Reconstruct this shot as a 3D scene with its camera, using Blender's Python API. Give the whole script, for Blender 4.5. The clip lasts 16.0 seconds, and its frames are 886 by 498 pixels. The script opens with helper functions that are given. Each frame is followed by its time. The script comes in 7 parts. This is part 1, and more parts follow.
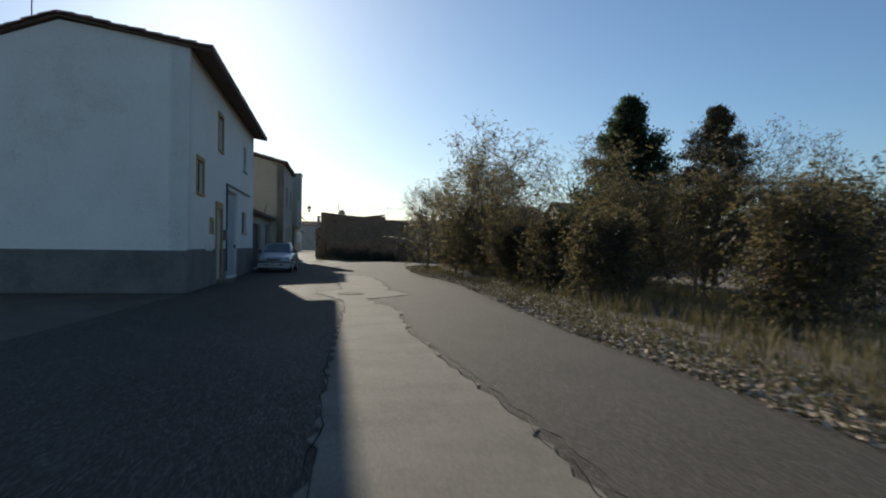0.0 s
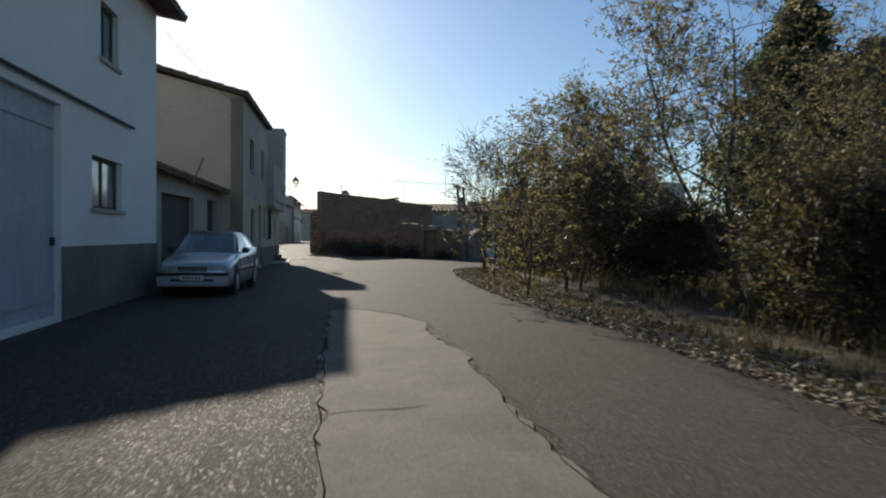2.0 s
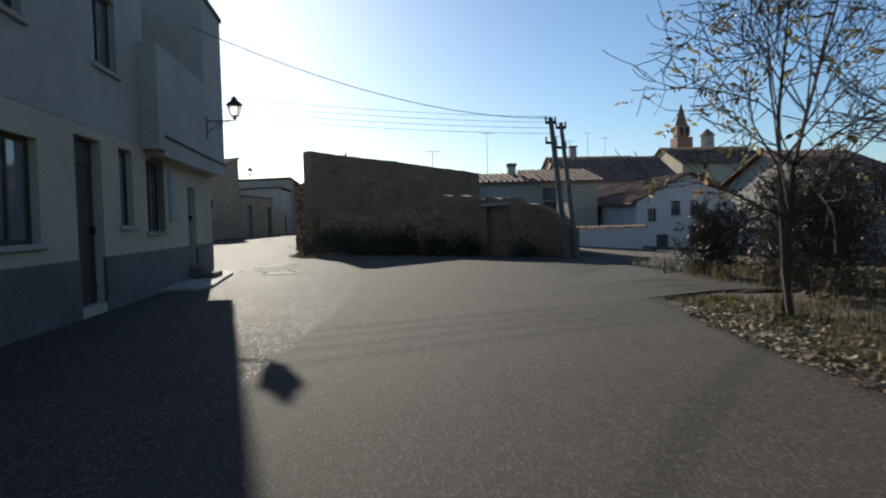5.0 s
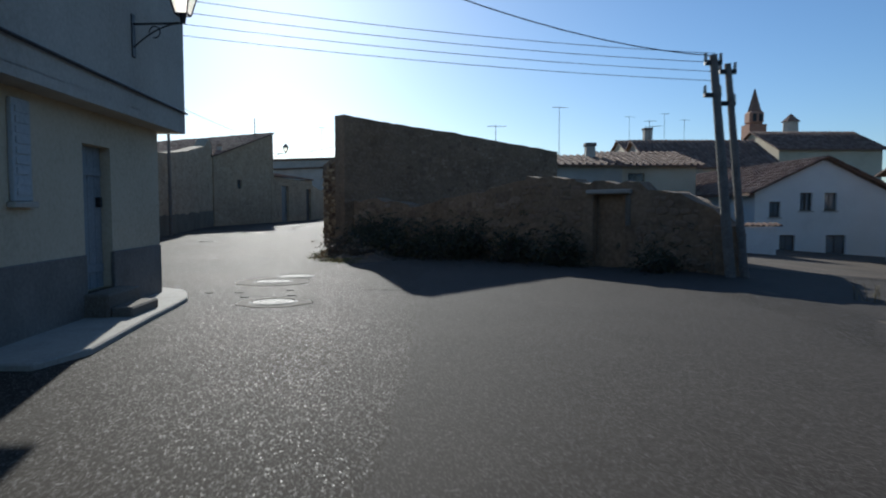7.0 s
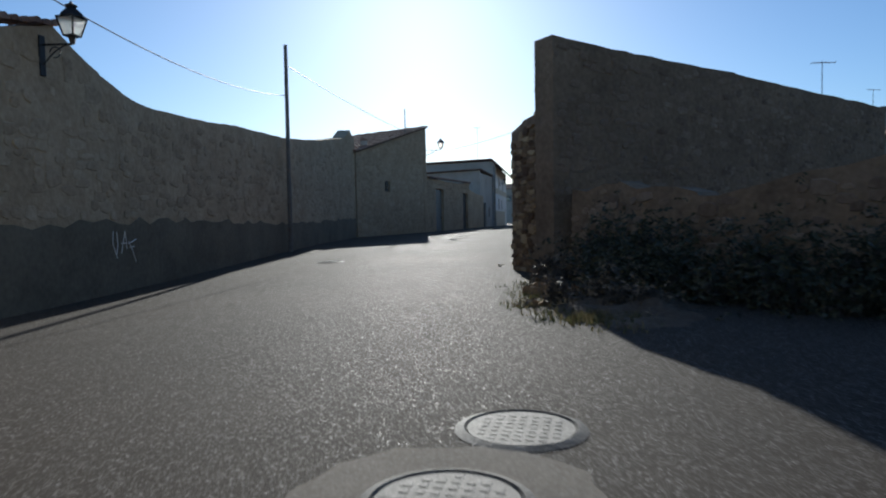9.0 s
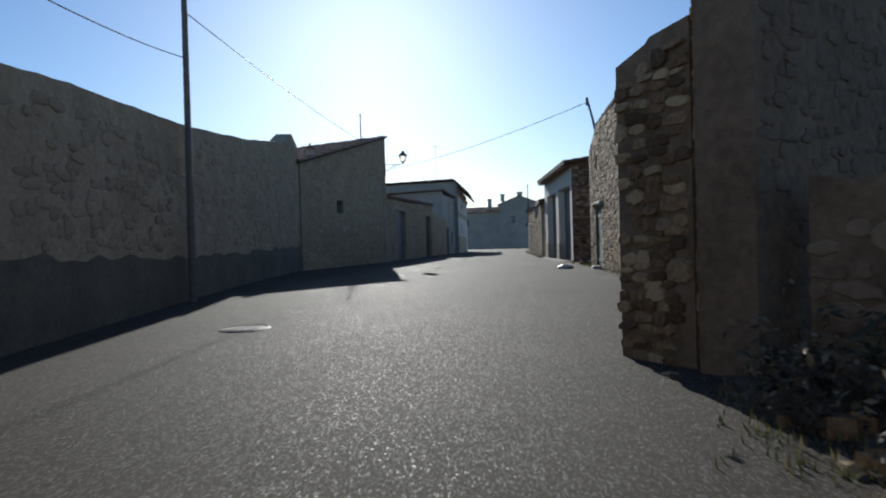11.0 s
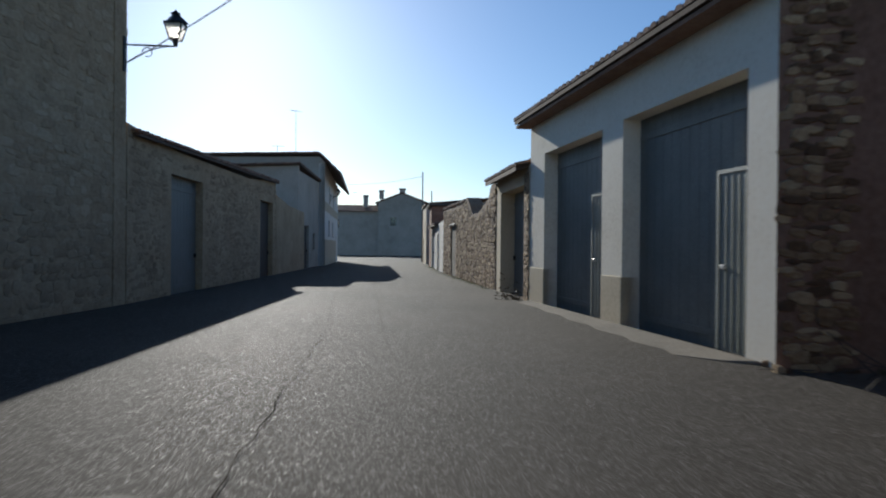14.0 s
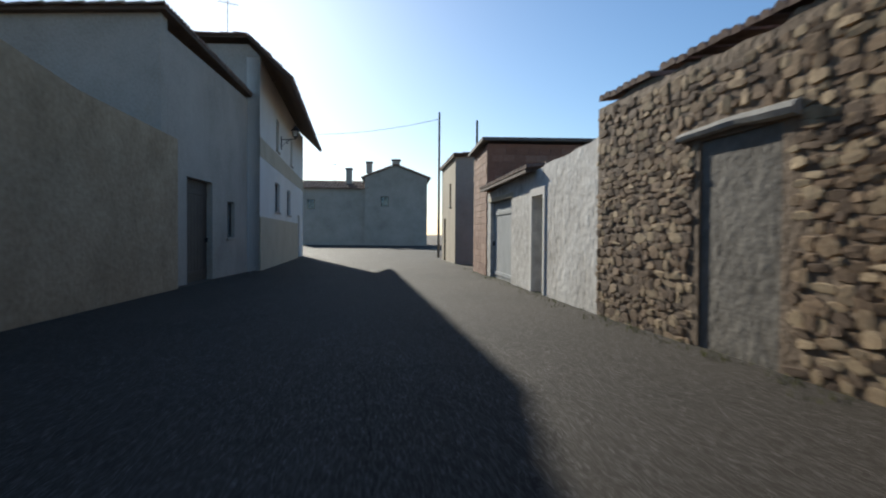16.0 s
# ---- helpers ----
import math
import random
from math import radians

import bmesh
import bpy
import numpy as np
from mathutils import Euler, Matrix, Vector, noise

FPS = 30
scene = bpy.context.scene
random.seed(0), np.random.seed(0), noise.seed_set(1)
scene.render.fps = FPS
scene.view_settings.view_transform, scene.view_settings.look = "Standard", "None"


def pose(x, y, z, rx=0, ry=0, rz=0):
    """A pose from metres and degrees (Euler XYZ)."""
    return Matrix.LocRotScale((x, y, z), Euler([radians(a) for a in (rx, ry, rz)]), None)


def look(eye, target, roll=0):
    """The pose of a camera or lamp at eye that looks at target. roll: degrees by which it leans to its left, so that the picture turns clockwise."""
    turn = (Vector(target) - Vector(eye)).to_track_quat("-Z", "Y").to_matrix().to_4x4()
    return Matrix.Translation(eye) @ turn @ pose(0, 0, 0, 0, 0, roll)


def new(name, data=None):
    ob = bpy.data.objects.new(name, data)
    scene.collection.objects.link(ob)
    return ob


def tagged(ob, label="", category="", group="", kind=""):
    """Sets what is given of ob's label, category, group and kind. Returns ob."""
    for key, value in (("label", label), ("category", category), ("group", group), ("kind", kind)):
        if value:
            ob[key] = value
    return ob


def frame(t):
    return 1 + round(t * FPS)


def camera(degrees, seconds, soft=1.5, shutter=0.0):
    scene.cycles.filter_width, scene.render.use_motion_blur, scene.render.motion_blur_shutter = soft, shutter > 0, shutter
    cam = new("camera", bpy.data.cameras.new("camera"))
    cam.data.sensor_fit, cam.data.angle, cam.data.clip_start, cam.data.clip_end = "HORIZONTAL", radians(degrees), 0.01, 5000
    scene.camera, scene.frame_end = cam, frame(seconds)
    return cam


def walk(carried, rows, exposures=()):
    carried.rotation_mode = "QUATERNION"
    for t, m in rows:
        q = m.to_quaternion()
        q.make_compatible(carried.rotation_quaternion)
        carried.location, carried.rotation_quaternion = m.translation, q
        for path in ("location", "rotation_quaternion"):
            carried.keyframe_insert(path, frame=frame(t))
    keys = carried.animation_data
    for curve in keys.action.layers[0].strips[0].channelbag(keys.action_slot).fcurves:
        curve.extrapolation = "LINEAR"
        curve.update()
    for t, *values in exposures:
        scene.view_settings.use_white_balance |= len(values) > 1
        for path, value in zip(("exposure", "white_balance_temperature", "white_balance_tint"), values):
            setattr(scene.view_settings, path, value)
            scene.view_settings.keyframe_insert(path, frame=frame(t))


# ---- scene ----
cam = camera(67.47, 16.0, soft=2.0, shutter=0.2)
PATH = [
    (0, (4.671, 10.453, 1.178), (5.644, 20.436, 1.156), 0.75),
    (0.5, (4.438, 14.821, 1.182), (5.260, 24.811, 1.131), 0.61),
    (1, (4.246, 18.860, 1.188), (4.973, 28.853, 1.078), 0.80),
    (1.5, (4.066, 22.436, 1.198), (4.844, 32.427, 1.030), 1.12),
    (2, (3.934, 26.142, 1.232), (4.830, 36.127, 1.050), 0.50),
    (2.5, (3.737, 29.186, 1.235), (4.797, 39.159, 0.926), 0.30),
    (3, (3.570, 32.318, 1.252), (4.686, 42.285, 0.923), 0.02),
    (3.5, (3.502, 35.246, 1.233), (4.585, 45.213, 0.829), -0.27),
    (4, (3.493, 38.276, 1.150), (4.416, 48.252, 0.701), -0.80),
    (4.5, (3.409, 40.799, 1.121), (4.211, 50.786, 0.831), -1.13),
    (4.7, (3.357, 41.783, 1.118), (4.102, 51.771, 0.785), -1.30),
    (6.8, (2.983, 49.231, 1.307), (3.194, 59.213, 0.743), -0.11),
    (7, (2.888, 50.135, 1.281), (2.890, 60.117, 0.676), 0.00),
    (7.5, (2.468, 52.431, 1.201), (1.941, 62.393, 0.509), -0.28),
    (8, (1.938, 54.811, 1.112), (0.790, 64.720, 0.410), -0.20),
    (8.5, (1.271, 57.034, 1.093), (-0.409, 66.873, 0.477), -0.41),
    (9, (0.468, 59.325, 1.077), (-1.754, 69.064, 0.620), -0.99),
    (9.5, (-0.238, 61.204, 1.101), (-2.913, 70.838, 0.914), 1.32),
    (9.7, (-0.471, 61.828, 1.117), (-3.148, 71.457, 0.758), -0.32),
    (11.8, (-2.607, 69.953, 1.163), (-3.046, 79.943, 1.237), -0.60),
    (12, (-2.814, 71.271, 1.185), (-2.939, 81.269, 1.270), -0.60),
    (12.5, (-3.135, 74.667, 1.249), (-2.809, 84.662, 1.301), -0.60),
    (13, (-3.483, 78.776, 1.334), (-3.121, 88.769, 1.371), -0.34),
    (13.5, (-3.883, 82.904, 1.404), (-3.491, 92.896, 1.388), 0.15),
    (14, (-4.334, 87.714, 1.459), (-3.851, 97.703, 1.420), 0.51),
    (14.5, (-4.627, 92.511, 1.495), (-4.161, 102.498, 1.294), 0.23),
    (15, (-5.034, 97.986, 1.520), (-4.577, 107.973, 1.322), 0.63),
    (15.5, (-5.349, 103.909, 1.448), (-4.738, 113.887, 1.184), 0.62),
    (16, (-5.662, 109.823, 1.321), (-4.955, 119.796, 1.105), 0.42),
]
walk(cam, [(t, look(eye, target, roll)) for t, eye, target, roll in PATH], [(0, 0.36, 6350, 6), (2, 0.54, 6450, 6), (4.5, 0.54, 6350, 6), (7, 0.32, 5600, 6), (9.5, 0.36, 5600, 6), (12, 0.3, 5650, 6), (14.5, 0.4, 5700, 6), (16, 0.55, 6000, 6)])

# ---- light ----
SUN_AZ, SUN_EL = 14.4, 19.6  # degrees left of +y, and above the horizon
world = bpy.data.worlds.new("sky")
scene.world = world
world.use_nodes = True
wn = world.node_tree.nodes
sky = wn.new("ShaderNodeTexSky")
sky.sky_type = 'NISHITA'
sky.sun_disc = False
sky.sun_elevation = radians(SUN_EL)
sky.sun_rotation = radians(-SUN_AZ)
sky.air_density = 1.0
sky.dust_density = 0.5
sky.altitude = 300
sky.ozone_density = 4.0
world.node_tree.links.new(sky.outputs[0], wn["Background"].inputs[0])
wn["Background"].inputs[1].default_value = 0.078
sun = new("sun", bpy.data.lights.new("sun", 'SUN'))
sun.data.energy = 4.0
sun.data.angle = radians(0.53)
sun.data.color = (1.0, 0.89, 0.74)
sun_dir = Vector((-math.sin(radians(SUN_AZ)) * math.cos(radians(SUN_EL)), math.cos(radians(SUN_AZ)) * math.cos(radians(SUN_EL)), math.sin(radians(SUN_EL))))
sun.matrix_world = look(tuple(sun_dir * 100), (0, 0, 0))
scene.view_settings.exposure = 0.0


# ---- materials ----
def material(name, colours, grain=30.0, stain=0.6, rough=0.9, bump=0.3, depth=0.01, metal=0.0, coat=0.0, per_object=0.0, per_island=0.0, stain_amount=1.0, specular=0.5, specks=0.0, speck_scale=70.0, glint=0.0):
    """A two-scale mottled surface: colours is dark, mid and light base colour; grain and stain are noise scales per metre."""
    m = bpy.data.materials.new(name)
    m.use_nodes = True
    n, l = m.node_tree.nodes, m.node_tree.links
    bsdf = n["Principled BSDF"]
    tc = n.new("ShaderNodeTexCoord")
    big = n.new("ShaderNodeTexNoise")
    big.inputs["Scale"].default_value, big.inputs["Detail"].default_value, big.inputs["Roughness"].default_value = stain, 6, 0.65
    fine = n.new("ShaderNodeTexNoise")
    fine.inputs["Scale"].default_value, fine.inputs["Detail"].default_value = grain, 4
    for x in (big, fine):
        l.new(tc.outputs["Object"], x.inputs["Vector"])
    add = n.new("ShaderNodeMath")
    add.operation = 'MULTIPLY_ADD'
    add.inputs[1].default_value = 0.45
    l.new(fine.outputs[0], add.inputs[0])
    sc = n.new("ShaderNodeMath")
    sc.operation = 'MULTIPLY'
    sc.inputs[1].default_value = 0.55 * stain_amount + 0.0001
    l.new(big.outputs[0], sc.inputs[0])
    l.new(sc.outputs[0], add.inputs[2])
    value = add.outputs[0]
    for amount, source in ((per_object, "obj"), (per_island, "isl")):
        if amount:
            info = n.new("ShaderNodeObjectInfo") if source == "obj" else n.new("ShaderNodeNewGeometry")
            out = info.outputs["Random"] if source == "obj" else info.outputs["Random Per Island"]
            k = n.new("ShaderNodeMath")
            k.operation = 'MULTIPLY_ADD'
            k.inputs[1].default_value, k.inputs[2].default_value = amount, -amount / 2
            l.new(out, k.inputs[0])
            s = n.new("ShaderNodeMath")
            l.new(k.outputs[0], s.inputs[0])
            l.new(value, s.inputs[1])
            value = s.outputs[0]
    ramp = n.new("ShaderNodeValToRGB")
    e = ramp.color_ramp.elements
    e[0].position, e[1].position = 0.28, 0.74
    e[0].color, e[1].color = (*colours[0], 1), (*colours[2], 1)
    e.new(0.5).color = (*colours[1], 1)
    l.new(value, ramp.inputs[0])
    l.new(ramp.outputs[0], bsdf.inputs["Base Color"])
    bsdf.inputs["Roughness"].default_value, bsdf.inputs["Metallic"].default_value = rough, metal
    bsdf.inputs["Coat Weight"].default_value = coat
    bsdf.inputs["Specular IOR Level"].default_value = specular
    if specks:
        cells = n.new("ShaderNodeTexVoronoi")
        cells.inputs["Scale"].default_value = speck_scale
        l.new(tc.outputs["Object"], cells.inputs["Vector"])
        pick = n.new("ShaderNodeSeparateColor")
        l.new(cells.outputs["Color"], pick.inputs[0])
        gate = n.new("ShaderNodeMapRange")
        gate.inputs["From Min"].default_value, gate.inputs["From Max"].default_value = 0.7, 1.0
        gate.inputs["To Max"].default_value = specks
        l.new(pick.outputs[0], gate.inputs["Value"])
        mix = n.new("ShaderNodeMixRGB")
        mix.inputs[2].default_value = (0.42, 0.4, 0.36, 1)
        l.new(gate.outputs[0], mix.inputs[0])
        l.new(ramp.outputs[0], mix.inputs[1])
        l.new(mix.outputs[0], bsdf.inputs["Base Color"])
        if glint:
            polish = n.new("ShaderNodeMapRange")
            polish.inputs["From Min"].default_value, polish.inputs["From Max"].default_value = 0.93, 1.0
            polish.inputs["To Min"].default_value, polish.inputs["To Max"].default_value = rough, glint
            l.new(pick.outputs[0], polish.inputs["Value"])
            l.new(polish.outputs[0], bsdf.inputs["Roughness"])
    if bump:
        b = n.new("ShaderNodeBump")
        b.inputs["Strength"].default_value, b.inputs["Distance"].default_value = bump, depth
        l.new(value if not (per_object or per_island) else add.outputs[0], b.inputs["Height"])
        l.new(b.outputs[0], bsdf.inputs["Normal"])
    return m


ASPHALT = material("asphalt", ((0.028, 0.022, 0.016), (0.044, 0.035, 0.026), (0.072, 0.058, 0.045)), grain=90, stain=0.3, rough=0.85, bump=1.0, depth=0.012, specular=0.13, specks=0.36, speck_scale=95, glint=0.4)
CONCRETE = material("old_concrete", ((0.1, 0.085, 0.066), (0.17, 0.148, 0.117), (0.25, 0.22, 0.18)), grain=45, stain=1.3, rough=0.9, bump=0.7, specular=0.2, specks=0.2, speck_scale=90)
PAVING = material("pale_concrete", ((0.24, 0.22, 0.185), (0.36, 0.335, 0.285), (0.46, 0.43, 0.37)), grain=30, stain=1.5, rough=0.85, bump=0.4)
DIRT = material("dry_earth", ((0.05, 0.035, 0.022), (0.09, 0.065, 0.042), (0.16, 0.122, 0.084)), grain=14, stain=0.7, rough=0.95, bump=0.9, depth=0.05)
WHITE = material("weathered_white_plaster", ((0.56, 0.52, 0.46), (0.75, 0.715, 0.65), (0.83, 0.8, 0.745)), grain=20, stain=0.5, bump=0.35, stain_amount=1.3)
# Whitewash made brighter than WHITE, sunlight on the garage piers put into its colour.
LIFTEDWHITEWASH = material("whitewash", ((0.66, 0.59, 0.47), (0.83, 0.765, 0.64), (0.88, 0.83, 0.72)), grain=18, stain=0.8, bump=0.35)
CREAM = material("cream_plaster", ((0.4, 0.33, 0.225), (0.55, 0.468, 0.33), (0.63, 0.55, 0.41)), grain=20, stain=0.6, bump=0.3)
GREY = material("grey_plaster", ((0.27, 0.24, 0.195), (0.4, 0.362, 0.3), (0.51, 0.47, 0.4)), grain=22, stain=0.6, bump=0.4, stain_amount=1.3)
PLINTH = material("dark_cement_plinth", ((0.09, 0.082, 0.07), (0.145, 0.132, 0.115), (0.22, 0.205, 0.18)), grain=25, stain=1.0, bump=0.4, stain_amount=1.3)
MUD = material("mud_mortar_wall", ((0.12, 0.078, 0.045), (0.22, 0.15, 0.09), (0.34, 0.245, 0.158)), grain=11, stain=1.2, bump=1.0, depth=0.05)
ADOBE = material("red_adobe", ((0.13, 0.07, 0.042), (0.21, 0.118, 0.074), (0.3, 0.185, 0.125)), grain=12, stain=0.9, bump=0.8, depth=0.04, stain_amount=1.2)
STONE = material("brown_fieldstone", ((0.105, 0.058, 0.028), (0.275, 0.17, 0.086), (0.5, 0.365, 0.205)), grain=22, stain=2.0, bump=0.8, depth=0.02, per_object=0.5)
STONE_MIX = material("fieldstone_rubble", ((0.105, 0.058, 0.028), (0.275, 0.17, 0.086), (0.5, 0.365, 0.205)), grain=22, stain=2.0, bump=0.8, depth=0.02, per_island=0.5)
MUDSTONE = material("mud_washed_stone", ((0.14, 0.09, 0.055), (0.225, 0.155, 0.1), (0.33, 0.245, 0.165)), grain=14, stain=1.4, bump=1.0, depth=0.03, per_island=0.3)
# Lighter copy of MUD: glare over the shaded walls, put into the colour.
GLAREMUD = material("ochre_mud_render_glare_lifted", ((0.24, 0.165, 0.092), (0.4, 0.29, 0.172), (0.53, 0.405, 0.256)), grain=11, stain=1.0, bump=1.0, depth=0.05, stain_amount=1.25)
# Stones to match, MUDSTONE lightened for the same glare.
GLARESTONE = material("fieldstone_glare_lifted", ((0.24, 0.168, 0.098), (0.4, 0.295, 0.18), (0.54, 0.42, 0.275)), grain=14, stain=1.4, bump=1.0, depth=0.03, per_island=0.18, per_object=0.15)
DAMP = material("damp_cement_foot", ((0.07, 0.058, 0.036), (0.125, 0.104, 0.068), (0.2, 0.165, 0.11)), grain=14, stain=0.9, bump=0.5, stain_amount=1.3)
EAVES = material("brown_eaves_boards", ((0.06, 0.038, 0.025), (0.11, 0.072, 0.048), (0.17, 0.12, 0.085)), grain=20, stain=2, bump=0.4)
TILE = material("old_roof_tile", ((0.13, 0.075, 0.05), (0.24, 0.145, 0.1), (0.36, 0.25, 0.18)), grain=25, stain=1.5, bump=0.5, per_island=0.3)
GREENDOOR = material("grey_green_painted_metal", ((0.1, 0.106, 0.1), (0.15, 0.158, 0.148), (0.21, 0.22, 0.205)), grain=30, stain=1.2, rough=0.55, bump=0.15)
# Lit copy of GREENDOOR: the sun patch on the wickets as colour.
SUNLITDOOR = material("sunlit_grey_green_metal", ((0.15, 0.162, 0.15), (0.22, 0.236, 0.218), (0.3, 0.318, 0.296)), grain=30, stain=1.2, rough=0.5, bump=0.15)
OLDMORTAR = material("pale_brown_mortar", ((0.15, 0.105, 0.065), (0.29, 0.215, 0.14), (0.44, 0.345, 0.24)), grain=10, stain=2.2, bump=1.0, depth=0.04, stain_amount=1.25)
MORTAR = material("rough_grey_mortar", ((0.085, 0.072, 0.054), (0.165, 0.143, 0.112), (0.27, 0.24, 0.195)), grain=9, stain=1.8, bump=1.0, depth=0.04, stain_amount=1.25)
PALEWOOD = material("bleached_wood", ((0.22, 0.2, 0.17), (0.36, 0.335, 0.29), (0.5, 0.47, 0.42)), grain=25, stain=3.0, bump=0.7)
GREENWOOD = material("faded_green_grey_wood", ((0.11, 0.125, 0.11), (0.2, 0.22, 0.19), (0.3, 0.32, 0.28)), grain=22, stain=2.5, bump=0.6)
OLDWOOD = material("weathered_wood", ((0.09, 0.08, 0.068), (0.17, 0.155, 0.135), (0.28, 0.26, 0.23)), grain=25, stain=2.0, bump=0.6)
DARKWOOD = material("dark_wood", ((0.03, 0.022, 0.016), (0.06, 0.045, 0.034), (0.1, 0.08, 0.06)), grain=30, stain=2, rough=0.7, bump=0.4)
OCHRE = material("ochre_painted_trim", ((0.32, 0.2, 0.07), (0.45, 0.29, 0.11), (0.55, 0.38, 0.17)), grain=25, stain=1, bump=0.2)
IRON = material("dark_iron", ((0.015, 0.015, 0.016), (0.03, 0.03, 0.032), (0.06, 0.055, 0.05)), grain=40, stain=3, rough=0.5, bump=0.2, metal=0.6)
BRICK = material("hollow_brick", ((0.26, 0.13, 0.08), (0.36, 0.19, 0.12), (0.46, 0.28, 0.19)), grain=30, stain=1.5, bump=0.5, per_island=0.3)
BARK = material("grey_bark", ((0.045, 0.036, 0.028), (0.085, 0.07, 0.056), (0.14, 0.12, 0.1)), grain=25, stain=4, bump=0.8, depth=0.02)
LEAF = material("autumn_leaf", ((0.062, 0.058, 0.024), (0.16, 0.134, 0.056), (0.34, 0.275, 0.14)), grain=3, stain=0.8, rough=0.5, bump=0, per_island=0.5)
PINELEAF = material("dark_needle", ((0.028, 0.044, 0.02), (0.055, 0.08, 0.034), (0.1, 0.125, 0.055)), grain=3, stain=0.8, rough=0.7, bump=0, per_island=0.5)
RUSTNEEDLE = material("rust_brown_needle", ((0.04, 0.032, 0.014), (0.09, 0.066, 0.028), (0.16, 0.115, 0.05)), grain=3, stain=0.8, rough=0.7, bump=0, per_island=0.5)
DULLLEAF = material("dull_olive_leaf", ((0.04, 0.038, 0.016), (0.095, 0.08, 0.034), (0.19, 0.145, 0.066)), grain=3, stain=0.8, rough=0.6, bump=0, per_island=0.6)
RUSTLEAF = material("rust_brown_leaf", ((0.08, 0.045, 0.02), (0.17, 0.09, 0.036), (0.27, 0.16, 0.065)), grain=3, stain=0.8, rough=0.7, bump=0, per_island=0.5)
DRYBRUSH = material("dry_brush_leaf", ((0.06, 0.046, 0.03), (0.13, 0.1, 0.064), (0.24, 0.18, 0.115)), grain=3, stain=0.8, rough=0.7, bump=0, per_island=0.6)


def let_light_through(m, share):
    n, l = m.node_tree.nodes, m.node_tree.links
    t = n.new("ShaderNodeBsdfTranslucent")
    mix = n.new("ShaderNodeMixShader")
    mix.inputs[0].default_value = share
    ramp = [x for x in n if x.type == 'VALTORGB'][0]
    l.new(ramp.outputs[0], t.inputs[0])
    l.new(n["Principled BSDF"].outputs[0], mix.inputs[1])
    l.new(t.outputs[0], mix.inputs[2])
    l.new(mix.outputs[0], n["Material Output"].inputs[0])


for leaf in (LEAF, DULLLEAF, PINELEAF, RUSTLEAF):
    let_light_through(leaf, 0.6)
CARPAINT = material("silver_car_paint", ((0.42, 0.44, 0.47), (0.46, 0.48, 0.51), (0.5, 0.52, 0.55)), grain=90, stain=1, rough=0.32, bump=0, metal=0.45, coat=0.6)
# Black trim plastic, also used for sheets that stand in for unlit voids.
BLACKPLASTICVOIDS = material("black_plastic_and_dark_voids", ((0.012, 0.012, 0.012), (0.02, 0.02, 0.02), (0.03, 0.03, 0.03)), grain=60, stain=3, rough=0.55, bump=0.1)
RUBBER = material("tyre_rubber", ((0.012, 0.012, 0.012), (0.02, 0.02, 0.02), (0.035, 0.034, 0.032)), grain=60, stain=5, rough=0.85, bump=0.2)
STEEL = material("steel", ((0.4, 0.4, 0.4), (0.5, 0.5, 0.5), (0.6, 0.6, 0.6)), grain=60, stain=3, rough=0.4, bump=0.1, metal=0.9)
BLUEDOOR = material("grey_blue_painted_wood", ((0.16, 0.18, 0.19), (0.24, 0.265, 0.275), (0.32, 0.345, 0.35)), grain=25, stain=1.5, bump=0.2)
LIGHTBLUE = material("pale_blue_painted_wood", ((0.31, 0.335, 0.34), (0.43, 0.455, 0.46), (0.52, 0.545, 0.545)), grain=25, stain=1.5, bump=0.2)


def glass(name, tint, rough=0.05):
    m = bpy.data.materials.new(name)
    m.use_nodes = True
    b = m.node_tree.nodes["Principled BSDF"]
    b.inputs["Base Color"].default_value = (*tint, 1)
    b.inputs["Roughness"].default_value = rough
    b.inputs["Transmission Weight"].default_value = 0.85
    b.inputs["IOR"].default_value = 1.45
    return m


GLASS = glass("window_glass", (0.75, 0.82, 0.85))
LAMPGLASS = glass("lamp_glass", (0.95, 0.93, 0.88), 0.35)


# ---- mesh helpers ----
def link(name, bm, mat, parent=None, smooth=False):
    me = bpy.data.meshes.new(name)
    bm.normal_update()
    bm.to_mesh(me)
    bm.free()
    me.materials.append(mat)
    if smooth:
        me.shade_smooth()
    ob = new(name, me)
    ob.parent = parent
    return ob


def part(name, bm, mat, parent, label="", smooth=False):
    return tagged(link(name, bm, mat, parent, smooth), label)


def thing(name, label, category, group="", kind="", at=(0, 0, 0)):
    ob = new(name)
    ob.empty_display_size = 0.2
    ob.location = at
    return tagged(ob, label, category, group, kind)


def hexa(bm, pts):
    """Eight corners: four below, four above, each ring in the same order."""
    v = [bm.verts.new(p) for p in pts]
    for f in ((3, 2, 1, 0), (4, 5, 6, 7), (0, 1, 5, 4), (1, 2, 6, 5), (2, 3, 7, 6), (3, 0, 4, 7)):
        bm.faces.new([v[i] for i in f])
    return v


def box(bm, x0, x1, y0, y1, z0, z1, m=None):
    pts = [Vector(p) for p in ((x0, y0, z0), (x1, y0, z0), (x1, y1, z0), (x0, y1, z0), (x0, y0, z1), (x1, y0, z1), (x1, y1, z1), (x0, y1, z1))]
    if m is not None:
        pts = [m @ p for p in pts]
    return hexa(bm, pts)


def bevelled(bm, width, segments=1):
    bmesh.ops.recalc_face_normals(bm, faces=bm.faces[:])
    bmesh.ops.bevel(bm, geom=bm.edges[:], offset=width, segments=segments, affect='EDGES', clamp_overlap=True)
    return bm


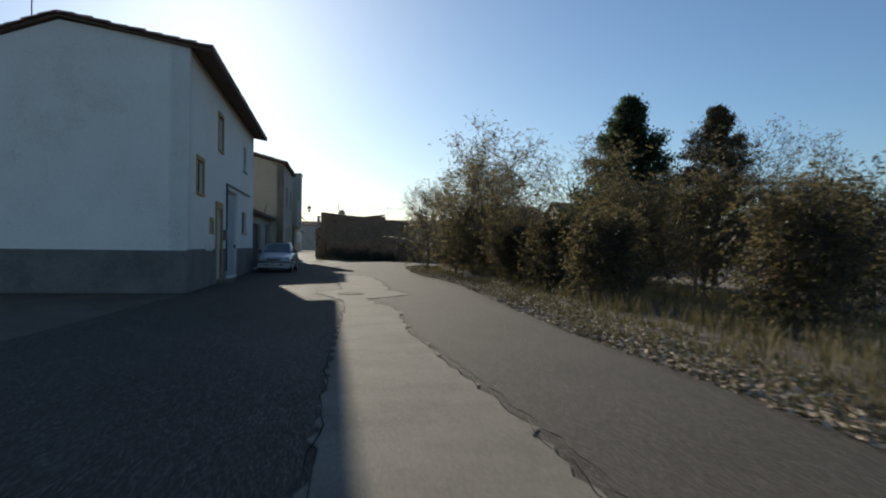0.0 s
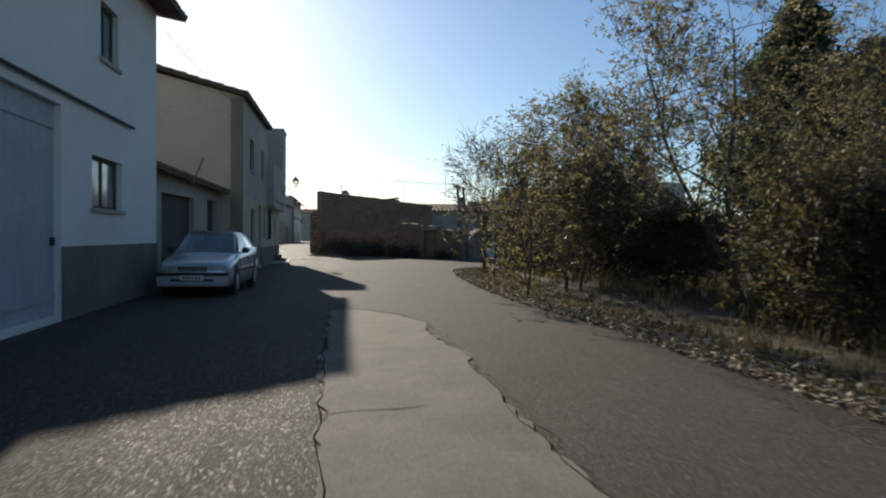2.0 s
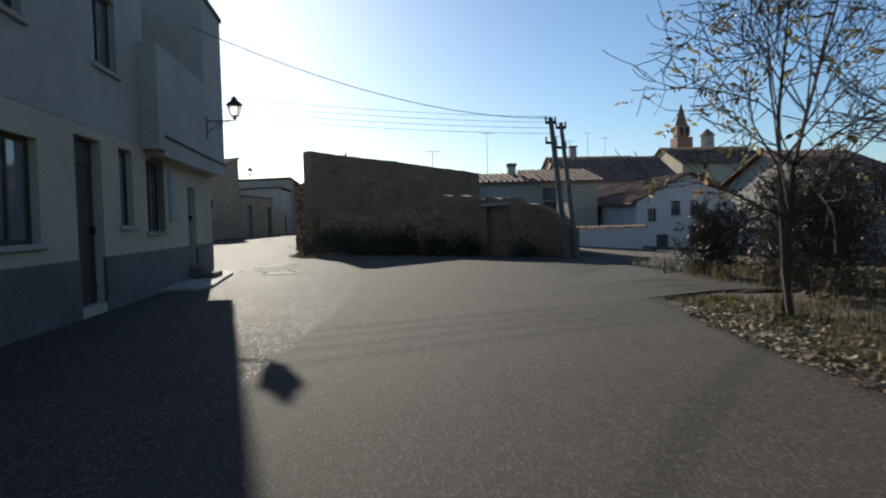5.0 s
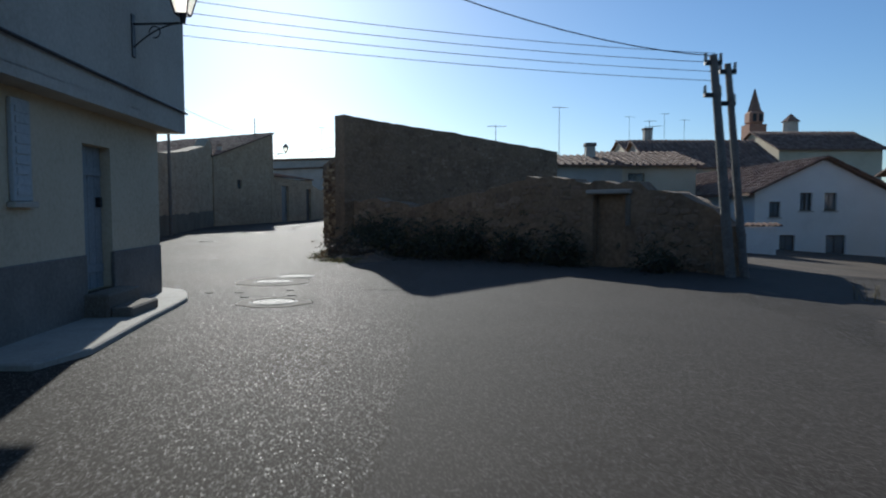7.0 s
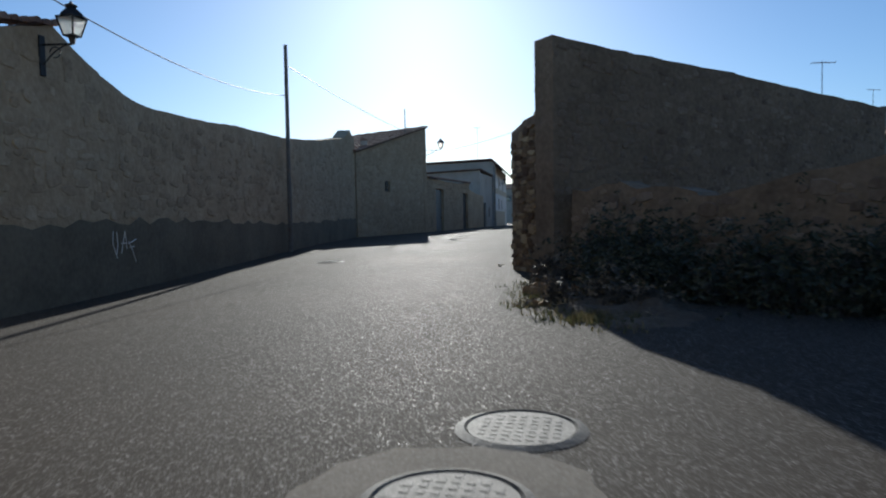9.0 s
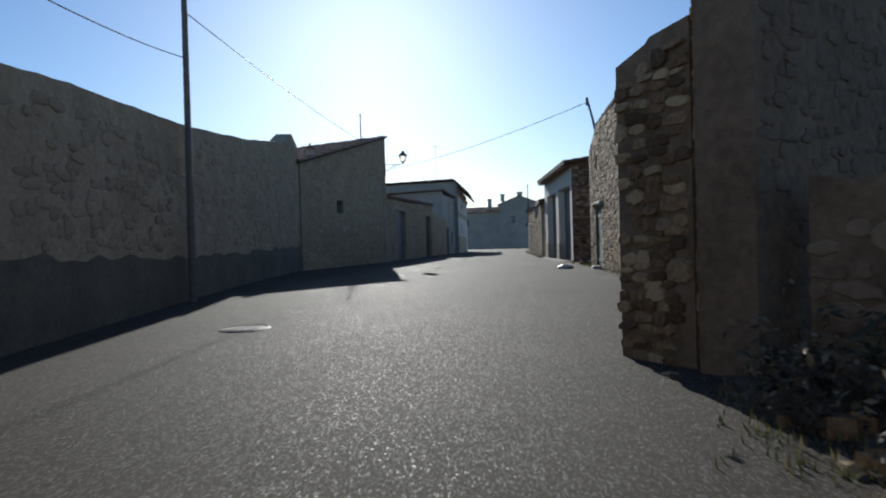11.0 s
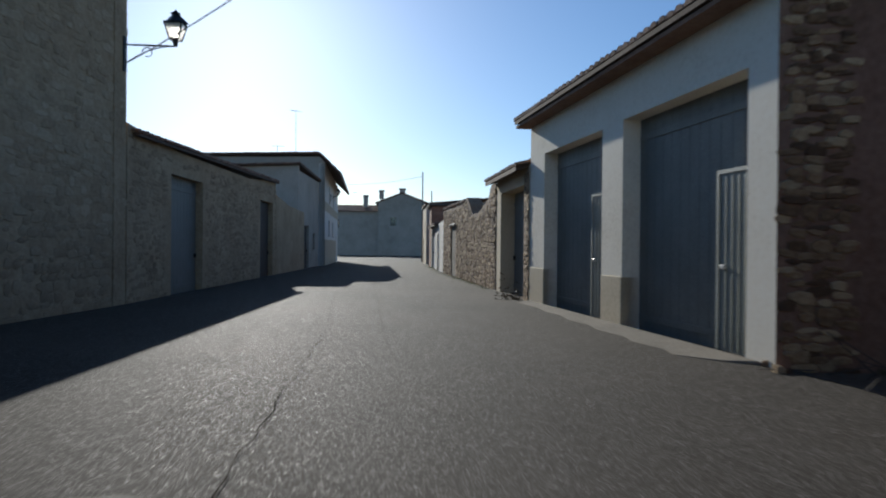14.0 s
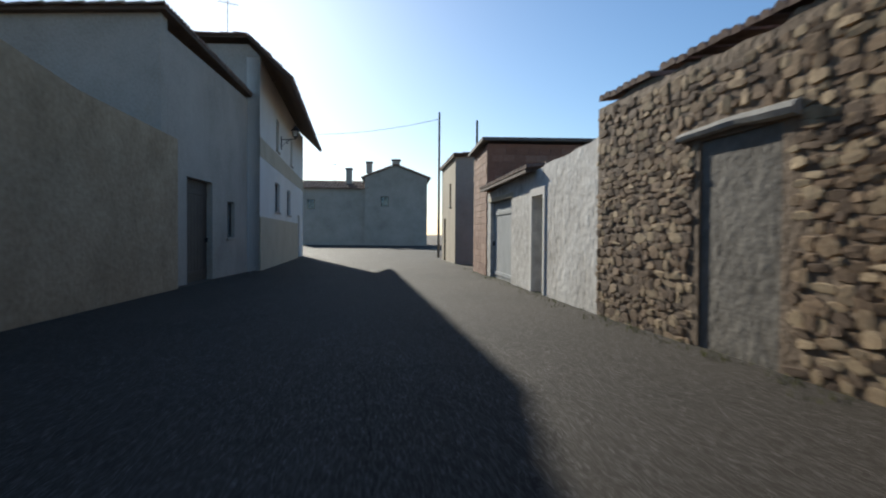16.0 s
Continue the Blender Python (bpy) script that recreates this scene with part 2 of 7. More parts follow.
def cyl(bm, a, b, r0, r1=None, n=10, cap=True):
    """A tapered tube from a to b."""
    a, b = Vector(a), Vector(b)
    r1 = r0 if r1 is None else r1
    q = (b - a).to_track_quat('Z', 'Y')
    rings = []
    for c, r in ((a, r0), (b, r1)):
        rings.append([bm.verts.new(c + q @ Vector((math.cos(i * math.tau / n) * r, math.sin(i * math.tau / n) * r, 0))) for i in range(n)])
    for i in range(n):
        bm.faces.new((rings[0][i], rings[0][(i + 1) % n], rings[1][(i + 1) % n], rings[1][i]))
    if cap:
        bm.faces.new(rings[0][::-1])
        bm.faces.new(rings[1])


def tube(bm, pts, r, n=6):
    """One closed tube along a line of points."""
    pts = [Vector(p) for p in pts]
    rings = []
    for i, p in enumerate(pts):
        d = (pts[min(i + 1, len(pts) - 1)] - pts[max(i - 1, 0)]).normalized()
        a = d.cross(Vector((0, 0, 1)) if abs(d.z) < 0.9 else Vector((1, 0, 0))).normalized()
        b = d.cross(a)
        rings.append([bm.verts.new(p + (a * math.cos(k * math.tau / n) + b * math.sin(k * math.tau / n)) * r) for k in range(n)])
    for a, b in zip(rings, rings[1:]):
        for k in range(n):
            bm.faces.new((a[k], a[(k + 1) % n], b[(k + 1) % n], b[k]))
    bm.faces.new(rings[0][::-1])
    bm.faces.new(rings[-1])


def frame_of(p, q):
    """Local frame of a wall: x along p to q, y to its left, z up, origin at p."""
    d = Vector((q[0] - p[0], q[1] - p[1], 0))
    a = math.atan2(d.y, d.x)
    return Matrix.Translation((p[0], p[1], 0)) @ Matrix.Rotation(a, 4, 'Z'), d.length


def top_at(prof, u):
    for (u0, z0), (u1, z1) in zip(prof, prof[1:]):
        if u <= u1 + 1e-9:
            return z0 + (z1 - z0) * (0 if u1 == u0 else max(0, u - u0) / (u1 - u0))
    return prof[-1][1]


def wall_mesh(p, q, prof, thick, openings=(), base=-0.4, jitter=0.0):
    """A wall from p to q in plan. prof: (u, top) pairs or one height. Openings: (u0, u1, z0, z1). thick to the left of p-q."""
    m, length = frame_of(p, q)
    if not isinstance(prof, (list, tuple)):
        prof = [(0, prof), (length, prof)]
    cuts = {0.0, length}
    for u, _ in prof:
        cuts.add(min(max(u, 0), length))
    for u0, u1, _, _ in openings:
        cuts.update((u0, u1))
    if jitter:
        cuts.update(i * 0.35 for i in range(1, int(length / 0.35)))
    cuts = sorted(cuts)
    cuts = [c for i, c in enumerate(cuts) if i == 0 or c - cuts[i - 1] > 1e-4]
    rnd = random.Random(int(length * 1000))
    tops = [top_at(prof, c) + rnd.uniform(-jitter, jitter) for c in cuts]
    bm = bmesh.new()
    y0, y1 = (0, thick) if thick > 0 else (thick, 0)
    for i in range(len(cuts) - 1):
        u0, u1 = cuts[i], cuts[i + 1]
        mid = (u0 + u1) / 2
        z = base
        spans = []
        for a, b, c, d in sorted(openings, key=lambda o: o[2]):
            if a - 1e-6 <= mid <= b + 1e-6:
                if c > z:
                    spans.append((z, z, c, c))
                z = d
        spans.append((z, z, tops[i], tops[i + 1]))
        for za, zb, zc, zd in spans:
            if zc - za < 1e-3 and zd - zb < 1e-3:
                continue
            hexa(bm, [m @ Vector(v) for v in ((u0, y0, za), (u1, y0, zb), (u1, y1, zb), (u0, y1, za), (u0, y0, zc), (u1, y0, zd), (u1, y1, zd), (u0, y1, zc))])
    bmesh.ops.remove_doubles(bm, verts=bm.verts[:], dist=1e-4)
    bmesh.ops.recalc_face_normals(bm, faces=bm.faces[:])
    return bm


def slab(bm, ring, down):
    """A plate under a ring of 3D points, of that thickness downward."""
    top = [bm.verts.new(p) for p in ring]
    bot = [bm.verts.new((p[0], p[1], p[2] - down)) for p in ring]
    bm.faces.new(top)
    bm.faces.new(bot[::-1])
    for i in range(len(ring)):
        j = (i + 1) % len(ring)
        bm.faces.new((top[i], bot[i], bot[j], top[j]))
    bmesh.ops.recalc_face_normals(bm, faces=bm.faces[:])


def tiles(bm, e0, e1, r0, r1, pitch=0.2, step=0.38, radius=0.09, keep=1.0, seed=1):
    """Half-round cover tiles on the slope from eave e0-e1 up to ridge r0-r1."""
    rnd = random.Random(seed)
    e0, e1, r0, r1 = (Vector(v) for v in (e0, e1, r0, r1))
    cols = max(2, int((e1 - e0).length / pitch))
    rows = max(1, int((r0 - e0).length / step))
    for c in range(cols + 1):
        s = c / cols
        a, b = e0.lerp(e1, s), r0.lerp(r1, s)
        along = (e1 - e0).normalized()
        up = (b - a).normalized()
        nrm = along.cross(up)
        if nrm.z < 0:
            nrm = -nrm
        for r in range(rows):
            if rnd.random() > keep:
                continue
            p0, p1 = a.lerp(b, r / rows) , a.lerp(b, min(1, (r + 1.12) / rows))
            w0, w1 = radius * rnd.uniform(0.95, 1.1), radius * 0.82
            off = along * rnd.uniform(-0.012, 0.012) + nrm * rnd.uniform(-0.005, 0.012)
            ring0, ring1 = [], []
            for k in range(6):
                t = math.pi * k / 5
                ring0.append(bm.verts.new(p0 + off + along * math.cos(t) * w0 + nrm * (math.sin(t) * w0 * 0.85 + 0.018)))
                ring1.append(bm.verts.new(p1 + off + along * math.cos(t) * w1 + nrm * math.sin(t) * w1 * 0.85))
            for k in range(5):
                bm.faces.new((ring0[k], ring0[k + 1], ring1[k + 1], ring1[k]))
            bm.faces.new(ring0)


# ---- ground ----
def smooth(a, b, v):
    t = min(1, max(0, (v - a) / (b - a)))
    return t * t * (3 - 2 * t)


def ground_z(x, y):
    z = 0.2 * smooth(66, 84, y) - 0.15 * smooth(118, 150, y)
    z -= 0.07 * max(0, min(x - 8, 30)) * smooth(44, 56, y) * (1 - smooth(90, 110, y))
    z -= 0.09 * max(0, min(x - 9.5, 25)) * (1 - smooth(44, 56, y))
    return z


def grid(xs, ys, dz=0.0):
    bm = bmesh.new()
    rows = [[bm.verts.new((x, y, ground_z(x, y) + dz)) for x in xs] for y in ys]
    for j in range(len(ys) - 1):
        for i in range(len(xs) - 1):
            bm.faces.new((rows[j][i], rows[j][i + 1], rows[j + 1][i + 1], rows[j + 1][i]))
    return bm


xs = [-3000, -800, -200, -80] + list(range(-40, 61, 2)) + [80, 200, 800, 3000]
ys = [-3000, -600, -150, -60] + list(range(-30, 201, 2)) + [240, 400, 900, 3000]
tagged(link("ground", grid(xs, ys, -0.03), DIRT), "dry brown earth that runs under the whole village", "ground", kind="structure")

ROAD = [(-40, -0.38, 9.62), (4, 0.51, 8.21), (10, 0.34, 7.84), (16, 0.27, 7.67), (20, 0.23, 7.38), (27, 0.09, 7.29), (30.5, -0.17, 7.28), (35, -0.5, 7.0), (38.4, -0.77, 6.48), (42, -1.33, 6.27), (47, -1.24, 6.26), (49.5, -0.65, 6.45), (52, -0.75, 6.95), (53, -0.8, 9), (55, -0.9, 14), (58, -1.1, 16), (60.2, -1.2, 16), (60.6, -25, 16), (65.2, -25, 15), (65.8, -6.4, 13), (66.6, -6.5, 10), (71.3, -7.4, 0.2), (76, -8.3, 0.8), (79, -8.9, 0.7), (91, -11.3, -0.15), (94.4, -10.95, -0.3), (102, -10.25, -1.35), (106.9, -10.2, -1.75), (119, -10.05, -2.7), (131.6, -10.1, -3.0), (150, -11.2, -3.25), (151, -40, 25), (178, -40, 25), (184, -40, 25)]


def strip(stations, dz, across=8, jag=0.0, seed=3):
    rnd = random.Random(seed)
    dense = []
    for (y0, a0, b0), (y1, a1, b1) in zip(stations, stations[1:]):
        n = max(1, int((y1 - y0) / (0.18 if jag else 1.5)))
        dense += [(y0 + (y1 - y0) * i / n, a0 + (a1 - a0) * i / n, b0 + (b1 - b0) * i / n) for i in range(n)]
    dense.append(stations[-1])
    bm = bmesh.new()
    rows = []
    for y, a, b in dense:
        a, b = a + rnd.uniform(-jag, jag), b + rnd.uniform(-jag, jag)
        rows.append([bm.verts.new((a + (b - a) * i / across, y, ground_z(a + (b - a) * i / across, y) + dz)) for i in range(across + 1)])
    for r0, r1 in zip(rows, rows[1:]):
        for i in range(across):
            bm.faces.new((r0[i], r0[i + 1], r1[i + 1], r1[i]))
    return bm


tagged(link("road", strip(ROAD, 0.0), ASPHALT), "worn grey asphalt village street with patches and cracks", "road", kind="structure")
PATCH = [(3, 4.87, 6.47), (8, 4.56, 6.06), (14.5, 4.31, 5.69), (15.7, 4.26, 5.58), (17.3, 4.19, 5.37), (18.3, 4.16, 5.3), (19.5, 4.13, 5.12), (21.3, 4.08, 5.06), (22.1, 4.06, 5.1), (22.7, 4.05, 5.02), (23.6, 4.03, 4.9), (23.9, 4.0, 4.64), (24.5, 3.95, 4.59), (25.4, 3.78, 4.43), (25.9, 3.6, 4.95), (26.9, 3.25, 5.5), (27.3, 3.14, 5.35), (27.9, 3.49, 5.18), (28.4, 3.72, 4.91), (29.1, 3.65, 5.0), (31, 3.49, 4.83), (33, 3.32, 4.8), (34.6, 3.24, 4.5), (35.5, 3.18, 4.56), (36.5, 3.1, 4.17), (37.2, 3.06, 3.6)]
tagged(link("concrete_patch", strip(PATCH, 0.012, 4, 0.06), CONCRETE), "pale grey concrete trench repair with ragged edges in the road", "road patch", kind="structure")
LANE = [(-20, 8.3, 9.0), (3, 6.6, 7.9), (8, 6.2, 7.75), (14.5, 5.8, 7.6), (17.3, 5.47, 7.42), (19.5, 5.22, 7.3), (21.3, 5.16, 7.2), (23.6, 5.0, 7.1), (25.4, 4.6, 7.0), (26.9, 5.6, 6.95), (28.4, 5.05, 6.9), (31, 4.95, 6.85), (34.6, 4.7, 6.65), (36.5, 4.3, 6.4), (37.6, 3.4, 6.3), (40, 1.9, 6.15), (43, 1.7, 6.1), (47, 2.1, 6.1), (52, 2.5, 6.7), (53, 2.55, 8.6), (55, 2.6, 13.5), (58, 2.55, 15.5), (60.4, 2.5, 15.5), (62.5, 2.45, 14.5), (64.5, 2.6, 13)]
FINE_ASPHALT = material("fine_brown_asphalt", ((0.038, 0.03, 0.024), (0.055, 0.045, 0.036), (0.078, 0.065, 0.053)), grain=120, stain=0.4, rough=0.88, bump=0.7, depth=0.008, specular=0.16, specks=0.3, speck_scale=120)
tagged(link("road_overlay", strip(LANE, 0.005, 6, 0.03, 9), FINE_ASPHALT), "smooth brown newer asphalt layer beside the concrete repair", "road patch", kind="structure")
# ---- wall pieces ----
def stone_shape(seed):
    """One angular fieldstone, unit wide and high, proud by one along +y, with a split, tilted face."""
    rnd = random.Random(seed)
    n = rnd.choice((6, 7, 7, 8))
    rim = []
    for i in range(n):
        a = math.tau * (i + rnd.uniform(0.25, 0.75)) / n
        c, s = math.cos(a), math.sin(a)
        k = 0.5 / max(abs(c), abs(s)) * rnd.uniform(0.88, 1.03)
        rim.append((c * k, s * k))
    tx, tz = rnd.uniform(-0.5, 0.5), rnd.uniform(-0.5, 0.5)
    verts = [(x * 1.02, 0.0, z * 1.02) for x, z in rim]
    verts += [(x * 0.9, max(0.35, 0.86 + tx * x + tz * z + rnd.uniform(-0.12, 0.12)), z * 0.88) for x, z in rim]
    faces = [(i, (i + 1) % n, n + (i + 1) % n, n + i) for i in range(n)]
    verts.append((rnd.uniform(-0.15, 0.15), 1.0, rnd.uniform(-0.15, 0.15)))
    faces += [(n + i, n + (i + 1) % n, 2 * n) for i in range(n)]
    return verts, faces


SHAPES = [stone_shape(s) for s in range(14)]
STONE_MESH = []
for verts, faces in SHAPES:
    me = bpy.data.meshes.new("stone")
    me.from_pydata(verts, [], [f[::-1] for f in faces])
    me.materials.append(STONE)
    STONE_MESH.append(me)
MUDSTONE_MESH = []
for me in STONE_MESH:
    washed = me.copy()
    washed.materials.clear()
    washed.materials.append(MUDSTONE)
    MUDSTONE_MESH.append(washed)
GLARESTONE_MESH = []
for me in STONE_MESH:
    lifted = me.copy()
    lifted.materials.clear()
    lifted.materials.append(GLARESTONE)
    GLARESTONE_MESH.append(lifted)


def rubble(parent, p, q, prof, openings, side, size=(0.11, 0.32), course=(0.065, 0.13), near=None, seed=5, base=-0.05, proud=0.02, drop=0.0, pale=False):
    """Courses of fieldstones on the street face of a wall. side: +1 where the street lies left of p-q. near: (u0, u1, z1), the stretch whose stones are single pieces."""
    rnd = random.Random(seed)
    m, length = frame_of(p, q)
    if not isinstance(prof, (list, tuple)):
        prof = [(0, prof), (length, prof)]
    singles, rest = [], []
    washed = drop >= 0.4
    z = base
    while z < max(t for _, t in prof):
        h = rnd.uniform(*course)
        u = rnd.uniform(-0.2, 0)
        while u < length:
            w = (size[0] + (size[1] - size[0]) * rnd.random() ** 1.5) * (0.75 + h * 2.2)
            wave = 0.16 * noise.noise(Vector((u * 0.55, z * 0.6, seed))) + 0.05 * noise.noise(Vector((u * 2.1, z * 2.3, seed + 9)))
            cu, cz = u + w / 2, z + h / 2 + wave
            hh = h * rnd.choice((0.7, 0.85, 0.95, 1.0, 1.05, 1.15, 1.3, 1.5))
            u += w
            gz = ground_z(*(m @ Vector((cu, 0, 0))).xy)
            cz += gz
            if cu - w / 2 < -0.04 or cu + w / 2 > length + 0.04 or cz + hh * 0.5 + 0.02 > min(top_at(prof, cu - w * 0.4), top_at(prof, cu + w * 0.4)):
                continue
            if any(a - 0.02 < cu + w * 0.4 and cu - w * 0.4 < b + 0.02 and c - 0.02 < cz + h * 0.4 and cz - h * 0.4 < d + 0.02 for a, b, c, d in openings):
                continue
            if rnd.random() < drop:
                continue
            pose_ = m @ Matrix.Translation((cu, 0, cz + rnd.uniform(-0.03, 0.03))) @ Matrix.Rotation(rnd.uniform(-0.16, 0.16), 4, 'Y') @ Matrix.Diagonal((w * rnd.uniform(0.9, 1.12), side * rnd.uniform(0.5, 1.6) * proud, hh, 1))
            k = rnd.randrange(14)
            if near and near[0] <= cu <= near[1] and cz - gz < near[2] and len(singles) < 295:
                singles.append((k, pose_))
            else:
                rest.append((k, pose_))
        z += h
    for k, pose_ in singles:
        ob = new("stone", (GLARESTONE_MESH if pale else MUDSTONE_MESH if washed else STONE_MESH)[k])
        ob.parent = parent
        ob.matrix_basis = pose_
    if rest:
        vs, fs = [], []
        for k, pose_ in rest:
            o = len(vs)
            vs += [tuple(pose_ @ Vector(v)) for v in SHAPES[k][0]]
            fs += [tuple(o + i for i in (f if side < 0 else f[::-1])) for f in SHAPES[k][1]]
        me = bpy.data.meshes.new("rubble_facing")
        me.from_pydata(vs, [], fs)
        me.materials.append(GLARESTONE if pale else MUDSTONE if washed else STONE_MIX)
        ob = new("rubble_facing", me)
        ob.parent = parent
        tagged(ob, "brown fieldstones laid in uneven courses", kind="stuff")


def local_box(m, u0, u1, y0, y1, z0, z1, width=0.0):
    bm = bmesh.new()
    box(bm, u0, u1, min(y0, y1), max(y0, y1), z0, z1, m)
    bmesh.ops.recalc_face_normals(bm, faces=bm.faces[:])
    if width:
        bevelled(bm, width)
    return bm


def window(parent, m, s, u0, u1, z0, z1, depth=0.12, frame_mat=DARKWOOD, surround=None, bars=False, shutter=None, sill=True):
    """A framed window in an opening. s: +1 where the house lies left of the wall's line."""
    # Black sheet behind the glass in place of the room's darkness.
    w = part("window", local_box(m, u0, u1, s * (depth + 0.05), s * (depth + 0.07), z0, z1), BLACKPLASTICVOIDS, parent, "window set into the wall, a black sheet standing in for its unlit room")
    bm = bmesh.new()
    t = 0.05
    ys = sorted((s * (depth - 0.02), s * (depth + 0.03)))
    for a, b, c, d in ((u0, u0 + t, z0, z1), (u1 - t, u1, z0, z1), (u0 + t, u1 - t, z0, z0 + t), (u0 + t, u1 - t, z1 - t, z1), ((u0 + u1) / 2 - t / 2, (u0 + u1) / 2 + t / 2, z0 + t, z1 - t)):
        box(bm, a, b, *ys, c, d, m)
    part("window_frame", bm, frame_mat, w)
    for a, b in ((u0 + t, (u0 + u1) / 2 - t / 2), ((u0 + u1) / 2 + t / 2, u1 - t)):
        pane = part("pane", local_box(m, a, b, s * (depth + 0.005), s * (depth + 0.012), z0 + t, z1 - t), GLASS, w)
        pane.visible_shadow = False
    if sill:
        part("window_sill", local_box(m, u0 - 0.08, u1 + 0.08, -s * 0.05, s * depth, z0 - 0.07, z0, 0.008), surround or GREY, w)
    if surround:
        bm = bmesh.new()
        ys = sorted((-s * 0.025, s * 0.02))
        for a, b, c, d in ((u0 - 0.12, u0, z0, z1 + 0.12), (u1, u1 + 0.12, z0, z1 + 0.12), (u0, u1, z1, z1 + 0.12)):
            box(bm, a, b, *ys, c, d, m)
        part("surround", bm, surround, w)
    if bars:
        n = max(3, int((u1 - u0) / 0.12))
        for i in range(1, n):
            bm = bmesh.new()
            u = u0 + (u1 - u0) * i / n
            cyl(bm, m @ Vector((u, -s * 0.05, z0 - 0.05)), m @ Vector((u, -s * 0.05, z1 + 0.05)), 0.01, n=6)
            part("bar", bm, IRON, w)
    if shutter:
        part("shutter", local_box(m, u0 - 0.02, u1 + 0.02, -s * 0.02, s * 0.03, z0, z1, 0.006), shutter, w)
    return w


def plank_door(parent, m, s, u0, u1, z0, z1, depth, mat, planks=5, handle=True, name="door", label="", wicket=None):
    """A door of upright boards with a lock and, if asked for, a small door cut into it: wicket (u0, u1, z1)."""
    back = part(name, local_box(m, u0, u1, s * (depth + 0.03), s * (depth + 0.05), z0, z1), mat, parent, label)
    for i in range(planks):
        a, b = u0 + (u1 - u0) * i / planks, u0 + (u1 - u0) * (i + 1) / planks
        part("plank", local_box(m, a + 0.004, b - 0.004, s * depth, s * (depth + 0.03), z0 + 0.01, z1, 0.004), mat, back)
    for z in (z0 + 0.25, z1 - 0.3):
        part("ledge", local_box(m, u0 + 0.03, u1 - 0.03, s * (depth - 0.02), s * depth, z - 0.05, z + 0.05, 0.004), mat, back)
    if wicket:
        a, b, c = wicket
        leaf = part("wicket_door", local_box(m, a, b, s * (depth - 0.05), s * (depth - 0.02), z0 + 0.06, c, 0.008), SUNLITDOOR, back, "grey-green small door cut into the big gate, coloured lighter for sunlight")
        bm = bmesh.new()
        ys = sorted((s * (depth - 0.07), s * (depth - 0.021)))
        for e, f, g, h in ((a - 0.05, a, z0 + 0.06, c + 0.05), (b, b + 0.05, z0 + 0.06, c + 0.05), (a, b, c, c + 0.05)):
            box(bm, e, f, *ys, g, h, m)
        part("wicket_frame", bm, SUNLITDOOR, back)
        bm = bmesh.new()
        box(bm, b - 0.16, b - 0.06, *sorted((s * (depth - 0.1), s * (depth - 0.05))), z0 + 1.08, z0 + 1.14, m)
        bevelled(bm, 0.008)
        part("lock", bm, STEEL, leaf, "bright steel lock")
        for i in range(1, 6):
            e = a + (b - a) * i / 6
            part("rib", local_box(m, e - 0.012, e + 0.012, s * (depth - 0.062), s * (depth - 0.05), z0 + 0.1, c - 0.04), SUNLITDOOR, leaf)
    elif handle:
        bm = bmesh.new()
        box(bm, u1 - 0.16, u1 - 0.1, *sorted((s * (depth - 0.06), s * depth)), z0 + 0.98, z0 + 1.1, m)
        bevelled(bm, 0.006)
        part("handle", bm, IRON, back)
    return back


def roof_slope(parent, e0, e1, r0, r1, down=0.07, tiled=True, seed=1, pitch=0.21, mat=None, name="roof"):
    bm = bmesh.new()
    slab(bm, [e0, e1, r1, r0], down)
    roof = part(name, bm, mat or EAVES, parent, "tiled roof slope on dark boards" if tiled else "")
    if tiled:
        bm = bmesh.new()
        tiles(bm, e0, e1, r0, r1, pitch=pitch, seed=seed)
        tagged(part("roof_tiles", bm, TILE, roof, "weathered half-round clay tiles"), kind="stuff")
    return roof


def plus(p, d, u, n=0.0):
    """A plan point u along the direction d from p and n to its left."""
    return (p[0] + d[0] * u - d[1] * n, p[1] + d[1] * u + d[0] * n)


def direction(p, q):
    v = Vector((q[0] - p[0], q[1] - p[1])).normalized()
    return (v.x, v.y)


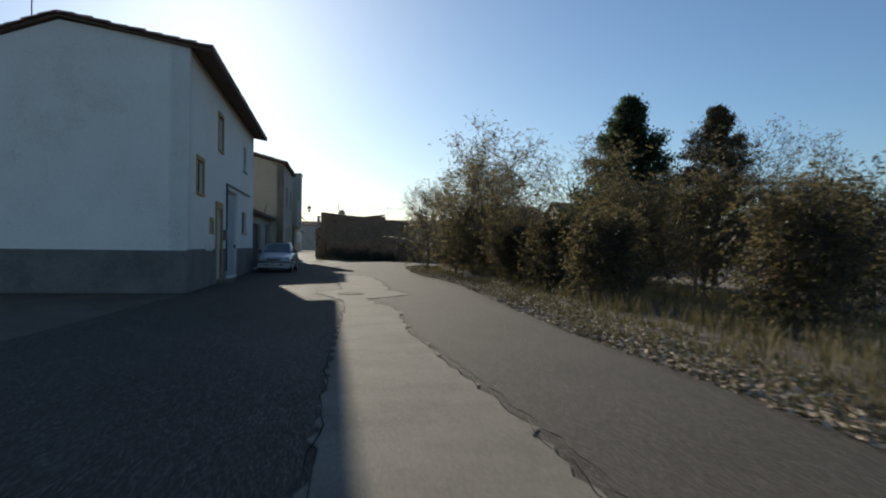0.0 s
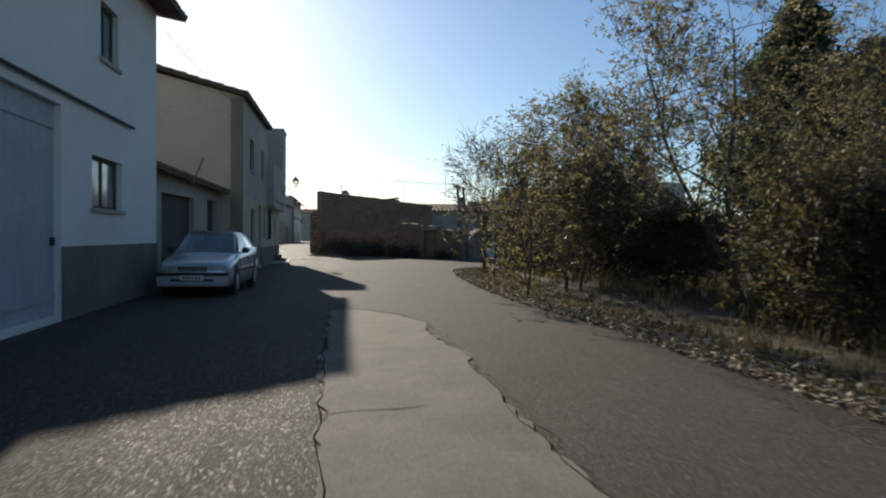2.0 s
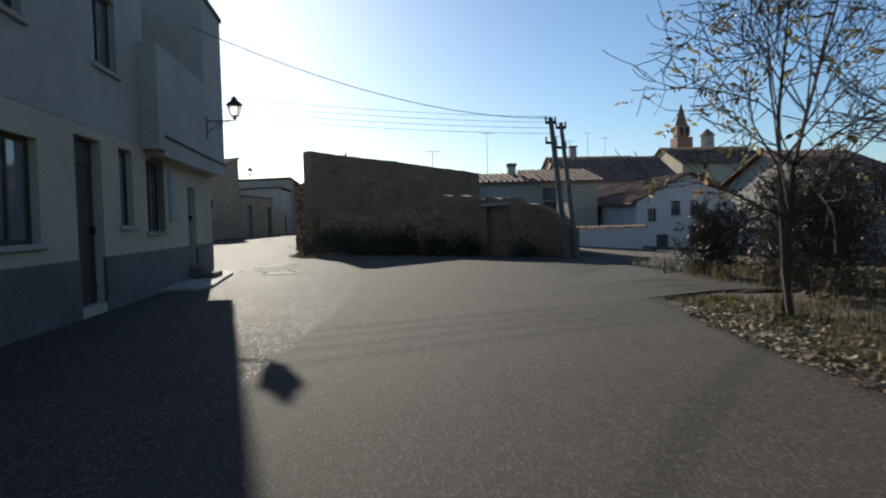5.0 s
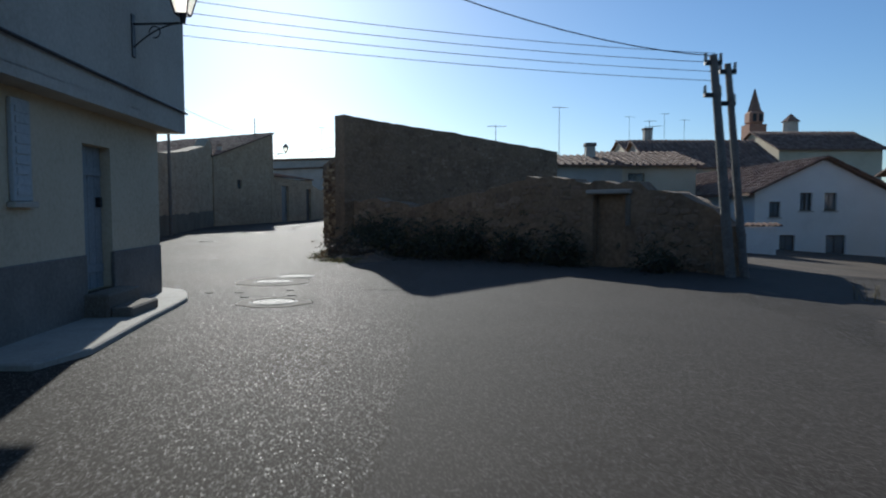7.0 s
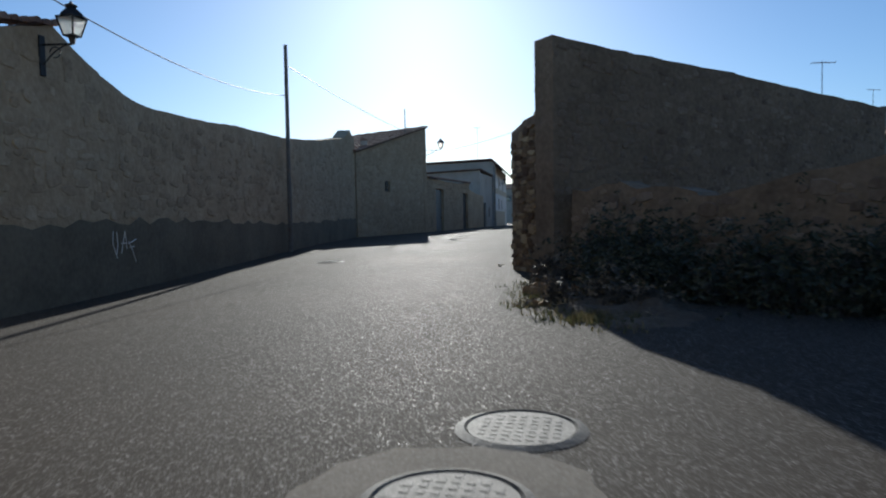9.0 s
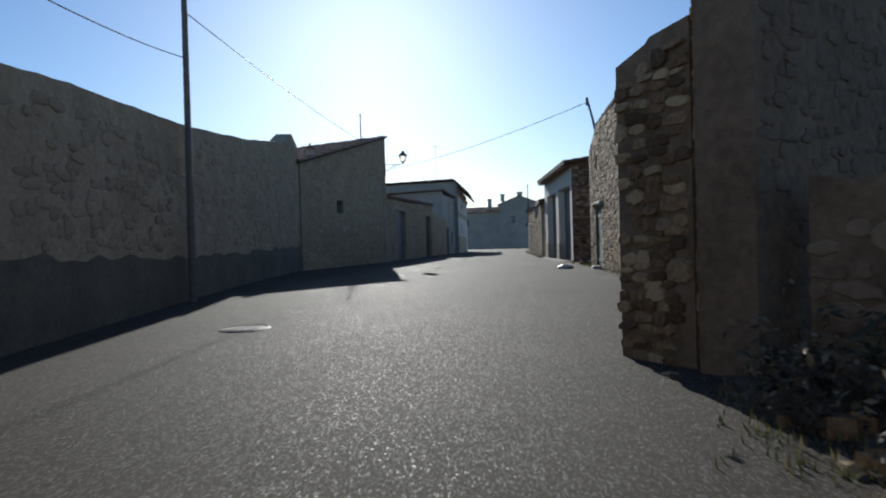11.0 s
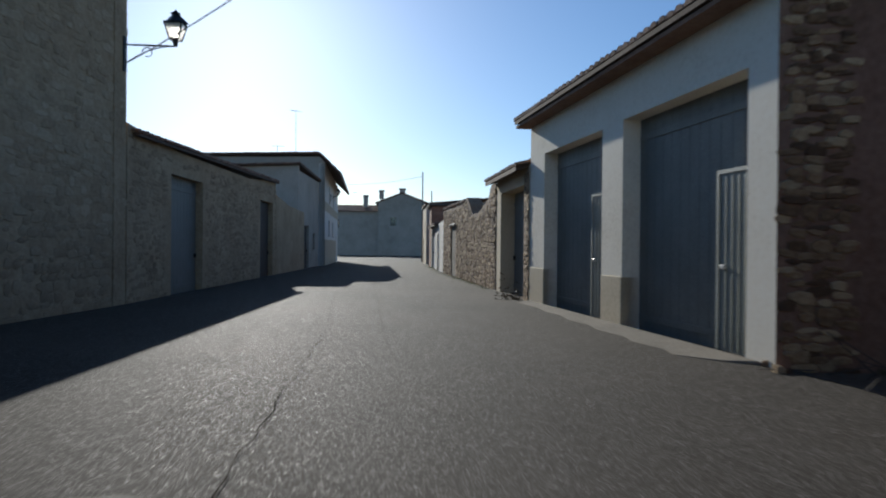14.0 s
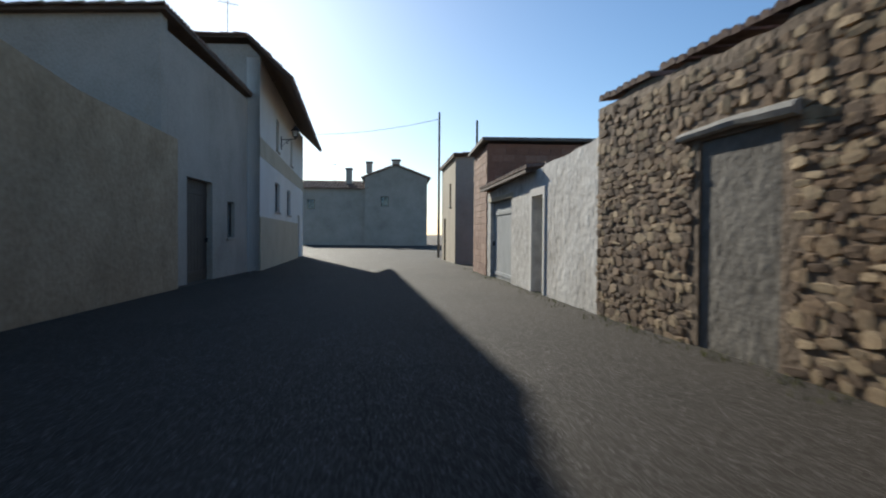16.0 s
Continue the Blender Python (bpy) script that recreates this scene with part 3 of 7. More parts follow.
def lantern(at, arm_from, size=1.0, name="wall_lantern"):
    """A village lantern on a scrolled wall bracket."""
    lamp = thing(name, "black iron wall lantern with frosted panes on a bracket", "street lamp", "village lanterns", at=at)
    lamp.scale = (size, size, size)
    body = bmesh.new()
    w0, w1, h = 0.07, 0.125, 0.23
    ring = lambda w, z: [(-w, -w, z), (w, -w, z), (w, w, z), (-w, w, z)]
    for i in range(4):
        a, b = ring(w0, 0.0)[i], ring(w1, h)[i]
        cyl(body, a, b, 0.012, n=5)
        cyl(body, ring(w0, 0.0)[i], ring(w0, 0.0)[(i + 1) % 4], 0.012, n=5)
        cyl(body, ring(w1, h)[i], ring(w1, h)[(i + 1) % 4], 0.014, n=5)
    part("cage_frame", body, IRON, lamp)
    for i in range(4):
        bm = bmesh.new()
        c = [Vector(v) * 0.96 + Vector((0, 0, 0.01)) for v in (ring(w0, 0)[i], ring(w0, 0)[(i + 1) % 4], ring(w1, h)[(i + 1) % 4], ring(w1, h)[i])]
        n = (c[1] - c[0]).cross(c[2] - c[0]).normalized() * 0.004
        hexa(bm, [v for v in c] + [v + n for v in c])
        bmesh.ops.recalc_face_normals(bm, faces=bm.faces[:])
        part("pane", bm, LAMPGLASS, lamp, "frosted lamp glass")
    cap = bmesh.new()
    for z0, r0, z1, r1 in ((h, 0.19, h + 0.03, 0.17), (h + 0.03, 0.17, h + 0.13, 0.06), (h + 0.13, 0.06, h + 0.16, 0.075), (h + 0.16, 0.04, h + 0.21, 0.012)):
        cyl(cap, (0, 0, z0), (0, 0, z1), r0, r1, 4 if r0 > 0.07 else 8)
    part("cap", cap, IRON, lamp)
    arm = bmesh.new()
    a = (Vector(arm_from) - Vector(at)) / size
    cyl(arm, (0, 0, -0.1), (0, 0, 0.02), 0.03, 0.05, 8)
    cyl(arm, (a.x, a.y, -0.1), (0, 0, -0.1), 0.014, n=6)
    pts = [Vector((a.x * (1 - t), a.y * (1 - t), -0.1 - 0.3 * (1 - t) ** 2)) for t in [i / 8 for i in range(9)]]
    tube(arm, pts, 0.01, 5)
    for k in range(10):
        t0, t1 = k / 10 * 1.6 * math.pi, (k + 1) / 10 * 1.6 * math.pi
        c = Vector((a.x * 0.55, a.y * 0.55, -0.2))
        d = Vector((a.x, a.y, 0)).normalized()
        cyl(arm, c + d * 0.07 * math.cos(t0) + Vector((0, 0, 0.07 * math.sin(t0))), c + d * 0.07 * math.cos(t1) + Vector((0, 0, 0.07 * math.sin(t1))), 0.008, n=5)
    part("bracket", arm, IRON, lamp)
    plate = bmesh.new()
    box(plate, a.x - 0.03, a.x + 0.03, a.y - 0.05, a.y + 0.05, -0.5, 0.02)
    part("wall_plate", bevelled(plate, 0.008), IRON, lamp)
    return lamp


def sag(a, b, drop, n=14):
    a, b = Vector(a), Vector(b)
    return [a.lerp(b, i / n) - Vector((0, 0, drop * 4 * (i / n) * (1 - i / n))) for i in range(n + 1)]


def cable(a, b, drop=0.4, r=0.009, label="thin black overhead cable sagging between fixings"):
    bm = bmesh.new()
    tube(bm, sag(a, b, drop), r, 5)
    tagged(link("overhead_cable", bm, BLACKPLASTICVOIDS), label, "cable", "overhead cables")


def antenna(x, y, z, h, turn=0.0, name="tv_antenna"):
    ant = thing(name, "thin grey metal television antenna on a roof mast", "antenna", "roof antennas", at=(x, y, z))
    bm = bmesh.new()
    cyl(bm, (0, 0, -0.3), (0, 0, h), 0.02, 0.016, 6)
    part("mast", bm, IRON, ant)
    bm = bmesh.new()
    d = Vector((math.cos(turn), math.sin(turn), 0))
    e = Vector((-d.y, d.x, 0))
    top = Vector((0, 0, h - 0.08))
    cyl(bm, top - d * 0.45, top + d * 0.55, 0.014, n=5)
    boom = part("boom", bm, IRON, ant)
    for i in range(7):
        bm = bmesh.new()
        c = top + d * (-0.4 + i * 0.15)
        k = 0.26 - i * 0.018
        cyl(bm, c - e * k, c + e * k, 0.008, n=4)
        part("rod", bm, IRON, boom)
    return ant


def utility_pole(x, y, h, r=0.11, label="weathered wooden utility pole with steel crossarm", arms=True, lean=(0, 0), name="utility_pole", reach=0.5):
    pole = thing(name, label, "utility pole", "poles along the street", at=(x, y, ground_z(x, y)))
    bm = bmesh.new()
    cyl(bm, (0, 0, -0.4), (lean[0], lean[1], h), r, r * 0.72, 10)
    part("shaft", bm, OLDWOOD, pole)
    if arms:
        for z in (h - 0.15, h - 0.75):
            bm = bmesh.new()
            box(bm, lean[0] - reach, lean[0] + reach, lean[1] - 0.04, lean[1] + 0.04, z - 0.04, z + 0.04)
            arm = part("crossarm", bm, IRON, pole)
            for dx in (-0.88 * reach, 0.88 * reach):
                bm = bmesh.new()
                cyl(bm, (lean[0] + dx, lean[1], z + 0.04), (lean[0] + dx, lean[1], z + 0.18), 0.035, 0.025, 7)
                part("insulator", bm, GREY, arm)
    return pole


# ---- white gable house on the bend ----
A, B = (0.011, 27.3), (-0.966, 41.0)
dA = direction(A, B)
mA, LA = frame_of(A, B)
house = thing("house", "two-storey white plastered house with dark plinth and tiled roof", "house", at=(0, 0, 0))
near_back = plus(A, dA, 0, 6.6)
far_back = plus(B, dA, 0, 6.6)
ops = [(4.05, 4.95, 0.1, 2.3), (3.02, 3.4, 1.48, 1.85), (1.0, 1.85, 2.55, 3.4), (5.9, 8.7, 0.08, 3.05), (9.9, 11.4, 1.65, 2.5), (4.3, 5.1, 4.15, 5.2), (10.3, 11.2, 4.15, 5.1)]
part("street_wall", wall_mesh(A, B, 6.05, 0.45, ops), WHITE, house, "weathered white plaster street wall")
part("gable_wall", wall_mesh(near_back, A, [(0, 5.15), (3.6, 6.5), (6.6, 6.05)], 0.45), WHITE, house, "blank white plaster gable wall")
part("far_gable_wall", wall_mesh(B, far_back, [(0, 6.05), (3.0, 6.5), (6.6, 5.15)], 0.45), WHITE, house)
part("back_wall", wall_mesh(far_back, near_back, 5.15, 0.45), WHITE, house)
for i, (u0, u1) in enumerate(((0, 4.05), (4.95, 5.9), (8.7, LA))):
    part("plinth", local_box(mA, u0, u1, -0.03, 0.05, -0.3, 1.05, 0.012), PLINTH, house)
mg, lg = frame_of(near_back, A)
part("plinth", local_box(mg, 0, lg, -0.03, 0.05, -0.3, 1.02, 0.012), PLINTH, house)
ov = 0.55
e0, e1 = (*plus(A, dA, -0.12, -ov), 5.98), (*plus(B, dA, 0.3, -ov), 5.98)
r0, r1 = (*plus(A, dA, -0.12, 3.0), 6.62), (*plus(B, dA, 0.3, 3.0), 6.62)
b0, b1 = (*plus(A, dA, -0.12, 7.0), 5.1), (*plus(B, dA, 0.3, 7.0), 5.1)
roof_slope(house, e0, e1, r0, r1, seed=11)
roof_slope(house, b0, b1, r0, r1, seed=12)
plank_door(house, mA, 1, 4.05, 4.95, 0.1, 2.3, 0.14, OLDWOOD, label="narrow old wooden house door")
bm = bmesh.new()
for a, b, c, d in ((3.87, 4.05, 0.0, 2.5), (4.95, 5.13, 0.0, 2.5), (4.05, 4.95, 2.3, 2.5)):
    box(bm, a, b, -0.04, 0.02, c, d, mA)
part("door_surround", bm, OCHRE, house, "ochre painted door surround")
part("doorstep", local_box(mA, 3.9, 5.1, -0.45, 0.1, -0.1, 0.1, 0.015), CONCRETE, house)
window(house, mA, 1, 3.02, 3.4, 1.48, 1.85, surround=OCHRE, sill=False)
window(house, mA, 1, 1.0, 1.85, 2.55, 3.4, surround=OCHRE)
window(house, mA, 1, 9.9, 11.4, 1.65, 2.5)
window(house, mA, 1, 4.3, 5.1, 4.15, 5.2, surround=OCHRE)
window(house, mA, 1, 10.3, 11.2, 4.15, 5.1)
plank_door(house, mA, 1, 5.9, 8.7, 0.08, 3.05, 0.1, LIGHTBLUE, planks=12, name="garage_gate", label="pale blue-grey sheet garage gate")
part("meter_box", local_box(mA, 5.2, 5.6, -0.12, 0.0, 1.32, 1.66, 0.01), GREENDOOR, house, "grey metal meter box")
part("meter_box", local_box(mA, 2.2, 2.65, -0.14, 0.0, 1.0, 1.22, 0.01), WHITE, house, "white meter box")
bm = bmesh.new()
tube(bm, [mA @ Vector(v) for v in ((5.82, -0.05, 0.3), (5.82, -0.05, 3.2), (11.95, -0.05, 3.24))], 0.03, 8)
part("conduit", bm, IRON, house, "dark iron conduit along the facade")
antenna(-4.34, 28.6, 6.4, 1.5, 0.5)
cable(mA @ Vector((13.6, -0.2, 5.6)), (-0.9, 48.3, 5.5), 0.1, 0.008)

# ---- low barn between the houses ----
A2, B2 = (-1.417, 41.05), (-1.3, 48.1)
mB, LB = frame_of(A2, B2)
barn = thing("barn", "low grey rendered barn with old plank gate and tiled lean-to roof", "barn")
ops = [(1.6, 4.2, 0.05, 2.25), (5.5, 6.6, 0.05, 2.3)]
part("street_wall", wall_mesh(A2, B2, [(0, 2.95), (LB, 2.7)], 0.4, ops), GREY, barn, "stained grey render")
plank_door(barn, mB, 1, 1.6, 4.2, 0.05, 2.25, 0.15, DARKWOOD, planks=9, label="dark old plank gate")
plank_door(barn, mB, 1, 5.5, 6.6, 0.05, 2.3, 0.15, DARKWOOD, planks=5, label="dark narrow plank door")
roof_slope(barn, (-1.12, 41.05, 2.8), (-1.0, 48.0, 2.6), (-6.0, 41.05, 4.0), (-6.0, 48.0, 3.9), seed=13)
part("back_wall", wall_mesh((-6.0, 48.0), (-6.0, 41.05), 3.8, -0.3), GREY, barn)
bm = bmesh.new()
cyl(bm, (-1.05, 44.0, 2.55), (-0.9, 44.5, 3.3), 0.03, n=6)
part("wooden_prop", bm, OLDWOOD, barn)

# ---- cream house with the overhanging upper floor ----
A3, B3 = (-0.62, 48.2), (-1.27, 59.87)
d3 = direction(A3, B3)
m3, L3 = frame_of(A3, B3)
back_a, back_b = plus(A3, d3, 0, 7.5), plus(B3, d3, 0, 7.5)
house2 = thing("house", "two-storey cream plastered house with a jutting upper floor", "house")
Y = lambda y: (y - 48.2) / d3[1]
ops = [(Y(52.0), Y(52.9), 0.1, 2.4), (Y(53.6), Y(54.2), 1.2, 2.4), (Y(54.9), Y(55.85), 1.1, 2.35), (Y(57.6), Y(58.3), 0.32, 2.02), (Y(50.0), Y(51.0), 1.0, 2.2)]
part("ground_floor_wall", wall_mesh(A3, B3, 2.55, 0.4, ops), CREAM, house2, "ochre-cream plaster above a dark plinth")
part("end_wall", wall_mesh(B3, back_b, 2.55, 0.4), CREAM, house2)
part("near_wall", wall_mesh(back_a, A3, [(0, 5.5), (3.5, 6.7), (7.5, 5.72)], 0.4), CREAM, house2, "cream plaster gable wall")
part("back_wall", wall_mesh(back_b, back_a, 5.5, 0.4), CREAM, house2)
pr = (0, Y(52.0), 0, 0), (Y(52.9), Y(57.6), 0, 0), (Y(58.3), L3, 0, 0)
for u0, u1, _, _ in pr:
    part("plinth", local_box(m3, u0, u1, -0.02, 0.05, -0.3, 0.76, 0.01), PLINTH, house2)
me_, le_ = frame_of(B3, back_b)
part("plinth", local_box(me_, 0.0, le_, -0.02, 0.05, -0.3, 0.76, 0.01), PLINTH, house2)
# upper floor: main stretch flush, corner block jutting out
A3u, M3u = A3, plus(A3, d3, Y(55.0), 0)
part("upper_wall", wall_mesh(A3u, M3u, 5.72, 0.4, [(1.6, 2.6, 3.5, 4.6), (4.6, 5.5, 3.5, 4.6)], base=2.556), GREY, house2, "grey-beige upper floor plaster")
C0, C1 = plus(A3, d3, Y(55.0), -0.3), plus(A3, d3, L3 + 0.32, -0.3)
C2, C3 = plus(A3, d3, L3 + 0.32, 7.5), plus(A3, d3, Y(55.0), 7.5)
E0 = plus(A3, d3, Y(58.5), -0.3)
mC, LC = frame_of(C0, C1)
uE = Y(58.5) - Y(55.0)
part("upper_wall", wall_mesh(C0, C1, [(0, 4.3), (uE - 0.01, 4.3), (uE, 6.25), (LC, 6.25)], 0.3, base=2.5), GREY, house2, "jutting grey-beige upper floor plaster with a tall end block")
part("upper_end_wall", wall_mesh(C1, C2, 6.25, 0.4, base=2.5), GREY, house2)
part("upper_return_wall", wall_mesh(plus(A3, d3, Y(55.0), 0.0), C0, 4.3, -0.3, base=2.5), GREY, house2)
part("block_return_wall", wall_mesh(plus(A3, d3, Y(58.5), 1.35), E0, 6.25, -0.3, base=2.5), GREY, house2)
part("set_back_wall", wall_mesh(plus(A3, d3, Y(55.0), 1.35), plus(A3, d3, Y(58.5), 1.35), 6.25, 0.3, base=2.5), GREY, house2)
bm = bmesh.new()
slab(bm, [(*C0, 2.52), (*C1, 2.52), (*C2, 2.52), (*C3, 2.52)], 0.12)
part("floor_slab", bm, GREY, house2)
bm = bmesh.new()
slab(bm, [(*plus(E0, d3, -0.05, -0.04), 6.34), (*plus(C1, d3, 0.06, -0.04), 6.34), (*plus(C2, d3, 0.06, 0), 6.34), (*plus(E0, d3, -0.05, 7.8), 6.34)], 0.1)
part("flat_roof", bm, PLINTH, house2)
bm = bmesh.new()
slab(bm, [(*plus(A3, d3, Y(55.0), 1.3), 6.34), (*plus(A3, d3, Y(58.46), 1.3), 6.34), (*plus(A3, d3, Y(58.46), 7.5), 6.34), (*plus(A3, d3, Y(55.0), 7.5), 6.34)], 0.1)
part("flat_roof", bm, PLINTH, house2)
roof_slope(house2, (*plus(A3, d3, -0.25, -0.18), 5.75), (*plus(A3, d3, Y(55.0), -0.18), 5.75), (*plus(A3, d3, -0.25, 4.0), 6.9), (*plus(A3, d3, Y(55.0), 4.0), 6.9), seed=14)
roof_slope(house2, (*plus(A3, d3, -0.25, 7.9), 5.4), (*plus(A3, d3, Y(55.0), 7.9), 5.4), (*plus(A3, d3, -0.25, 4.0), 6.9), (*plus(A3, d3, Y(55.0), 4.0), 6.9), seed=15)
plank_door(house2, m3, 1, Y(52.0), Y(52.9), 0.1, 2.4, 0.14, DARKWOOD, label="dark wooden house door")
plank_door(house2, m3, 1, Y(57.6), Y(58.3), 0.32, 2.02, 0.12, BLUEDOOR, planks=4, label="pale blue-grey painted house door")
part("doorstep", local_box(m3, Y(57.5), Y(58.4), -0.28, 0.1, -0.1, 0.32, 0.02), CONCRETE, house2, "worn concrete doorstep")
part("doorstep", local_box(m3, Y(57.55), Y(58.35), -0.52, -0.282, -0.1, 0.17, 0.02), CONCRETE, house2, "lower concrete doorstep")
window(house2, m3, 1, Y(53.6), Y(54.2), 1.2, 2.4)
window(house2, m3, 1, Y(54.9), Y(55.85), 1.1, 2.35, bars=True)
window(house2, m3, 1, Y(50.0), Y(51.0), 1.0, 2.2)
part("shutter", local_box(m3, Y(56.2), Y(56.5), -0.05, 0.0, 1.35, 2.3, 0.008), LIGHTBLUE, house2, "narrow pale blue shutter")
part("shutter_sill", local_box(m3, Y(56.15), Y(56.55), -0.08, 0.0, 1.29, 1.346, 0.008), GREY, house2)
for k in range(9):
    part("slat", local_box(m3, Y(56.24), Y(56.46), -0.062, -0.05, 1.41 + 0.095 * k, 1.47 + 0.095 * k), LIGHTBLUE, house2)
window(house2, m3, 1, 1.6, 2.6, 3.5, 4.6)
window(house2, m3, 1, 4.6, 5.5, 3.5, 4.6)
bm = bmesh.new()
tube(bm, [mC @ Vector(v) for v in ((0.0, -0.03, 2.75), (2.2, -0.03, 2.72), (LC, -0.03, 2.7))], 0.018, 6)
part("wall_cable", bm, BLACKPLASTICVOIDS, house2)
bm = bmesh.new()
ring = [(-0.35, 55.3), (-0.2, 55.9), (-0.44, 57.6), (-0.58, 58.8), (-0.66, 59.3), (-0.92, 59.95), (-1.1, 60.2), (-1.5, 60.45), (-1.34, 59.9), (-0.98, 55.3)]
slab(bm, [(x, y, 0.06) for x, y in ring], 0.15)
tagged(link("pavement", bevelled(bm, 0.015), PAVING), "narrow pale concrete pavement wedge along the house foot", "pavement", kind="structure")
lantern((-0.25, 58.3, 3.62), (-0.9, 58.35, 3.62))
# ---- ruined barn at the fork ----
D0, D1 = (-0.22, 71.13), (7.75, 78.5)
mD, LD = frame_of(D0, D1)
ruin = thing("ruined_barn", "roofless dark mud-and-fieldstone barn with a sharp sloping wall top", "barn")
DPROF = [(0, 4.22), (2.0, 4.12), (5.0, 4.02), (7.0, 3.9), (9.0, 3.8), (LD, 3.7)]
part("tall_wall", wall_mesh(D0, D1, DPROF, 0.5, base=-0.8, jitter=0.015), MUD, ruin, "tall mud-rendered fieldstone wall")
rubble(ruin, D0, D1, [(u, z - 0.05) for u, z in DPROF], [], -1, near=(0, 2.5, 4.2), seed=20, base=-0.3, proud=0.012, drop=0.6)
F0, F1 = (0.1, 71.0), (8.6, 63.0)
mF, LF = frame_of(F0, F1)
PROF = [(0, 1.5), (1.0, 1.6), (2.5, 1.35), (4.0, 1.55), (5.5, 1.8), (6.6, 2.0), (7.2, 2.08), (8.0, 1.95), (9.6, 1.8), (10.4, 1.66), (11.2, 1.22), (LF, 0.8)]
FOPS = [(8.5, 9.3, -0.4, 1.6)]
part("front_wall", wall_mesh(F0, F1, PROF, 0.5, FOPS, base=-1.0, jitter=0.08), MUD, ruin, "low broken fieldstone front wall")
part("blocked_doorway", local_box(mF, 8.5, 9.3, 0.18, 0.3, -1.0, 1.6), MUD, ruin)
part("lintel", local_box(mF, 8.35, 9.45, -0.1, 0.3, 1.61, 1.71, 0.02), PAVING, ruin, "pale stone lintel")
part("jamb", local_box(mF, 9.3, 9.42, -0.03, 0.3, 0.9, 1.6, 0.02), CONCRETE, ruin, "pale door jamb")
rubble(ruin, F0, F1, [(u, z - 0.04) for u, z in PROF], [(8.35, 9.45, -1, 1.73)], -1, size=(0.12, 0.36), course=(0.08, 0.17), near=(6.5, LF, 2.1), seed=21, base=-0.5, proud=0.022, drop=0.42)
B0, B1 = (-1.08, 72.25), (-0.56, 71.62)
part("wall_stub", wall_mesh(B0, B1, [(0, 2.75), (0.4, 2.9), (0.82, 3.0)], 0.55, base=-0.3, jitter=0.05), MUD, ruin, "torn stub of a stone wall at the corner")
rubble(ruin, B0, B1, [(0, 2.7), (0.82, 2.9)], [], -1, size=(0.14, 0.3), seed=19, proud=0.03)
bm = bmesh.new()
nx, ny = 40, 50
hump = [[None] * (ny + 1) for _ in range(nx + 1)]
for a in range(nx + 1):
    for b in range(ny + 1):
        x, y = -1.2 + 3.4 * a / nx, 64.8 + 7.2 * b / ny
        edge = 0.35 + 0.35 * noise.noise(Vector((y * 0.9, 3.0, 0))) - 0.08 * (y - 68)
        k = smooth(edge - 1.0, edge + 0.5, x) * (1 - smooth(0.9, 2.0, x)) * smooth(65.0, 67.6, y + 0.5 * noise.noise(Vector((x * 1.5, 0, 7))))
        z = k * (0.2 + 0.2 * noise.noise(Vector((x * 1.7, y * 1.7, 0))) + 0.1 * noise.noise(Vector((x * 5, y * 5, 1))) + 0.04 * noise.noise(Vector((x * 13, y * 13, 2))))
        hump[a][b] = bm.verts.new((x, y, ground_z(x, y) - 0.05 + max(0, z)))
for a in range(nx):
    for b in range(ny):
        bm.faces.new((hump[a][b], hump[a + 1][b], hump[a + 1][b + 1], hump[a][b + 1]))
tagged(link("earth_bank", bm, DIRT), "bank of earth and fallen rubble at the foot of the ruin", "earth bank", kind="structure")
S0, S1 = (-0.56, 71.5), (0.85, 76.3)
part("street_wall", wall_mesh(S0, S1, [(0, 4.2), (0.5, 4.0), (1.0, 3.1), (3.0, 3.0), (5.1, 3.3)], -0.5, base=-0.4, jitter=0.05), MUD, ruin)
rubble(ruin, S0, S1, [(0, 4.1), (0.5, 3.95), (1.0, 3.05), (3.0, 2.95), (5.1, 3.25)], [], 1, near=(0, 0.4, 2), seed=22, proud=0.017)
part("right_wall", wall_mesh(F1, (10.8, 72.0), [(0, 0.9), (4, 1.5), (8, 1.8)], 0.4, base=-1.2, jitter=0.04), MUD, ruin)
# ---- gate building with the brick gable ----
G0, G1 = (0.98, 75.9), (0.72, 79.55)
mG, LG = frame_of(G0, G1)
gate_house = thing("barn", "tall barn gateway with brick infill above a grey sheet-metal gate", "barn")
GOPS = [(0.75, 3.1, 0.12, 3.1)]
part("front_wall", wall_mesh(G0, G1, [(0, 4.05), (LG, 4.2)], -0.45, GOPS), GREY, gate_house, "patchy grey render on brick piers")
part("lintel", local_box(mG, 0.5, 3.4, 0.04, -0.45, 3.1, 3.32, 0.015), CONCRETE, gate_house, "grey concrete lintel beam")
plank_door(gate_house, mG, -1, 0.75, 3.1, 0.12, 3.1, 0.32, GREENDOOR, planks=11, name="gate", label="grey-blue ribbed metal gate", wicket=(0.95, 1.75, 2.1))
part("threshold", local_box(mG, 0.4, 3.3, 0.75, -0.3, -0.2, 0.16, 0.02), CONCRETE, gate_house, "pale concrete threshold ramp")
bm = bmesh.new()
box(bm, 0.2, 3.5, -1.8, -0.45, -0.3, 3.7, mG)
part("body", bm, GREY, gate_house)
brick_me = bpy.data.meshes.new("brick")
bb = bmesh.new()
box(bb, -0.5, 0.5, 0.0, 1.0, -0.5, 0.5)
bmesh.ops.recalc_face_normals(bb, faces=bb.faces[:])
bb.to_mesh(brick_me)
bb.free()
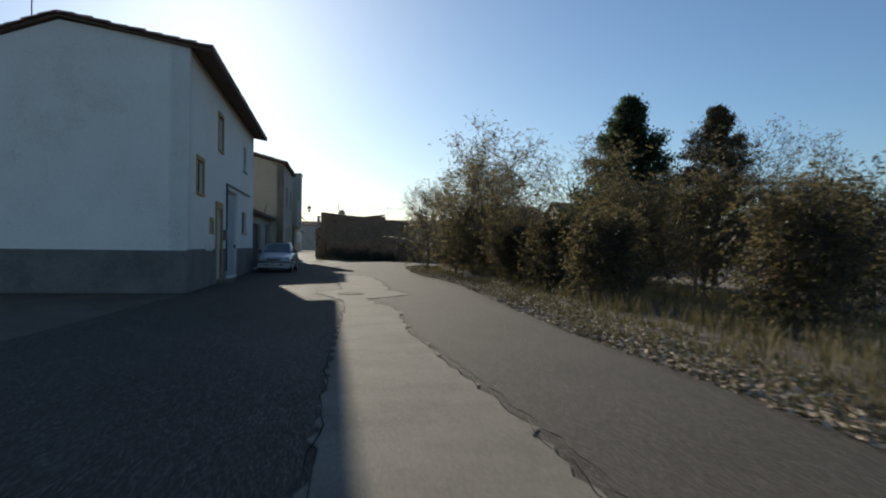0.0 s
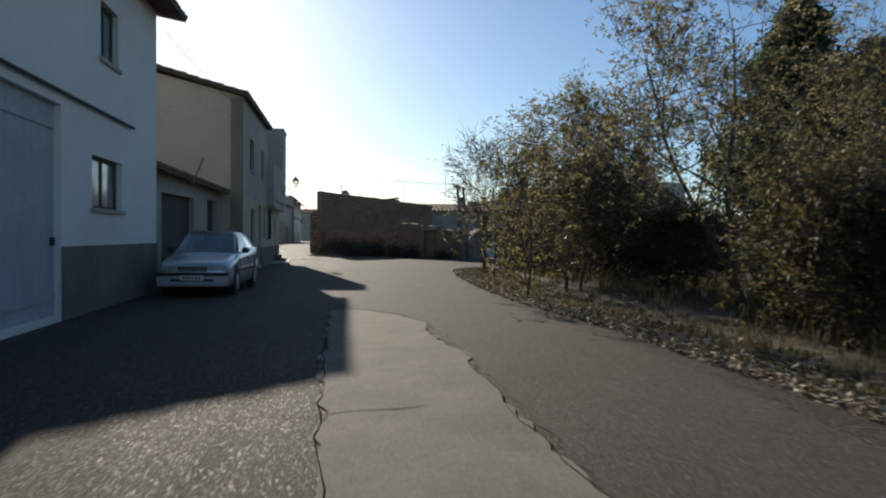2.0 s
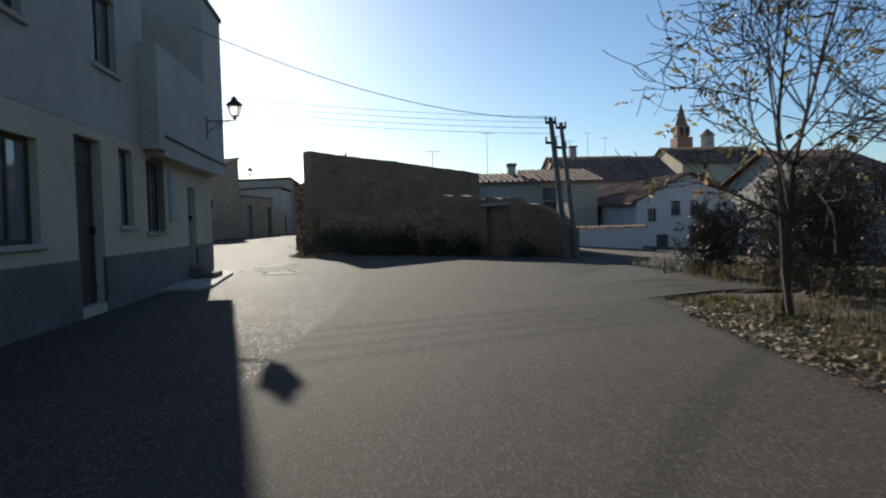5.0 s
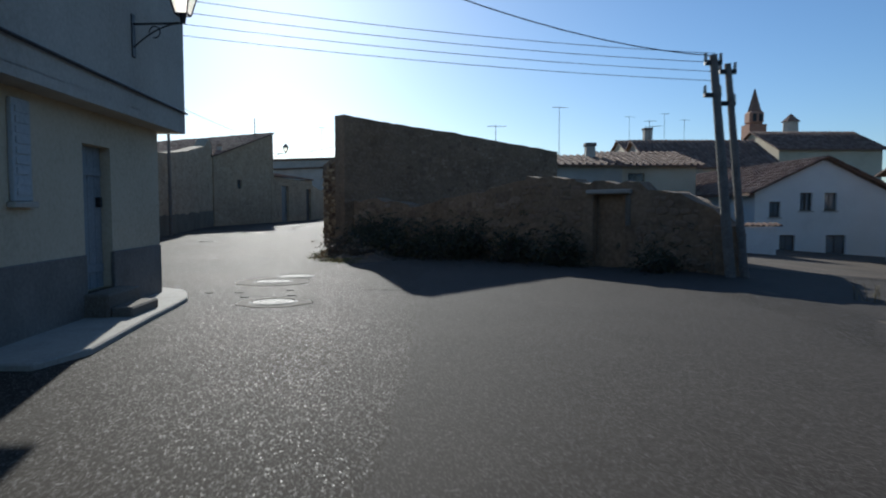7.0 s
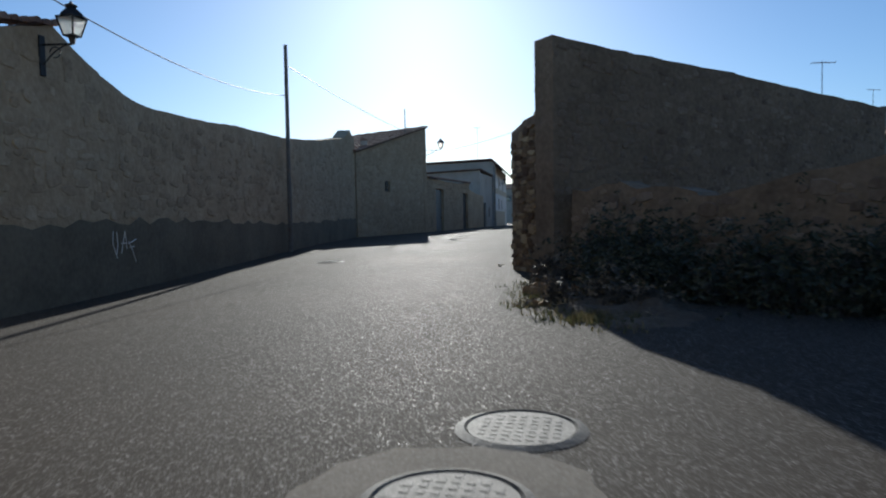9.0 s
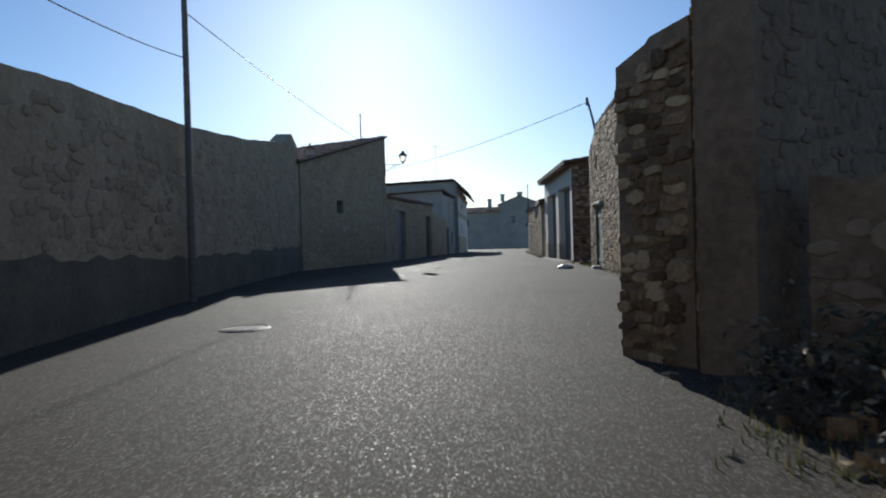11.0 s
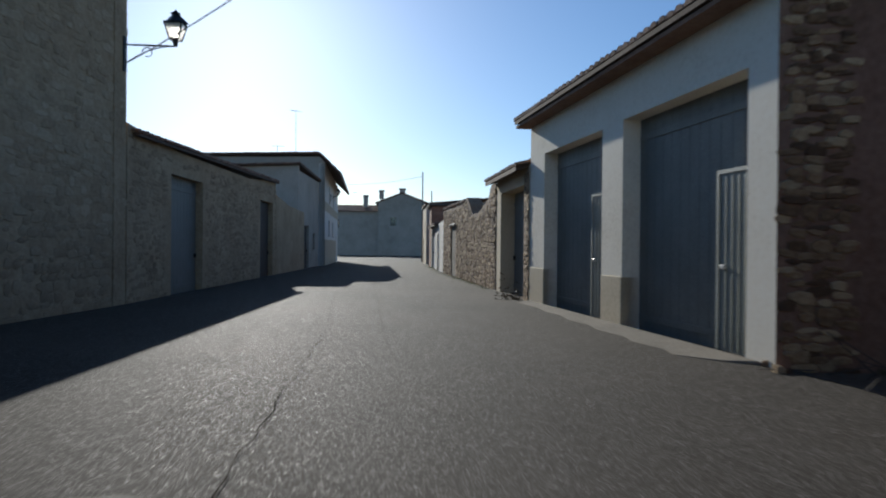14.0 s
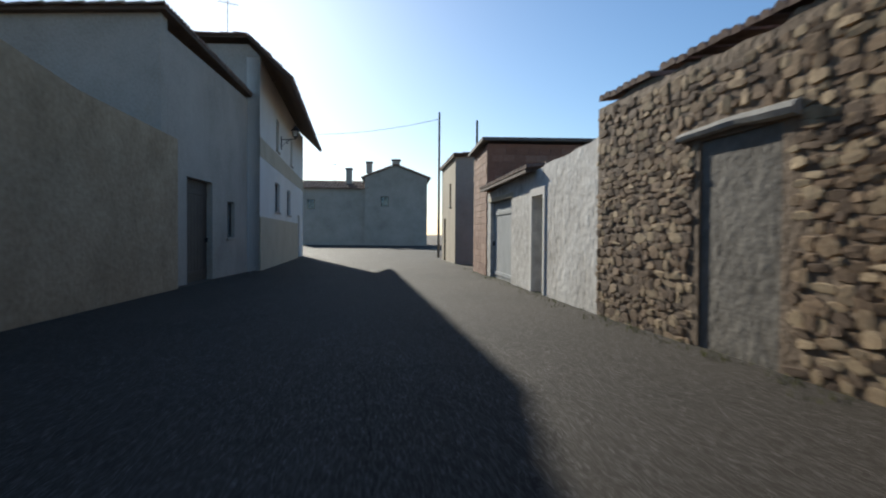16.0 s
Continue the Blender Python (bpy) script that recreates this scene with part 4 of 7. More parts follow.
BRICK_ONE = material("brick_piece", ((0.3, 0.2, 0.15), (0.4, 0.29, 0.22), (0.5, 0.38, 0.3)), grain=20, stain=2, bump=0.5, per_object=0.35)
brick_me.materials.append(BRICK_ONE)
rows = 15
for r in range(rows):
    z = 3.38 + r * 0.115
    for c in range(-1, 12):
        u = 0.62 + c * 0.26 + (0.13 if r % 2 else 0)
        if u < 0.5 or u > 3.5 or z > top_at([(0, 4.0), (LG, 4.15)], u):
            continue
        ob = new("brick", brick_me)
        ob.parent = gate_house
        ob.matrix_basis = mG @ Matrix.Translation((u, 0.0, z)) @ Matrix.Diagonal((0.243, 0.03 + random.uniform(0, 0.008), 0.098, 1))
rubble(gate_house, G0, G1, [(0, 3.1), (LG, 3.1)], [(0.0, 3.1, -1, 5)], 1, size=(0.16, 0.3), seed=23)

# ---- long fieldstone barn ----
H0, H1 = (0.72, 79.55), (-0.08, 89.9)
mH, LH = frame_of(H0, H1)
stone_barn = thing("barn", "long two-storey brown fieldstone barn with weathered plank doors and crumbling top", "barn")
YH = lambda y: (y - 79.55) / direction(H0, H1)[1]
HOPS = [(0.95, 2.05, 0.5, 2.42), (YH(87.55), YH(88.75), 0.2, 2.2), (3.45, 4.25, 3.5, 4.3), (YH(84.4), YH(84.65), 3.3, 3.7), (YH(88.2), YH(88.5), 3.4, 3.9)]
HPROF = [(0, 4.2), (1.5, 4.6), (3.5, 4.95), (6.0, 5.1), (7.5, 5.0), (8.6, 4.85), (9.4, 4.6), (10.0, 4.45), (LH, 4.1)]
part("street_wall", wall_mesh(H0, H1, HPROF, -0.55, HOPS, jitter=0.05), MUD, stone_barn, "mud mortar behind fieldstone facing")
rubble(stone_barn, H0, H1, [(u, z - 0.05) for u, z in HPROF], [(a - 0.03, b + 0.03, c - 0.02, d + 0.16) for a, b, c, d in HOPS] + [], 1, near=(0.4, 9.5, 1.25), seed=24, proud=0.017)
def streak(parent, m, u, z0, z1, wide, seed, mat=OLDMORTAR, label="ragged band of pale brown old mortar"):
    """A ragged, wavering rib of mortar left on a wall."""
    rnd = random.Random(seed)
    bm = bmesh.new()
    n = int((z1 - z0) / 0.12)
    last = None
    for i in range(n + 1):
        z = z0 + (z1 - z0) * i / n
        c = u + 0.12 * noise.noise(Vector((z * 0.9, seed, 0))) + rnd.uniform(-0.035, 0.035)
        w = wide * rnd.uniform(0.3, 1.0) * (0.55 + 0.45 * math.sin(math.pi * min(1, 0.15 + i / n)))
        ring = [bm.verts.new(m @ Vector(v)) for v in ((c - w, 0.0, z), (c - w * 0.5, rnd.uniform(0.018, 0.034), z), (c + w * 0.5, rnd.uniform(0.018, 0.034), z), (c + w, 0.0, z))]
        if last:
            for k in range(3):
                bm.faces.new((last[k], last[k + 1], ring[k + 1], ring[k]))
        last = ring
    bmesh.ops.recalc_face_normals(bm, faces=bm.faces[:])
    part("plaster_streak", bm, mat, parent, label)


streak(stone_barn, mH, 5.05, 0.1, 4.6, 0.26, 3)
streak(stone_barn, mH, 0.3, 0.1, 4.1, 0.24, 4)
streak(stone_barn, mH, 9.85, 0.1, 4.4, 0.22, 5)
streak(stone_barn, mH, 2.7, 2.75, 4.5, 0.16, 6)


def log_lintel(parent, m, s, u0, u1, z, r, mat, label, seed):
    """A bowed, split log bedded over an opening."""
    rnd = random.Random(seed)
    for k in range(2):
        bm = bmesh.new()
        n = 7
        ring_pts = []
        for i in range(n + 1):
            t = i / n
            c = Vector((u0 + (u1 - u0) * t, s * (0.03 - 0.13 * k), z + r + 0.025 * math.sin(t * 3.1) + rnd.uniform(-0.006, 0.006)))
            rr = r * (1.1 - 0.3 * t) * rnd.uniform(0.92, 1.06)
            ring_pts.append([bm.verts.new(m @ (c + Vector((0, math.cos(j * math.tau / 8) * rr, math.sin(j * math.tau / 8) * rr * 0.9)))) for j in range(8)])
        for a, b in zip(ring_pts, ring_pts[1:]):
            for j in range(8):
                bm.faces.new((a[j], a[(j + 1) % 8], b[(j + 1) % 8], b[j]))
        bm.faces.new(ring_pts[0])
        bm.faces.new(ring_pts[-1])
        bmesh.ops.recalc_face_normals(bm, faces=bm.faces[:])
        part("lintel", bm, mat, parent, label)


for a, b, c, d in HOPS[:3]:
    log_lintel(stone_barn, mH, 1, a - 0.25, b + 0.25, d, 0.085, PALEWOOD, "pale grey split-log lintel", int(d * 10 + a))
plank_door(stone_barn, mH, -1, HOPS[0][0], HOPS[0][1], 0.5, 2.45, 0.14, GREENWOOD, planks=6, label="grey weathered plank door above a worn sill")
plank_door(stone_barn, mH, -1, HOPS[1][0], HOPS[1][1], 0.2, 2.2, 0.06, GREENWOOD, planks=5, label="grey weathered double plank door with a gap")
# A dark sheet inside each hole takes the place of the shade there.
for a, b, c, d in HOPS[2:]:
    part("window_hole_backing", local_box(mH, a, b, -0.4, -0.45, c, d), DARKWOOD, stone_barn, "dark sheet standing in for the shade in an unglazed window hole")
part("far_wall", wall_mesh(H1, (7.0, 90.3), [(0, 4.3), (0.8, 4.6), (7, 4.0)], -0.4, jitter=0.03), MUD, stone_barn)
part("near_wall", wall_mesh((7.5, 79.6), H0, [(0, 3.5), (5.5, 4.05), (6.8, 4.15)], -0.4), MUD, stone_barn)
roof_slope(stone_barn, (7.3, 79.6, 3.5), (7.0, 90.1, 3.9), (0.75, 79.6, 4.15), (0.15, 89.3, 4.75), seed=16)
bm = bmesh.new()
tiles(bm, (0.38, 82.9, 4.95), (0.05, 88.6, 4.85), (0.85, 82.9, 5.08), (0.5, 88.6, 5.0), keep=0.75, seed=33)
tagged(part("eaves_tiles", bm, TILE, stone_barn, "broken clay tiles along the wall top"), kind="stuff")
bm = bmesh.new()
tube(bm, [(0.14, 88.9, 4.6), (0.02, 89.4, 5.4), (-0.1, 89.7, 6.0)], 0.04, 7)
cyl(bm, (0.2, 89.5, 4.4), (-0.02, 89.55, 5.6), 0.025, 0.02, 6)
cyl(bm, (-0.1, 89.7, 5.84), (-0.11, 89.74, 6.1), 0.06, 0.05, 8)
tagged(link("cable_mast", bm, OLDWOOD), "short pale leaning cable pole at the barn corner", "mast")
part("doorstep_stone", local_box(mH, YH(87.3), YH(87.8), 0.05, 0.35, -0.1, 0.3, 0.05), GREY, stone_barn)

# ---- recess wall and garages ----
K0, K1 = (-0.5, 94.5), (-1.6, 102.85)
mK, LK = frame_of(K0, K1)
garage = thing("garage", "double garage with white piers, grey metal gates and tiled eaves", "garage")
KOPS = [(0.5, 3.66, 0.12, 3.5), (4.45, 7.45, 0.12, 3.48)]
part("front_wall", wall_mesh(K0, K1, [(0, 4.36), (LK, 4.3)], -0.6, KOPS), LIFTEDWHITEWASH, garage, "whitewashed piers and lintel")
for a, b in ((3.66, 4.45), (7.45, LK)):
    part("pier_plinth", local_box(mK, a, b, 0.015, -0.3, -0.2, 1.0, 0.01), CREAM, garage, "stained cement pier foot")
plank_door(garage, mK, -1, *KOPS[0], 0.3, GREENDOOR, planks=13, name="gate", label="grey-green ribbed metal gate", wicket=(0.62, 1.4, 2.4))
plank_door(garage, mK, -1, *KOPS[1], 0.3, GREENDOOR, planks=13, name="gate", label="grey-green ribbed metal gate", wicket=(4.6, 5.4, 2.4))
part("side_wall", wall_mesh((5.5, 94.0), K0, [(0, 4.98), (3.4, 4.72), (5.2, 4.52), (6.02, 4.36)], -0.5), ADOBE, garage, "red adobe side wall with flaking render")
rubble(garage, (0.35, 94.43), K0, [(0, 4.45), (0.85, 4.3)], [], 1, size=(0.16, 0.3), near=(0, 1, 3.0), seed=25)
roof_slope(garage, (*plus(K0, direction(K0, K1), -0.3, 0.36), 4.4), (*plus(K1, direction(K0, K1), 0.1, 0.36), 4.34), (5.5, 93.7, 5.14), (4.0, 103.0, 5.1), seed=17, down=0.07)
bm = bmesh.new()
hexa(bm, [mK @ Vector(v) for v in ((-0.1, 0.003, 4.24), (LK + 0.1, 0.003, 4.18), (LK + 0.1, 0.33, 4.18), (-0.1, 0.33, 4.24), (-0.1, 0.003, 4.3), (LK + 0.1, 0.003, 4.24), (LK + 0.1, 0.33, 4.24), (-0.1, 0.33, 4.3))])
part("eaves_board", bm, ADOBE, garage, "reddish boards under the eaves")
part("back_wall", wall_mesh((4.0, 103.0), (5.5, 94.6), [(0, 4.8), (8.5, 4.9)], -0.3), ADOBE, garage)
bm = bmesh.new()
dK = direction(K0, K1)
worn = [(0.50, 0.3), (1.00, 0.62), (1.40, 0.5), (2.10, 0.6), (2.60, 0.47), (3.40, 0.55), (4.00, 0.42), (4.70, 0.5), (5.50, 0.36), (6.20, 0.42), (6.90, 0.3), (LK, 0.34)]
slab(bm, [(*plus(K0, dK, 0.2, 0.0), 0.245)] + [(*plus(K0, dK, a, w), 0.205) for a, w in worn] + [(*plus(K1, dK, 0, 0.0), 0.245)], 0.25)
tagged(link("pavement", bevelled(bm, 0.02), CONCRETE), "cracked concrete apron in front of the garage gates", "pavement", kind="structure")
N0, N1 = (-1.62, 102.9), (-1.86, 106.85)
mN, LN = frame_of(N0, N1)
garage2 = thing("garage", "small garage with rubble pier, grey metal gate and tiled eaves", "garage")
NOPS = [(0.5, 3.35, 0.12, 2.95)]
part("front_wall", wall_mesh(N0, N1, 3.35, -0.5, NOPS), CREAM, garage2, "cream render lintel and pier")
plank_door(garage2, mN, -1, *NOPS[0], 0.4, GREENDOOR, planks=10, name="gate", label="dark grey ribbed metal gate")
part("rubble_pier", local_box(mN, 0.01, 0.49, 0.008, -0.2, -0.2, 3.2), MUD, garage2, "mud-bedded rubble pier")
rubble(garage2, N0, N1, [(0, 3.1), (0.5, 3.1), (0.52, 0), (9, 0)], [], 1, size=(0.14, 0.24), near=(0, 1, 3), seed=26)
roof_slope(garage2, (*plus(N0, direction(N0, N1), 0.12, 0.3), 3.33), (*plus(N1, direction(N0, N1), 0.25, 0.3), 3.33), (3.5, 103.4, 4.9), (2.8, 107.0, 4.9), seed=18, down=0.1)
part("far_wall", wall_mesh(N1, (2.8, 107.2), [(0, 3.3), (5.2, 4.8)], -0.4), CREAM, garage2)

# ---- fieldstone yard wall ----
W0, W1 = (-1.88, 106.9), (-2.8, 119.1)
mW, LW = frame_of(W0, W1)
yard_wall = thing("stone_wall", "brown fieldstone yard wall with walled-up doorway and uneven top", "wall")
WPROF = [(0, 3.3), (0.85, 3.25), (1.2, 2.9), (2.0, 2.76), (3.1, 2.56), (4.1, 2.62), (4.7, 2.95), (5.3, 3.3), (5.7, 3.25), (7.9, 3.12), (9.4, 3.1), (LW, 3.16)]
WOPS = [(8.2, 9.5, 0.1, 2.28)]
part("wall_core", wall_mesh(W0, W1, WPROF, -0.5, WOPS, jitter=0.05), MUD, yard_wall)
rubble(yard_wall, W0, W1, [(u, z - 0.05) for u, z in WPROF], [(8.15, 9.55, 0, 2.42)], 1, near=(3, 12.2, 0.95), seed=27, proud=0.017)
part("walled_up_doorway", local_box(mW, 8.2, 9.5, -0.03, -0.2, -0.1, 2.28), MORTAR, yard_wall, "doorway closed with grey mortar")
log_lintel(yard_wall, mW, 1, 7.95, 9.85, 2.28, 0.07, PALEWOOD, "bleached log lintel", 9)
bm = bmesh.new()
tiles(bm, (*plus(W0, direction(W0, W1), 5.8, 0.04), 3.15), (*plus(W0, direction(W0, W1), LW, 0.04), 3.17), (*plus(W0, direction(W0, W1), 5.8, -0.42), 3.22), (*plus(W0, direction(W0, W1), LW, -0.42), 3.25), seed=34, keep=0.9)
tagged(part("coping_tiles", bm, TILE, yard_wall, "clay tiles along the wall top"), kind="stuff")

# ---- whitewashed shed, brick shed, ochre house ----
P0, P1 = (-2.8, 119.1), (-3.07, 128.6)
mP, LP = frame_of(P0, P1)
shed = thing("shed", "low whitewashed shed with peeling plaster, open doorway and metal gate", "shed")
POPS = [(3.05, 3.95, 0.05, 2.1), (6.1, 8.95, 0.05, 2.2)]
PEELED = material("peeling_whitewash", ((0.2, 0.175, 0.14), (0.56, 0.53, 0.48), (0.78, 0.76, 0.71)), grain=6, stain=1.1, bump=1.0, depth=0.05, stain_amount=1.25)
part("street_wall", wall_mesh(P0, P1, [(0, 2.72), (3, 2.64), (LP, 2.5)], -0.4, POPS, jitter=0.02), PEELED, shed, "peeling whitewashed plaster")
plank_door(shed, mP, -1, *POPS[0], 0.25, DARKWOOD, planks=4, label="dark brown plank door")
plank_door(shed, mP, -1, *POPS[1], 0.1, LIGHTBLUE, planks=10, name="gate", label="pale grey-blue sheet gate")
bm = bmesh.new()
for a, b, c, d in ((2.92, 3.05, 0.0, 2.25), (3.95, 4.08, 0.0, 2.25), (3.05, 3.95, 2.1, 2.25)):
    box(bm, a, b, -0.02, 0.03, c, d, mP)
part("door_surround", bm, WHITE, shed)
part("lintel", local_box(mP, 5.9, 9.15, 0.03, -0.3, 2.2, 2.32, 0.02), CREAM, shed)
roof_slope(shed, (-3.12, 122.8, 2.62), (-3.3, 128.5, 2.58), (1.3, 122.8, 3.4), (1.3, 128.5, 3.4), seed=19, down=0.06)
part("doorstep", local_box(mP, 2.9, 4.2, 0.35, -0.1, -0.1, 0.1, 0.03), CONCRETE, shed)
Q0, Q1 = (-3.07, 128.6), (-3.1, 131.6)
brick_shed = thing("shed", "unrendered red hollow-brick shed with a flat sheet roof", "shed")
mQ, LQ = frame_of(Q0, Q1)
part("front_wall", wall_mesh(Q0, Q1, 3.92, -0.3), BRICK, brick_shed)
part("near_wall", wall_mesh((2.9, 128.6), Q0, 3.92, -0.3), BRICK, brick_shed)
part("far_wall", wall_mesh(Q1, (2.9, 131.6), 3.92, -0.3), BRICK, brick_shed)
vs = bmesh.new()
for m_, l_, s_ in ((mQ, LQ, 1), (frame_of((2.9, 128.6), Q0)[0], 5.97, 1)):
    for r in range(19):
        for c in range(int(l_ / 0.32)):
            u = 0.17 + c * 0.32 + (0.08 if r % 2 else 0)
            if u < l_ - 0.15:
                box(vs, u - 0.153, u + 0.153, -0.01, 0.02 + random.uniform(0, 0.006), r * 0.195 + 0.1, r * 0.195 + 0.285, m_)
tagged(part("brickwork", vs, BRICK, brick_shed, "red hollow bricks with open joints"), kind="stuff")
bm = bmesh.new()
slab(bm, [(-3.25, 128.4, 4.08), (-3.28, 131.8, 4.0), (3.0, 131.8, 4.02), (3.0, 128.4, 4.1)], 0.09)
part("roof", bm, PLINTH, brick_shed)
R0, R1 = (-3.2, 137.5), (-3.35, 143.4)
mR, LR = frame_of(R0, R1)
ochre_house = thing("house", "ochre rendered house, its blind side wall coloured grey for shade", "house")
part("street_wall", wall_mesh(R0, R1, 4.6, -0.4, [(1.6, 2.3, 2.6, 3.6), (3.9, 4.8, 0.0, 2.1)]), CREAM, ochre_house, "ochre render")
window(ochre_house, mR, -1, 1.6, 2.3, 2.6, 3.6)
plank_door(ochre_house, mR, -1, 3.9, 4.8, 0.0, 2.1, 0.12, DARKWOOD)
# Side wall takes GREY instead of CREAM, so its shade sits in the colour.
part("side_wall", wall_mesh((3.0, 137.5), R0, [(0, 4.9), (6.2, 4.6)], -0.4), GREY, ochre_house)
part("far_wall", wall_mesh(R1, (3.0, 143.4), 4.6, -0.4), GREY, ochre_house)
roof_slope(ochre_house, (-3.3, 137.3, 4.62), (-3.45, 143.5, 4.62), (2.0, 137.3, 5.1), (2.0, 143.5, 5.1), seed=20)
utility_pole(-2.98, 131.95, 5.0, 0.05, "thin grey steel pole beside the brick shed", False)
utility_pole(-3.35, 145.9, 7.9, 0.07, "thin grey pole carrying a street cable", False)

# ---- wall with the gable on the shaded side ----
T0, T1 = (-6.12, 64.9), (-11.35, 91.3)
mT, LT = frame_of(T0, T1)
side_wall = thing("stone_wall", "long mud-rendered stone wall with a curved gable end and dark damp foot", "wall")
TPROF = [(0, 3.1), (0.9, 3.39), (2.0, 3.72), (2.4, 3.56), (3.1, 3.33), (3.85, 3.14), (4.6, 3.08), (7.0, 3.2), (9.0, 3.38), (13.5, 3.62), (18.4, 4.12), (22.8, 4.72), (24.1, 4.88), (25.65, 5.45), (26.7, 5.2), (LT, 5.1)]
part("wall_core", wall_mesh(T0, T1, TPROF, 0.6, jitter=0.012), GLAREMUD, side_wall, "brown mud render over stone")
part("damp_foot", wall_mesh(plus(T0, direction(T0, T1), 0, -0.02), plus(T1, direction(T0, T1), 0, -0.02), [(0, 1.05), (6, 1.15), (14, 1.0), (LT, 1.2)], 0.05, base=-0.3, jitter=0.07), DAMP, side_wall, "dark cement band along the foot")
rubble(side_wall, T0, T1, [(u, z - 0.1) for u, z in TPROF], [(0, 99, -1, 1.08)], -1, size=(0.14, 0.42), course=(0.1, 0.2), near=(4.5, 13, 3), seed=28, proud=0.012, drop=0.5, pale=True)
part("gable_return", wall_mesh((-12.0, 64.6), T0, [(0, 3.1), (5.9, 3.1)], 0.4), GLAREMUD, side_wall)
part("far_return", wall_mesh(T1, (-13.2, 91.8), [(0, 5.1), (1.9, 4.9)], 0.5), GLAREMUD, side_wall)
bm = bmesh.new()
for stroke in (((0, 0.97), (-0.02, 0.78), (0.1, 0.55)), ((0.1, 0.95), (0.13, 0.76), (0.08, 0.6)), ((0.23, 0.62), (0.36, 0.97), (0.4, 0.68)), ((0.23, 0.78), (0.4, 0.77)), ((0.46, 0.76), (0.72, 0.83)), ((0.5, 0.7), (0.65, 0.71)), ((0.46, 0.8), (0.56, 0.68), (0.69, 0.46))):
    for a, b in zip(stroke, stroke[1:]):
        cyl(bm, mT @ Vector((3.3 + a[0], -0.024, a[1])), mT @ Vector((3.3 + b[0], -0.024, b[1])), 0.008, n=4)
part("paint_scrawl", bm, WHITE, side_wall, "pale sprayed scrawl")
bm = bmesh.new()
tiles(bm, (-6.05, 64.9, 3.3), (-6.45, 66.9, 3.7), (-6.7, 64.9, 3.35), (-7.0, 66.9, 3.74), seed=35)
tagged(part("coping_tiles", bm, TILE, side_wall), kind="stuff")
lantern(tuple(mT @ Vector((1.75, -0.42, 3.5))), tuple(mT @ Vector((1.75, 0.0, 3.5))))
utility_pole(-8.5, 77.9, 6.2, 0.075, "slender dark wooden pole standing against the wall", False)
cable(mT @ Vector((1.0, -0.02, 4.1)), (-8.5, 77.9, 4.85), 0.35, 0.01)
cable((-8.5, 77.9, 5.75), (-10.65, 98.0, 6.4), 0.12, 0.011)

# ---- stone house whose roof falls towards the junction ----
U0, U1 = (-11.3, 91.4), (-10.26, 101.8)
mU, LU = frame_of(U0, U1)
stone_house = thing("house", "dark stone house with a tiled single-pitch roof and small window", "house")
UPROF = [(0, 4.55), (3.2, 5.3), (6.8, 6.2), (LU, 7.1)]
part("street_wall", wall_mesh(U0, U1, UPROF, 0.5, [(3.6, 4.35, 2.65, 3.25)], jitter=0.03), GLAREMUD, stone_house)
window(stone_house, mU, 1, 3.6, 4.35, 2.65, 3.25, sill=False)
rubble(stone_house, U0, U1, [(u, z - 0.08) for u, z in UPROF], [(3.5, 4.45, 2.55, 3.35)], -1, size=(0.14, 0.4), course=(0.1, 0.2), near=(2, 10.2, 1.6), seed=29, proud=0.01, drop=0.35, pale=True)
part("far_wall", wall_mesh(U1, (-20.0, 102.3), [(0, 7.1), (9.8, 6.4)], 0.5, jitter=0.03), GLAREMUD, stone_house)
part("near_wall", wall_mesh((-20.0, 91.4), U0, [(0, 4.2), (8.7, 4.5)], 0.5), GLAREMUD, stone_house)
roof_slope(stone_house, (-11.17, 90.9, 4.5), (-20.0, 90.9, 4.15), (-10.16, 101.9, 7.12), (-20.0, 101.9, 6.35), seed=36, down=0.07)
pot = thing("chimney", "small round-capped clay chimney pot on the tiled verge", "chimney")
bm = bmesh.new()
cyl(bm, (-11.5, 93.2, 4.9), (-11.5, 93.2, 5.3), 0.16, 0.18, 10)
part("shaft", bm, GREY, pot)
bm = bmesh.new()
for z0, r0, z1, r1 in ((5.3, 0.22, 5.36, 0.22), (5.36, 0.2, 5.46, 0.13), (5.46, 0.13, 5.5, 0.04), (5.5, 0.04, 5.6, 0.03)):
    cyl(bm, (-11.5, 93.2, z0), (-11.5, 93.2, z1), r0, r1, 10)
part("cap", bm, TILE, pot)
lantern((-9.25, 101.75, 5.7), (-10.28, 101.7, 5.7), 1.4)
mast = bmesh.new()
cyl(mast, (-10.65, 98.3, 6.2), (-10.65, 98.3, 7.75), 0.035, 0.03, 6)
tagged(link("roof_mast", mast, OLDWOOD), "plain thin grey mast on the roof verge", "mast")

# ---- shaded barns further up ----
X0, X1 = (-10.3, 101.95), (-10.12, 116.4)
mX, LX = frame_of(X0, X1)
long_barn = thing("barn", "low stone barn with grey gate and ragged tile eaves", "barn")
part("street_wall", wall_mesh(X0, X1, [(0, 4.0), (3, 3.8), (10, 3.85), (LX, 4.15)], 0.5, [(2.5, 4.9, 0.1, 3.2), (11.7, 13.9, 0.1, 3.2)]), GLAREMUD, long_barn)
plank_door(long_barn, mX, 1, 2.5, 4.9, 0.1, 3.2, 0.2, GREENDOOR, planks=10, name="gate", label="grey sheet gate in shade")
plank_door(long_barn, mX, 1, 11.7, 13.9, 0.1, 3.2, 0.2, DARKWOOD, planks=8, name="gate", label="tall dark plank gate")
